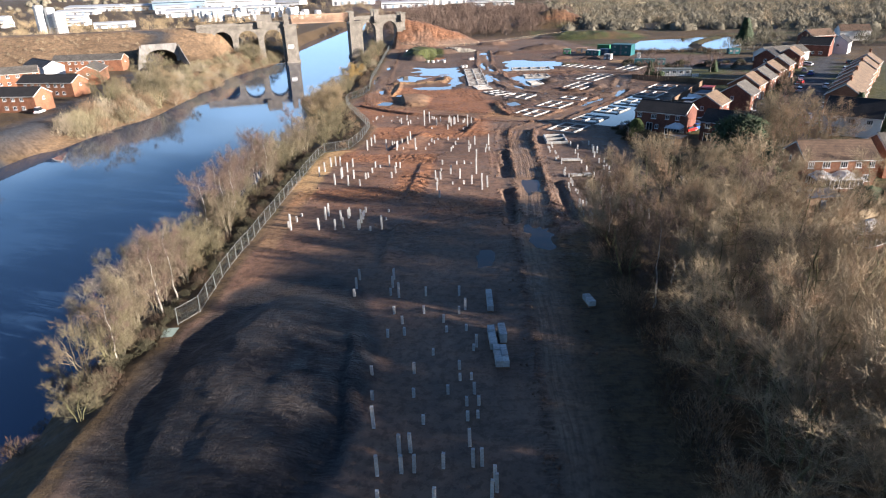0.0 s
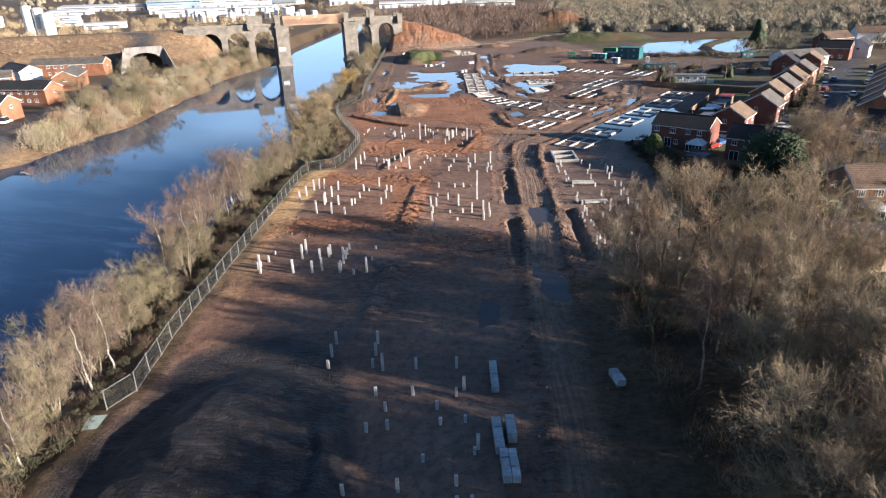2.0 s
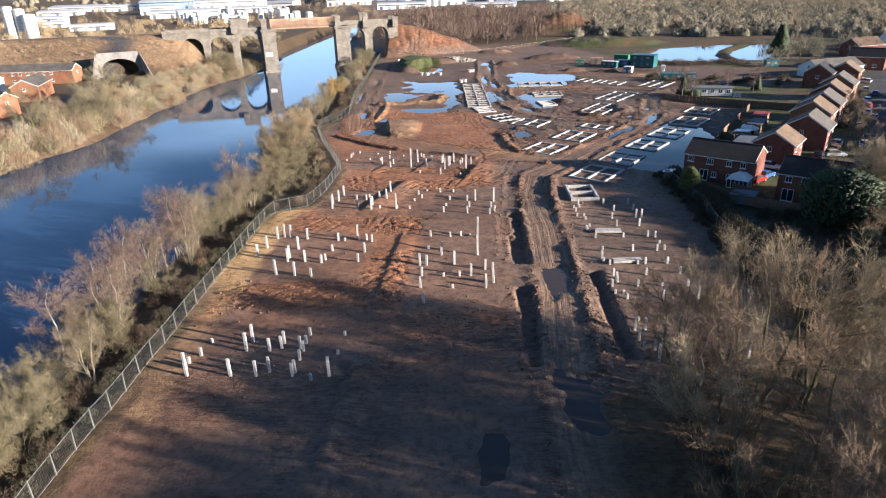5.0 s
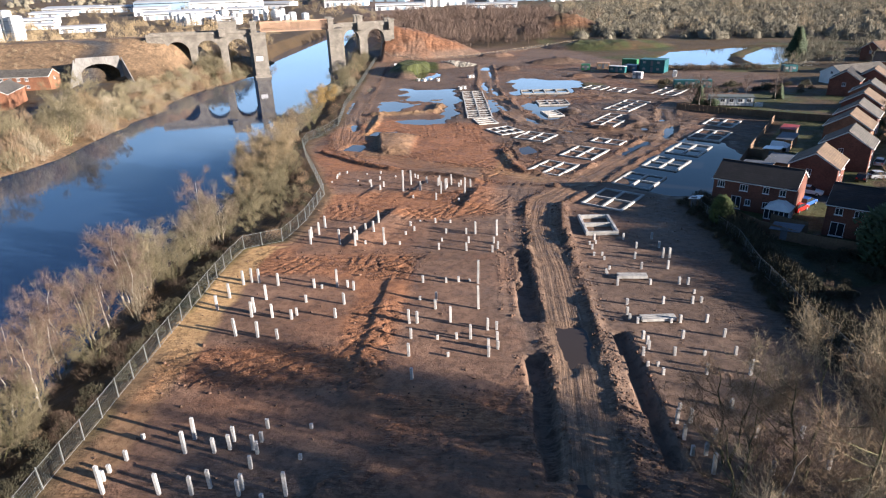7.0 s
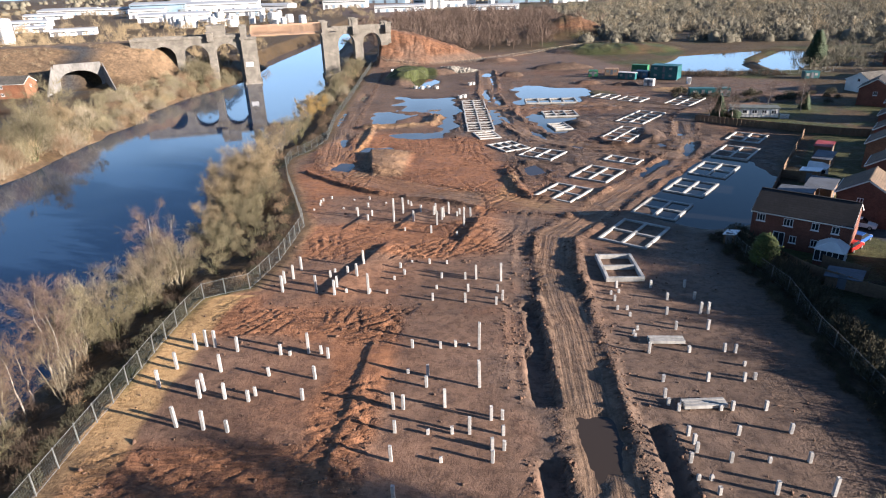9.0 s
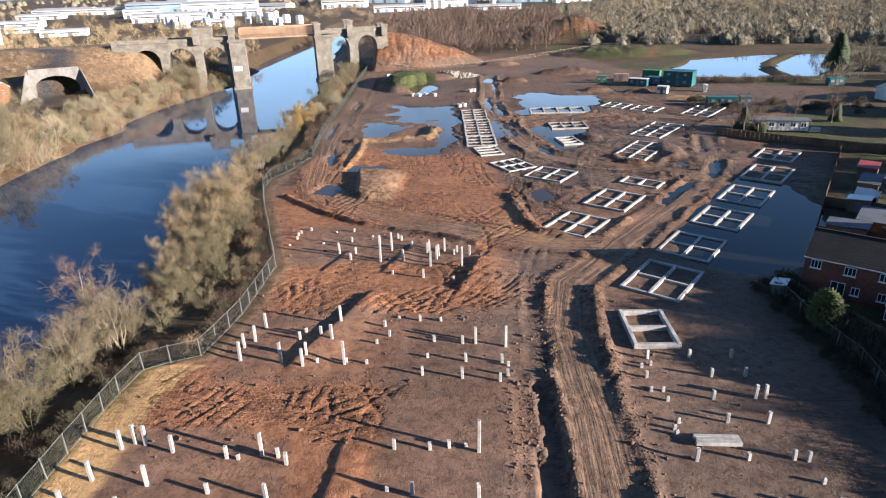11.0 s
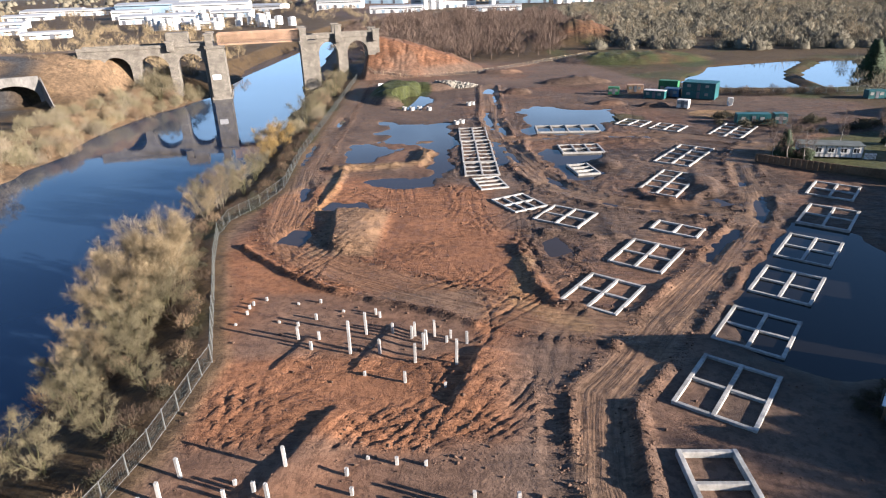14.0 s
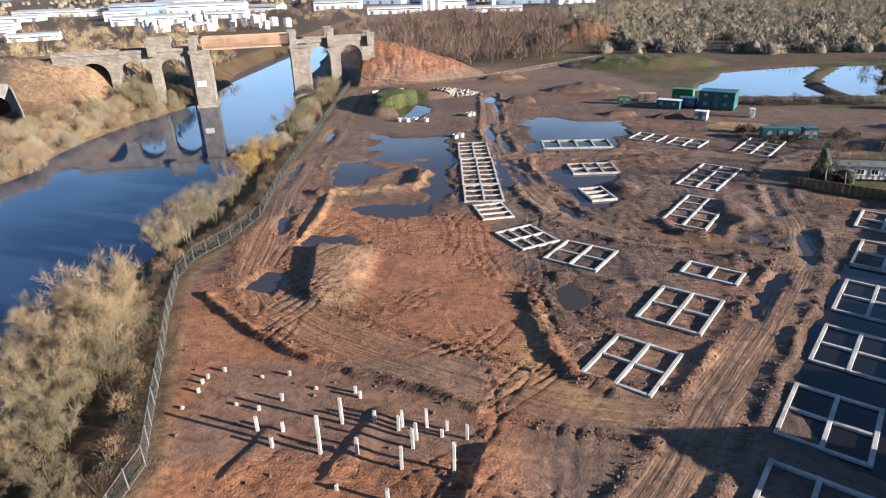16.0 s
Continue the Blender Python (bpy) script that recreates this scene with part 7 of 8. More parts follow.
# terraces across the river
SIX = [(u, h, 1.2, 1.1, 1) for u in (-8, -5, -2, 1.5, 4.5, 7.5) for h in (0.9, 3.6)]
for x, y, t, l, w, r in ((-152, 205, -4, 24, M_BRICK_BROWN, M_TILE_DARK), (-156, 234.5, -8, 23, M_BRICK_BROWN, M_TILE_DARK), (-194, 288, -38, 24, M_RENDER, M_TILE_GREY), (-190, 262, 30, 18, M_BRICK_BROWN, M_TILE_GREY), (-160, 268, -70, 20, M_BRICK_BROWN, M_TILE_GREY),
                         (-205, 240, -5, 26, M_BRICK_BROWN, M_TILE_DARK), (-230, 275, -20, 26, M_RENDER, M_TILE_GREY), (-182, 305, 6, 32, M_BRICK_BROWN, M_TILE_GREY)):
    house(x, y, t, l, 8.5, 5.2, 7.4, w, r, "terrace of riverside houses across the water" + (" in orange brick" if w != M_RENDER else " with white walls"), [q for q in SIX if abs(q[0]) < l / 2 - 1], [(0, 3.6, 1.0, 1.0, 1)], [(0, 3.6, 1.0, 1.0, 1)])


def conservatory(x, y, turn, w=3.6, d=3.2, label="white glazed garden conservatory against a brick house"):
    ob = thing("conservatory", pose(x, y, ground_at(x, y), 0, 0, turn), label, "conservatory", "conservatories")
    part("dwarf_wall", box(-w / 2, w / 2, -d / 2, d / 2, -0.3, 0.6), M_BRICK, ob)
    bm = bmesh.new()
    for z in (0.62, 2.15):
        for a, b in (((-w / 2, -d / 2), (w / 2, -d / 2)), ((-w / 2, -d / 2), (-w / 2, d / 2)), ((w / 2, -d / 2), (w / 2, d / 2)), ((-w / 2, d / 2), (w / 2, d / 2))):
            bm_bar(bm, (*a, z), (*b, z), 0.1)
    for k in range(6):
        u = -w / 2 + w * k / 5
        bm_bar(bm, (u, -d / 2, 0.62), (u, -d / 2, 2.15), 0.08), bm_bar(bm, (u, d / 2, 0.62), (u, d / 2, 2.15), 0.08)
    for k in range(1, 4):
        v = -d / 2 + d * k / 4
        bm_bar(bm, (-w / 2, v, 0.62), (-w / 2, v, 2.15), 0.08), bm_bar(bm, (w / 2, v, 0.62), (w / 2, v, 2.15), 0.08)
    part("glazing_frame", bm, M_UPVC, ob)
    part("glazing", box(-w / 2 + 0.03, w / 2 - 0.03, -d / 2 + 0.03, d / 2 - 0.03, 0.62, 2.13), M_GLASS, ob)
    bm = bmesh.new()
    e = [bm.verts.new(p) for p in ((-w / 2 - 0.15, -d / 2 - 0.15, 2.2), (w / 2 + 0.15, -d / 2 - 0.15, 2.2), (w / 2 + 0.15, d / 2 + 0.1, 2.2), (-w / 2 - 0.15, d / 2 + 0.1, 2.2))]
    f = [bm.verts.new(p) for p in ((-w * 0.12, -d * 0.1, 2.95), (w * 0.12, -d * 0.1, 2.95), (w * 0.12, d / 2 + 0.1, 2.95), (-w * 0.12, d / 2 + 0.1, 2.95))]
    for k in range(4):
        bm.faces.new((e[k], e[(k + 1) % 4], f[(k + 1) % 4], f[k]))
    bm.faces.new(f), bm.faces.new(e[::-1])
    part("roof", bm, M_RENDER, ob, "milky white polycarbonate roof")
    for k in range(4):
        bm = bmesh.new()
        bm_bar(bm, e_pos(w, d, k), f_pos(w, d, k), 0.08)
        part("roof_bar", bm, M_UPVC, ob)
    return ob


def e_pos(w, d, k):
    return ((-w / 2 - 0.15, -d / 2 - 0.15, 2.24), (w / 2 + 0.15, -d / 2 - 0.15, 2.24), (w / 2 + 0.15, d / 2 + 0.1, 2.24), (-w / 2 - 0.15, d / 2 + 0.1, 2.24))[k]


def f_pos(w, d, k):
    return ((-w * 0.12, -d * 0.1, 2.99), (w * 0.12, -d * 0.1, 2.99), (w * 0.12, d / 2 + 0.1, 2.99), (-w * 0.12, d / 2 + 0.1, 2.99))[k]


conservatory(46.6, 151.4, -36, 3.4, 3.0)
conservatory(60.4, 110.4, 0), conservatory(64.4, 110.4, 0)
conservatory(54.0, 86.0, -60, 4.6, 5.0), conservatory(63, 189, 54, 3.2, 3.0)


def shed(x, y, turn, w, d, h, mat, label):
    ob = thing("garden_shed", pose(x, y, ground_at(x, y), 0, 0, turn), label, "shed", "garden sheds")
    part("body", box(-w / 2, w / 2, -d / 2, d / 2, -0.2, h), M_SHED, ob)
    bm = bmesh.new()
    bm_profile(bm, [(-w / 2 - 0.2, h - 0.03), (w / 2 + 0.2, h + 0.25), (w / 2 + 0.2, h + 0.35), (-w / 2 - 0.2, h + 0.07)], -d / 2 - 0.2, d / 2 + 0.2)
    part("roof", bm, mat, ob)
    part("door", box(-0.45, 0.45, -d / 2 - 0.04, -d / 2 - 0.002, 0, 1.9), M_DOOR, ob)


M_SHED = material("brown_timber_boards", (0.20, 0.125, 0.075), 0.85, spread=0.35, grain=3)
M_FELT = material("grey_blue_roof_felt", (0.113, 0.126, 0.149), 0.8, spread=0.25, grain=3)
M_PALE_BOARD = material("pale_new_timber", (0.50, 0.38, 0.24), 0.85, spread=0.3, grain=3)
shed(45.0, 144.9, -36, 3.6, 3.2, 1.3, M_FELT, "low brown timber shed with a grey-blue roof"), shed(36.4, 158.6, -36, 1.4, 1.8, 1.5, M_UPVC, "small shed with a white lid beside the hedge")
shed(53.0, 175.5, -36, 5.0, 3.4, 2.2, M_FELT, "brown timber shed with a blue-grey felt roof"), shed(58.5, 178.5, 54, 6.0, 4.0, 2.3, M_FELT, "long garden outbuilding with a blue-grey roof")
shed(60.5, 186.5, -36, 3.0, 2.4, 2.2, M_UPVC, "pale garden shed behind the row of houses"), shed(55.0, 101.5, 0, 5.2, 4.4, 2.3, M_FELT, "dark garden shed with a felt roof"), shed(48.0, 74.0, -40, 9, 4, 2.3, M_FELT, "long outbuilding with blue-grey roof")
shed(72, 205, 54, 4, 3, 2.2, material("red_sheet_roof", (0.38, 0.06, 0.06), 0.6), "shed with a red sheet roof"), shed(68, 197, 54, 6, 3, 2.0, M_FELT, "grey-roofed lean-to behind the gardens")


def board_fence(points, height, mat, label):
    ob = thing("garden_fence", pose(points[0][0], points[0][1], 0), label, "fence", "garden fences")
    origin = Vector((points[0][0], points[0][1], 0))
    for (ax, ay), (bx, by) in zip(points, points[1:]):
        n = max(1, round(math.hypot(bx - ax, by - ay) / 1.83))
        for k in range(n):
            p, q = Vector((ax + (bx - ax) * k / n, ay + (by - ay) * k / n, 0)), Vector((ax + (bx - ax) * (k + 1) / n, ay + (by - ay) * (k + 1) / n, 0))
            p.z, q.z = ground_at(p.x, p.y), ground_at(q.x, q.y)
            way = (q - p)
            turn = math.degrees(math.atan2(way.y, way.x))
            m = Matrix.Translation(p - origin) @ pose(0, 0, 0, 0, 0, turn)
            part("panel", box(0.06, way.length - 0.06, -0.025, 0.025, 0, height), mat, ob, m=m)
            part("post", box(-0.055, 0.055, -0.055, 0.055, -0.3, height + 0.1), mat, ob, m=m)


board_fence([(37.6, 160.5), (40.0, 152.5), (41.8, 147.5), (46.0, 142.0), (52.5, 137.4)], 1.7, M_SHED, "brown timber panel fence round the gardens")
board_fence([(45.2, 150.5), (48.8, 146.2)], 1.6, M_SHED, "timber fence between two back gardens")
board_fence([(49.0, 91.7), (54.6, 93.4), (63.4, 97.7), (74, 101)], 1.6, M_PALE_BOARD, "pale timber fence behind the gardens")
board_fence([(44, 168), (50, 178), (57, 190), (66, 205), (76, 222)], 1.7, M_SHED, "weathered timber fence at the backs of the gardens")
board_fence([(50, 178), (57, 173)], 1.6, M_SHED, "timber fence between back gardens"), board_fence([(57, 190), (64, 185)], 1.6, M_SHED, "timber fence between back gardens")

# ---- vehicles ----
M_TYRE = material("black_rubber", (0.02, 0.02, 0.02), 0.8, spread=0.2, grain=5)
M_RIM = material("alloy_rim", (0.5, 0.5, 0.5), 0.35, 0.8, spread=0.1, grain=5)
PAINTS = {name: material(name + "_car_paint", rgb, 0.25, 0.0, spread=0.05, grain=1, stain=0.1, spec=0.6) for name, rgb in
          {"white": (0.75, 0.75, 0.75), "red": (0.5, 0.02, 0.015), "blue": (0.03, 0.10, 0.32), "silver": (0.42, 0.43, 0.45), "black": (0.02, 0.02, 0.022), "grey": (0.12, 0.125, 0.13)}.items()}


def car(x, y, turn, paint, place="parked beside the houses", van=False):
    ob = thing("van" if van else "car", pose(x, y, max(ground_at(x, y), -2), 0, 0, turn), f"{paint} {'van' if van else 'hatchback car'} {place}", "van" if van else "car", "parked cars")
    h = 0.55 if van else 0.0
    bm = bmesh.new()
    bm_profile(bm, [(-2.05, 0.28), (-2.1, 0.75), (-1.95, 0.95), (0.75, 0.95), (1.85, 0.78), (2.08, 0.55), (2.05, 0.28)], -0.86, 0.86)
    bmesh.ops.bevel(bm, geom=bm.edges[:], offset=0.07, segments=2, affect="EDGES")
    part("body", bm, PAINTS[paint], ob)
    bm = bmesh.new()
    rows = [((-1.9, 0.95), (-1.45, 1.42 + h), (0.1, 1.45 + h), (0.85, 0.95))]
    for side in (1,):
        a = [bm.verts.new((px, -0.80 if pz < 1 else -0.64, pz)) for px, pz in rows[0]]
        b = [bm.verts.new((px, 0.80 if pz < 1 else 0.64, pz)) for px, pz in rows[0]]
        bm.faces.new(a), bm.faces.new(b[::-1])
        for k in range(4):
            bm.faces.new((a[k], b[k], b[(k + 1) % 4], a[(k + 1) % 4]))
    part("glasshouse", bm, M_GLASS, ob)
    part("roof", box(-1.45, 0.1, -0.64, 0.64, 1.425 + h, 1.47 + h, 0.02), PAINTS[paint], ob)
    for px in (-1.25, 1.28):
        for py in (-0.8, 0.8):
            bm = bmesh.new()
            bm_tube(bm, [(px, py - 0.1, 0.31), (px, py + 0.1, 0.31)], [0.31, 0.31], 14)
            wheel = part("wheel", bm, M_TYRE, ob)
            bm = bmesh.new()
            s = 0.11 if py > 0 else -0.11
            bm_tube(bm, [(px, py, 0.31), (px, py + s, 0.31)], [0.19, 0.19], 10)
            part("rim", bm, M_RIM, wheel)
    for py in (-0.6, 0.6):
        part("headlight", box(1.9, 2.09, py - 0.17, py + 0.17, 0.58, 0.72), M_UPVC, ob), part("tail_light", box(-2.12, -2.0, py - 0.15, py + 0.15, 0.7, 0.88), PAINTS["red"], ob)
    return ob


for x, y, t, p in ((57.4, 164.0, -36, "white"), (54.4, 158.6, 40, "blue"), (51.6, 155.6, 40, "red"), (70.1, 171.3, 54, "black"), (74, 172.5, 0, "silver"), (78.7, 181.0, 54, "silver"), (80.5, 158.0, 30, "silver"), (84.9, 167.4, 54, "blue"),
                   (84.6, 158.6, -36, "white"), (96, 181.3, 54, "white"), (92, 171, 54, "black"), (88, 186, 54, "grey"), (101, 207, 54, "silver"), (112, 213, 54, "white"), (108, 222, 54, "red"), (141.9, 246.1, 54, "silver"), (120, 240, 54, "blue"), (130, 262, 54, "white"), (69.0, 150.2, 70, "white")):
    car(x, y, t, p)
street_rng = random.Random(21)
for k in range(16):
    u = 0.10 + 0.052 * k
    (ax, ay), (bx, by) = (63, 128), (150, 288)
    side = 1 if k % 2 else -1
    off = 5.6 + street_rng.uniform(0, 2.5)
    x, y = ax + (bx - ax) * u + side * off * 0.88, ay + (by - ay) * u - side * off * 0.48
    if all(math.hypot(x - q[0], y - q[1]) > 7 for q in row):
        car(x, y, 61 + street_rng.uniform(-6, 6), street_rng.choice(list(PAINTS)), "parked along the estate street")
for k in range(34):
    u = street_rng.uniform(0.08, 0.95)
    side = street_rng.choice((-1, 1))
    off = street_rng.uniform(8.5, 12)
    x, y = 63 + 87 * u + side * off * 0.88, 128 + 160 * u - side * off * 0.48
    if all(math.hypot(x - q[0], y - q[1]) > 6.5 for q in row):
        if k % 3 == 0:
            plant(WOOD[k % 6], x, y, street_rng.uniform(0.35, 0.6), 40 * k)
        elif k % 3 == 1:
            plant(HOLLY[0], x, y, street_rng.uniform(0.45, 0.8), 40 * k)
        else:
            plant(HEDGE[k % 3], x, y, street_rng.uniform(0.7, 1.0), 40 * k)
car(-139.0, 199.0, 96, "white", "driving on the riverside road", True)

# ---- site cabins and the mobile home ----
M_TEAL = material("teal_steel_sheet", (0.013, 0.115, 0.125), 0.5, 0.1, spread=0.2, grain=2, bump=0.01)
M_BLUE_STEEL = material("blue_steel_sheet", (0.05, 0.14, 0.26), 0.5, 0.1, spread=0.2, grain=2)
M_GREEN_STEEL = material("green_steel_sheet", (0.03, 0.20, 0.08), 0.5, 0.1, spread=0.2, grain=2)


def cabin(x, y, turn, w, d, h, mat, label, floors=1, roof=None):
    ob = thing("site_cabin", pose(x, y, ground_at(x, y), 0, 0, turn), label, "cabin", "site cabins")
    for f in range(floors):
        z = 0.15 + f * h
        part("box", box(-w / 2, w / 2, -d / 2, d / 2, z, z + h - 0.1, 0.03), mat, ob)
        bm = bmesh.new()
        n = int(w / 0.45)
        for k in range(n):
            bm_box(bm, -w / 2 + (k + 0.3) * w / n, -w / 2 + (k + 0.65) * w / n, -d / 2 - 0.035, -d / 2 - 0.002, z + 0.2, z + h - 0.3)
        part("ribs", bm, mat, ob)
        part("roof_edge", box(-w / 2 - 0.06, w / 2 + 0.06, -d / 2 - 0.06, d / 2 + 0.06, z + h - 0.1, z + h, 0.02), roof or M_FASCIA, ob)
        for u in (-w * 0.3, w * 0.25):
            part("shutter", box(u - 0.5, u + 0.5, -d / 2 - 0.075, -d / 2 - 0.037, z + 1.0, z + 1.8), M_STEEL, ob)
        part("door", box(-0.45, 0.45, -d / 2 - 0.08, -d / 2 - 0.037, z + 0.1, z + 2.05), M_DOOR, ob)
    for u in (-w / 2 + 0.3, w / 2 - 0.3):
        for v in (-d / 2 + 0.3, d / 2 - 0.3):
            part("block", box(u - 0.2, u + 0.2, v - 0.2, v + 0.2, -0.3, 0.146), M_CONCRETE, ob)


cabin(69.0, 313.0, -30, 9.6, 6.0, 2.4, M_TEAL, "two-storey stack of teal steel site cabins", 2, M_TEAL)
cabin(55.5, 313.5, -30, 6.4, 3.0, 2.4, M_TEAL, "teal steel site cabin with a pale roof edge"), cabin(61.5, 316.0, -30, 4.5, 3.0, 2.5, M_BLUE_STEEL, "dark blue steel site cabin")
cabin(62.5, 324.0, -30, 6.0, 2.6, 3.6, M_GREEN_STEEL, "green steel container behind the cabins", roof=M_GREEN_STEEL), cabin(44.5, 322.0, -10, 3.4, 2.4, 2.3, M_GREEN_STEEL, "bright green steel skip container", roof=M_GREEN_STEEL)
cabin(59.4, 297.5, -30, 3.2, 2.4, 2.2, M_RENDER, "small white site hut"), cabin(70.0, 275.5, -8, 8.0, 2.6, 2.5, M_TEAL, "low teal steel site cabin", roof=M_TEAL), cabin(76.5, 275.0, -8, 3.0, 2.6, 2.5, M_TEAL, "small teal steel container", roof=M_TEAL)
cabin(73.2, 299.5, 0, 1.2, 1.2, 2.2, M_UPVC, "white portable toilet box"), cabin(52, 325, -10, 5, 2.4, 2.4, M_RUST, "rusty red steel container", roof=M_RUST), cabin(117, 306, 0, 5.0, 2.6, 2.4, M_TEAL, "teal steel container beside the pond", roof=M_TEAL)


def mobile_home():
    ob = thing("mobile_home", pose(72.8, 243.6, ground_at(72.8, 243.6) + 0.3, 0, 0, -12), "white mobile home with black trim and a grey-green roof", "mobile home")
    part("body", box(-5.8, 5.8, -1.9, 1.9, 0.1, 2.5), M_RENDER, ob)
    bm = bmesh.new()
    bm_profile(bm, [(-6.1, 2.45), (6.1, 2.45), (6.1, 2.6), (-6.1, 2.6)], -2.2, 2.2)
    for v in bm.verts:
        if v.co.z > 2.55:
            v.co.z += 0.5 * (1 - abs(v.co.y) / 2.2)
    part("roof", bm, material("grey_green_felt", (0.13, 0.15, 0.14), 0.85, spread=0.25), ob)
    for k in range(5):
        window_parts(ob, -4.6 + 2.3 * k, -1.902, 1.0, 1.2, 1.0, 0, 1)
    bm = bmesh.new()
    for k in range(13):
        u = -5.78 + 11.56 * k / 12
        bm_box(bm, u - 0.05, u + 0.05, -1.93, -1.903, 0.1, 2.5)
    part("timber_trim", bm, M_DOOR, ob)
    for k in range(10):
        part("picket", box(6.2 + 0.22 * k, 6.32 + 0.22 * k, -1.9, -1.85, -0.2, 1.1), M_UPVC, ob)
    part("picket_rail", box(6.2, 8.4, -1.846, -1.8, 0.8, 0.92), M_UPVC, ob)


mobile_home()


def sheet_wall():
    ob = thing("sheet_pile_wall", pose(57.0, 240.5, 0), "dark brown sheet-pile retaining wall at the site edge", "wall", kind="structure")
    line = [(57.0, 240.5), (69.0, 231.5), (84, 222), (100, 216)]
    bm = bmesh.new()
    for (ax, ay), (bx, by) in zip(line, line[1:]):
        n = int(math.hypot(bx - ax, by - ay) / 0.5)
        ux, uy = (bx - ax) / (n * 0.5), (by - ay) / (n * 0.5)
        for k in range(n):
            off = 0.12 if k % 2 else -0.12
            p = Vector((ax + (bx - ax) * k / n - 57.0 - uy * off, ay + (by - ay) * k / n - 240.5 + ux * off, 0))
            bm_bar(bm, p + Vector((0, 0, 0.75)), p + Vector((ux * 0.48, uy * 0.48, 0.75)), 0.14, 1.9)
    part("sheet_piles", bm, M_SHED, ob)


sheet_wall()


def lumber(x, y, turn, length, width, h, mat, label, n=4):
    ob = thing("beam_stack", pose(x, y, ground_at(x, y), 0, 0, turn), label, "stack", "stacked beams")
    for k in range(n):
        v = -width / 2 + width * (k + 0.5) / n
        part("beam", box(-length / 2 + 0.1 * (k % 2), length / 2, v - width / n * 0.42, v + width / n * 0.42, 0.12, 0.12 + h, 0.02), mat, ob)
    for u in (-length * 0.35, length * 0.35):
        part("bearer", box(u - 0.08, u + 0.08, -width / 2, width / 2, -0.1, 0.118), M_SHED, ob)


lumber(20.0, 131.6, -1, 3.7, 1.2, 0.35, M_BEAM, "pale concrete beams lying beside the piles", 3), lumber(20.4, 120.7, 4, 3.9, 1.2, 0.35, M_BEAM, "pale concrete beams lying on the plot", 3)


def block_stack(x, y, turn, w, l, h, label):
    ob = thing("block_stack", pose(x, y, ground_at(x, y), 0, 0, turn), label, "stack", "stacked blocks")
    part("pallet", box(-w / 2, w / 2, -l / 2, l / 2, -0.05, 0.14), M_SHED, ob)
    n, m = max(1, round(w / 0.62)), max(1, round(l / 1.2))
    for i in range(n):
        for j in range(m):
            part("block", box(-w / 2 + w * i / n + 0.02, -w / 2 + w * (i + 1) / n - 0.02, -l / 2 + l * j / m + 0.02, -l / 2 + l * (j + 1) / m - 0.02, 0.144, h - 0.06 * ((i + j) % 2), 0.02), M_BLOCK, ob)


M_BLOCK = material("grey_concrete_blocks", (0.42, 0.44, 0.43), 0.85, spread=0.35, grain=4, random_tint=0.15)
block_stack(1.6, 69.3, 2, 0.75, 4.6, 0.8, "long grey stack of concrete blocks on bare earth"), block_stack(1.7, 60.6, 4, 0.8, 4.0, 0.9, "grey stack of concrete blocks on bare earth")
block_stack(2.8, 61.3, 4, 0.8, 2.6, 1.2, "grey stack of concrete blocks with timber"), block_stack(2.5, 57.0, 4, 1.4, 3.2, 0.9, "wide grey stack of concrete blocks"), block_stack(13.4, 69.2, 12, 0.9, 2.2, 0.8, "small grey stack of concrete blocks beside the wood")


def ring_stack(x, y, r, h):
    bm = bmesh.new()
    rings = [[bm.verts.new((q * math.cos(2 * math.pi * k / 16), q * math.sin(2 * math.pi * k / 16), z)) for k in range(16)] for q, z in ((r, -0.1), (r, h), (0.82 * r, h), (0.82 * r, -0.1))]
    for a, b in zip(rings, rings[1:] + rings[:1]):
        for k in range(16):
            bm.faces.new((a[k], a[(k + 1) % 16], b[(k + 1) % 16], b[k]))
    ob = new("manhole_ring", mesh_of("manhole_ring", bm, M_CONCRETE))
    ob.matrix_basis = pose(x, y, ground_at(x, y))
    tagged(ob, "pale concrete manhole ring standing on the earth", "manhole ring", "manhole rings")


for x, y in ((-21.4, 303.0), (-19.2, 302.6), (-17.0, 303.4), (-14.0, 302.4), (-2.2, 308.5), (-1.0, 309.5), (-5.2, 281.6), (-3.8, 283.0)):
    ring_stack(x, y, 0.75, 1.0)
run_fence([(-48, 375.5), (-40, 369), (-20, 371), (0, 377), (30, 408), (58, 436)], 3.2, 1.3, "pale post-and-rail fence below the earth mound", M_PALE_BOARD)
run_fence([(72, 321), (90, 318), (112, 317), (135, 320)], 3.2, 1.7, "grey mesh fence along the pond", M_STEEL)
for k in range(12):
    ob = new("barrier_block", mesh_of("barrier_block", box(-0.45, 0.45, -0.3, 0.3, -0.1, 0.8, 0.06), M_UPVC)) if k == 0 else new("barrier_block", bpy.data.objects["barrier_block"].data)
    ob.matrix_basis = pose(-36.0 + 0.9 * k, 352 + 0.35 * k, ground_at(-36.0 + 0.9 * k, 352 + 0.35 * k), 0, 0, 20)
    tagged(ob, "white traffic barrier block on the bare earth", "barrier", "barrier blocks")

# ---- works beyond the bridge ----
M_WHITE_SHEET = material("white_sheet_cladding", (0.66, 0.66, 0.65), 0.5, spread=0.08, grain=0.2, stain=0.12)
M_GREY_SHEET = material("pale_grey_roof_sheet", (0.42, 0.43, 0.44), 0.5, spread=0.12, grain=0.1, stain=0.25)
M_BLUE_SHEET = material("pale_blue_cladding", (0.30, 0.42, 0.52), 0.5, spread=0.12, grain=0.2)


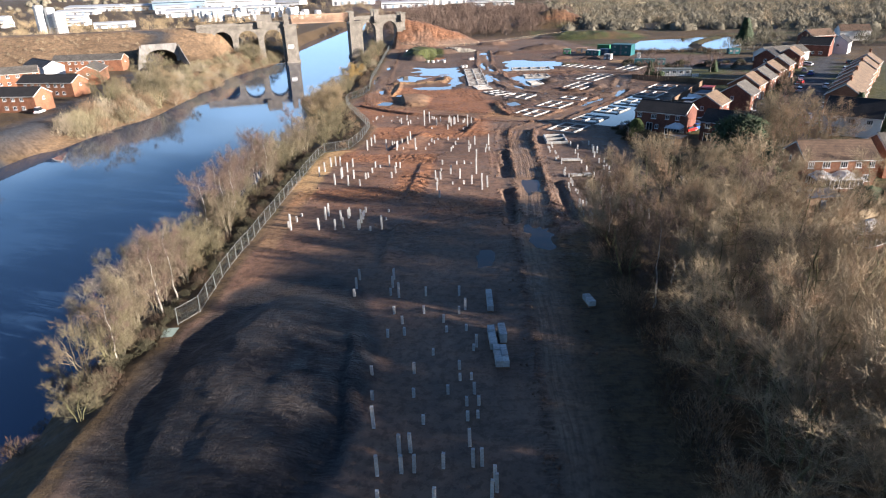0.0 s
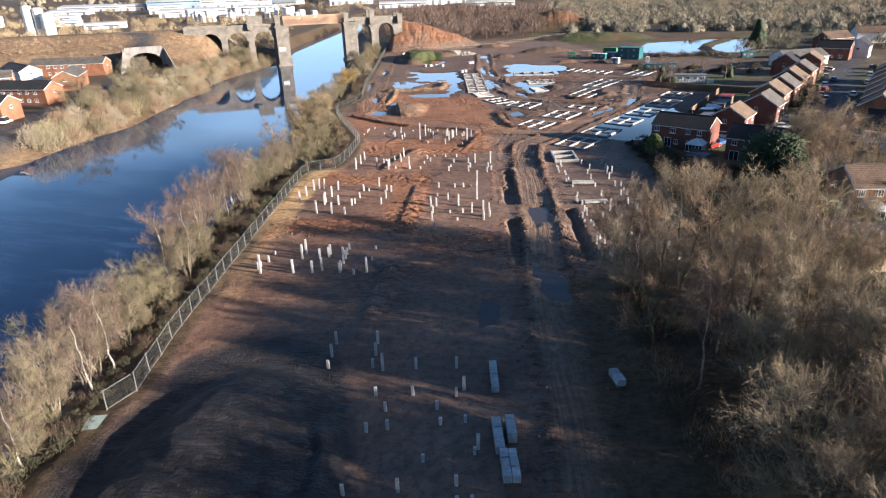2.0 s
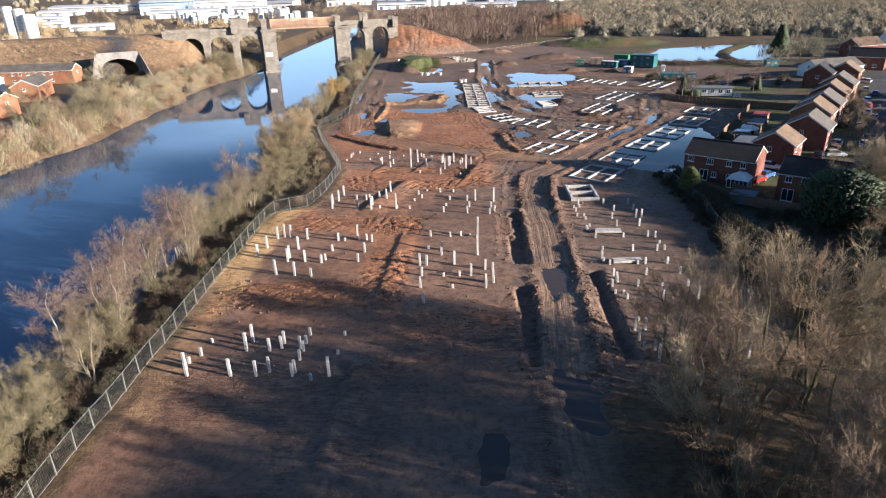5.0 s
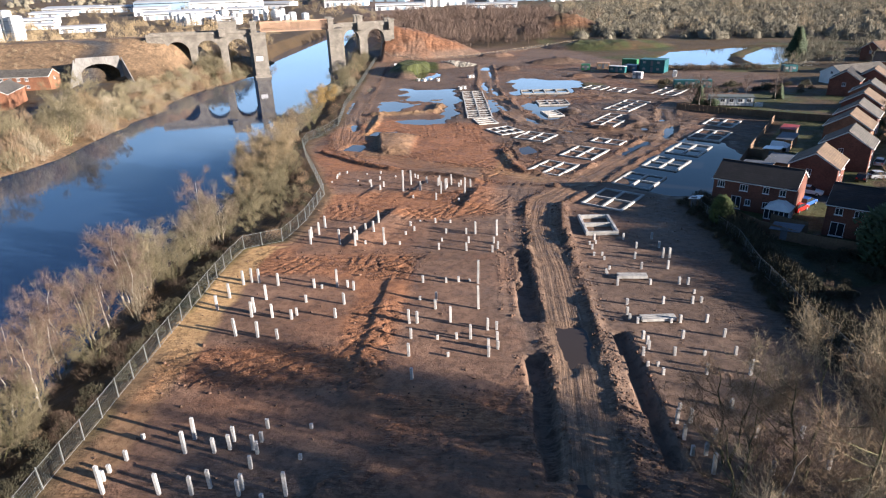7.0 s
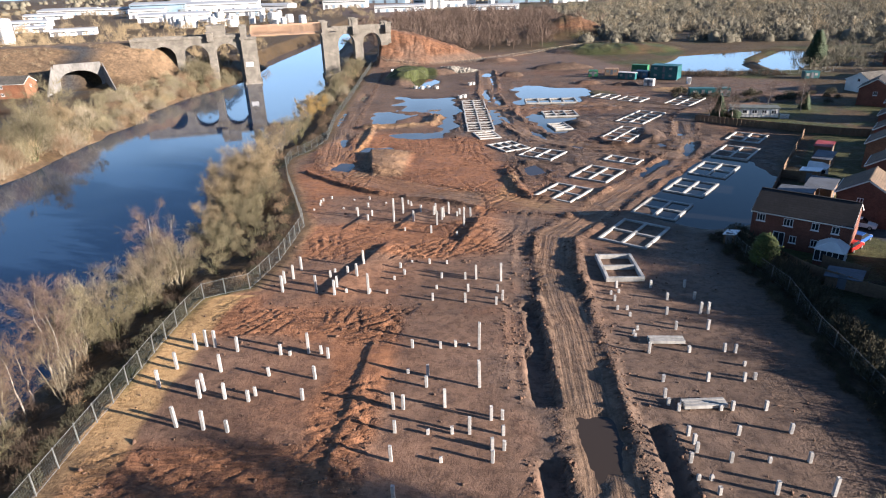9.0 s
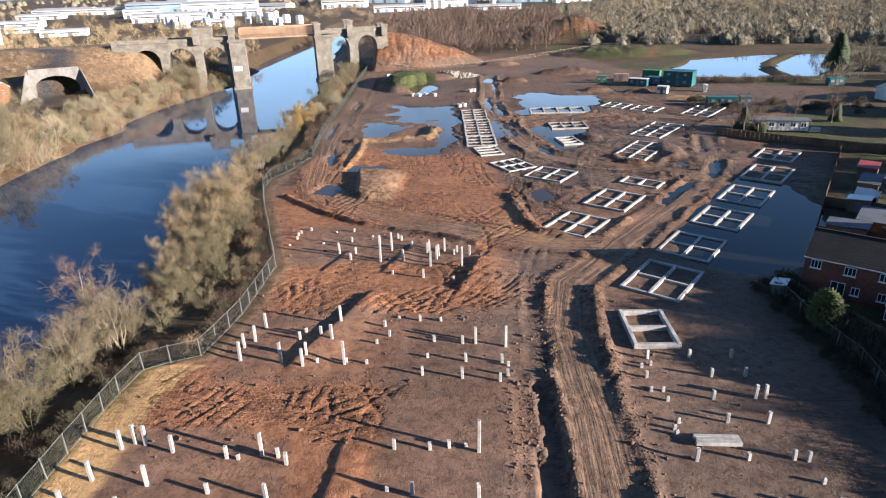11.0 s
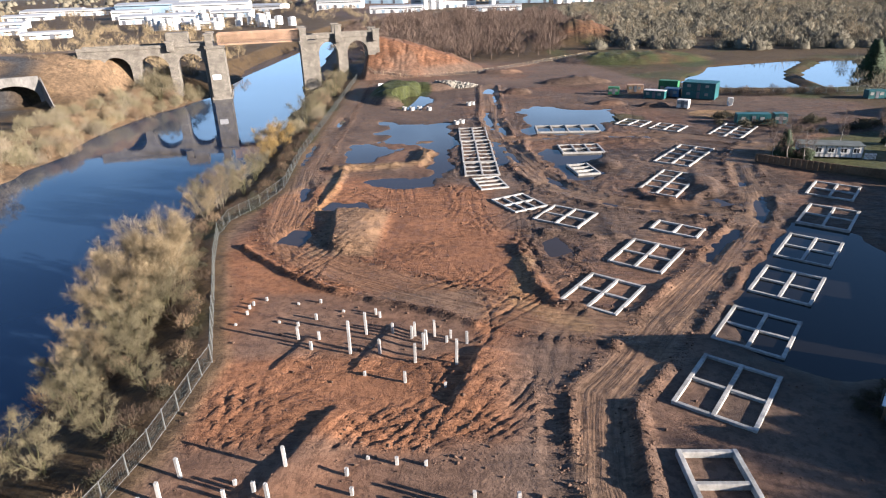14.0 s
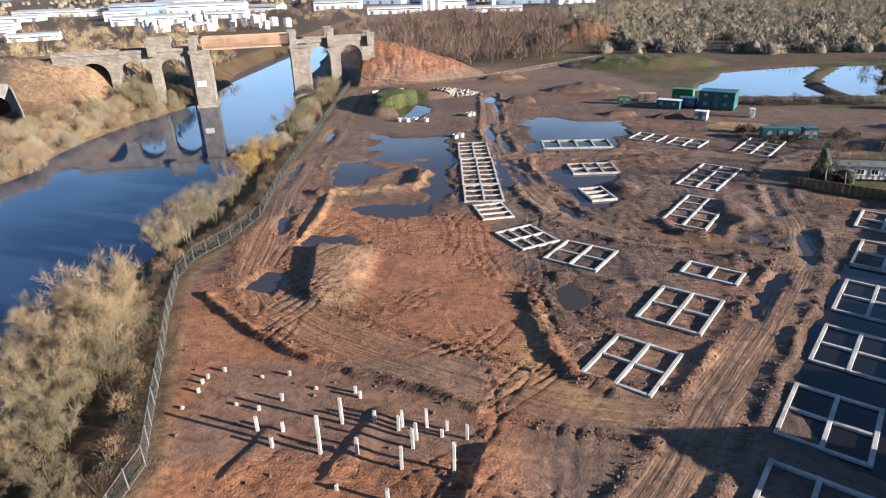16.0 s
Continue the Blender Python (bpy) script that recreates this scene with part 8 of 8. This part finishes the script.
def works_shed(x, y, turn, l, w, h, mat=None):
    ob = thing("warehouse", pose(x, y, ground_at(x, y) - 0.5, 0, 0, turn), "large white clad warehouse with a low pitched roof" if not mat else "large pale blue clad factory shed", "warehouse", "works buildings")
    part("wall", box(-l / 2, l / 2, -w / 2, w / 2, -2, h), mat or M_WHITE_SHEET, ob)
    bm = bmesh.new()
    bm_profile(bm, [(-l / 2 - 0.4, h + 0.02), (l / 2 + 0.4, h + 0.02), (l / 2 + 0.4, h + 0.5), (-l / 2 - 0.4, h + 0.5)], -w / 2 - 0.4, w / 2 + 0.4)
    bmesh.ops.subdivide_edges(bm, edges=[e for e in bm.edges if abs(e.verts[0].co.y - e.verts[1].co.y) > 1], cuts=1)
    for v in bm.verts:
        if abs(v.co.y) < 0.1 and v.co.z > h + 0.3:
            v.co.z += w * 0.06
    part("roof", bm, M_GREY_SHEET, ob)
    n = max(2, int(l / 9))
    for k in range(n):
        u = -l / 2 + l * (k + 0.5) / n
        part("loading_door", box(u - 1.8, u + 1.8, -w / 2 - 0.15, -w / 2 - 0.01, -0.5, 4.2), M_BLUE_SHEET if k % 2 else M_DOOR, ob)
    part("window_band", box(-l / 2 + 1, l / 2 - 1, -w / 2 - 0.1, -w / 2 - 0.01, h - 2.2, h - 1.2), M_GLASS, ob)


def tank(x, y, r, h):
    ob = thing("storage_tank", pose(x, y, ground_at(x, y) - 0.3), "white cylindrical storage tank with a domed top", "tank", "storage tanks")
    bm = bmesh.new()
    bm_tube(bm, [(0, 0, 0), (0, 0, h), (0, 0, h + 0.5), (0, 0, h + 0.8)], [r, r, r * 0.7, r * 0.1], 20)
    part("shell", bm, M_WHITE_SHEET, ob)
    for z in (h * 0.33, h * 0.66, h):
        bm = bmesh.new()
        bm_tube(bm, [(0, 0, z - 0.12), (0, 0, z + 0.12)], [r + 0.08, r + 0.08], 20)
        part("hoop", bm, M_STEEL, ob)
    bm = bmesh.new()
    for s in (-0.25, 0.25):
        bm_bar(bm, (s, -r - 0.2, 0), (s, -r - 0.2, h), 0.08)
    part("ladder", bm, M_STEEL, ob)


for q in ((-330, 800, 18, 74, 30, 7), (-430, 1130, 10, 90, 50, 12), (-250, 700, 15, 30, 14, 6), (-540, 900, 12, 50, 26, 6), (-600, 1050, 5, 80, 40, 8), (-390, 860, 20, 40, 22, 9), (-270, 850, 4, 44, 20, 6), (-590, 800, 14, 36, 20, 6), (-640, 700, 10, 30, 16, 6), (-420, 690, 12, 28, 16, 5), (-290, 1030, -8, 60, 30, 9), (-510, 1000, 10, 50, 24, 8), (-350, 640, 25, 36, 16, 5), (-470, 760, 15, 40, 20, 6), (-690, 820, 8, 56, 26, 7), (-520, 690, 10, 50, 24, 6), (-330, 950, 12, 90, 40, 10)):
    works_shed(*q)
for q in ((-440, 1010, 10, 80, 40, 12, M_BLUE_SHEET), (-150, 1130, -5, 90, 40, 16, M_BLUE_SHEET), (60, 1010, -4, 70, 40, 18, M_BLUE_SHEET), (-40, 960, 2, 80, 30, 10, None), (130, 1000, 0, 40, 30, 20, None), (-90, 880, 4, 60, 20, 7, None), (20, 860, 0, 60, 16, 6, None), (-180, 1010, 0, 60, 24, 9, None)):
    works_shed(*q)
tank_rng = random.Random(5)
for k in range(26):
    tank(-300 + 5.2 * k + tank_rng.uniform(-2, 2), 690 + tank_rng.uniform(-14, 40) + 0.6 * k, tank_rng.uniform(2.6, 5), tank_rng.uniform(6, 11))
for x, y, r, h in ((-62, 930, 4, 26), (-53, 932, 4, 26), (-44, 934, 4, 24), (-370, 560, 4, 24), (-362, 562, 4, 22), (-354, 560, 5, 18), (20, 940, 4, 18), (100, 950, 5, 15), (112, 952, 5, 15)):
    tank(x, y, r, h)


def rubble_heap(x, y, sx, sy, height, n):
    """A heap of broken stone, each lump an angular block."""
    rng = np.random.default_rng(17)
    r, a = np.sqrt(rng.uniform(0, 1, n)), rng.uniform(0, 6.28, n)
    cx, cy = x + sx * r * np.cos(a), y + sy * r * np.sin(a)
    z = np.array([ground_at(p, q) for p, q in zip(cx, cy)]) + height * (1 - r ** 1.5) * rng.uniform(0.3, 1, n)
    shape = np.array([(1, 1, 1), (-1, 1, 1), (-1, -1, 1), (1, -1, 1), (1, 1, -1), (-1, 1, -1), (-1, -1, -1), (1, -1, -1)], dtype=float)
    size = rng.uniform(0.15, 0.5, (n, 1, 1)) * rng.uniform(0.5, 1.2, (n, 1, 3))
    verts = shape[None] * size + 0.12 * rng.normal(size=(n, 8, 3)) + np.stack([cx, cy, z], 1)[:, None, :]
    quads = np.array([(0, 1, 2, 3), (7, 6, 5, 4), (0, 4, 5, 1), (1, 5, 6, 2), (2, 6, 7, 3), (3, 7, 4, 0)])
    faces = (np.arange(n)[:, None, None] * 8 + quads[None]).reshape(-1, 4)
    tagged(new("rubble_heap", raw_mesh("rubble_heap", verts.reshape(-1, 3), faces, M_RUBBLE)), "heap of broken grey-brown stone rubble beside the haul road", "rubble", kind="stuff")


rubble_heap(-7, 346, 7.5, 5, 1.6, 700)


# ---- white garden table and chairs behind the first house ----
def garden_table(x, y):
    z = ground_at(x, y)
    ob = thing("garden_table", pose(x, y, z), "round white plastic garden table on the lawn", "table")
    bm = bmesh.new()
    bm_tube(bm, [(0, 0, 0.70), (0, 0, 0.72), (0, 0, 0.74)], [0.5, 0.52, 0.5], 18)
    part("tabletop", bm, M_UPVC, ob)
    for k in range(4):
        a = math.pi / 4 + k * math.pi / 2
        bm = bmesh.new()
        bm_bar(bm, (0.42 * math.cos(a), 0.42 * math.sin(a), 0), (0.3 * math.cos(a), 0.3 * math.sin(a), 0.71), 0.05)
        part("leg", bm, M_UPVC, ob)


def garden_chair(x, y, turn):
    z = ground_at(x, y)
    ob = thing("garden_chair", pose(x, y, z, 0, 0, turn), "white plastic garden chair beside the table", "chair", "garden chairs")
    part("seat", box(-0.24, 0.24, -0.24, 0.24, 0.40, 0.44, 0.01), M_UPVC, ob)
    part("backrest", box(-0.24, 0.24, 0.21, 0.25, 0.45, 0.88, 0.01), M_UPVC, ob)
    for u in (-0.21, 0.21):
        for v in (-0.21, 0.21):
            bm = bmesh.new()
            bm_bar(bm, (u * 1.1, v * 1.1, 0), (u, v, 0.40), 0.04)
            part("leg", bm, M_UPVC, ob)


garden_table(38.9, 155.3)
for cx, cy, ct in ((38.0, 155.2, 90), (39.1, 154.4, 180), (39.8, 155.8, -70)):
    garden_chair(cx, cy, ct)
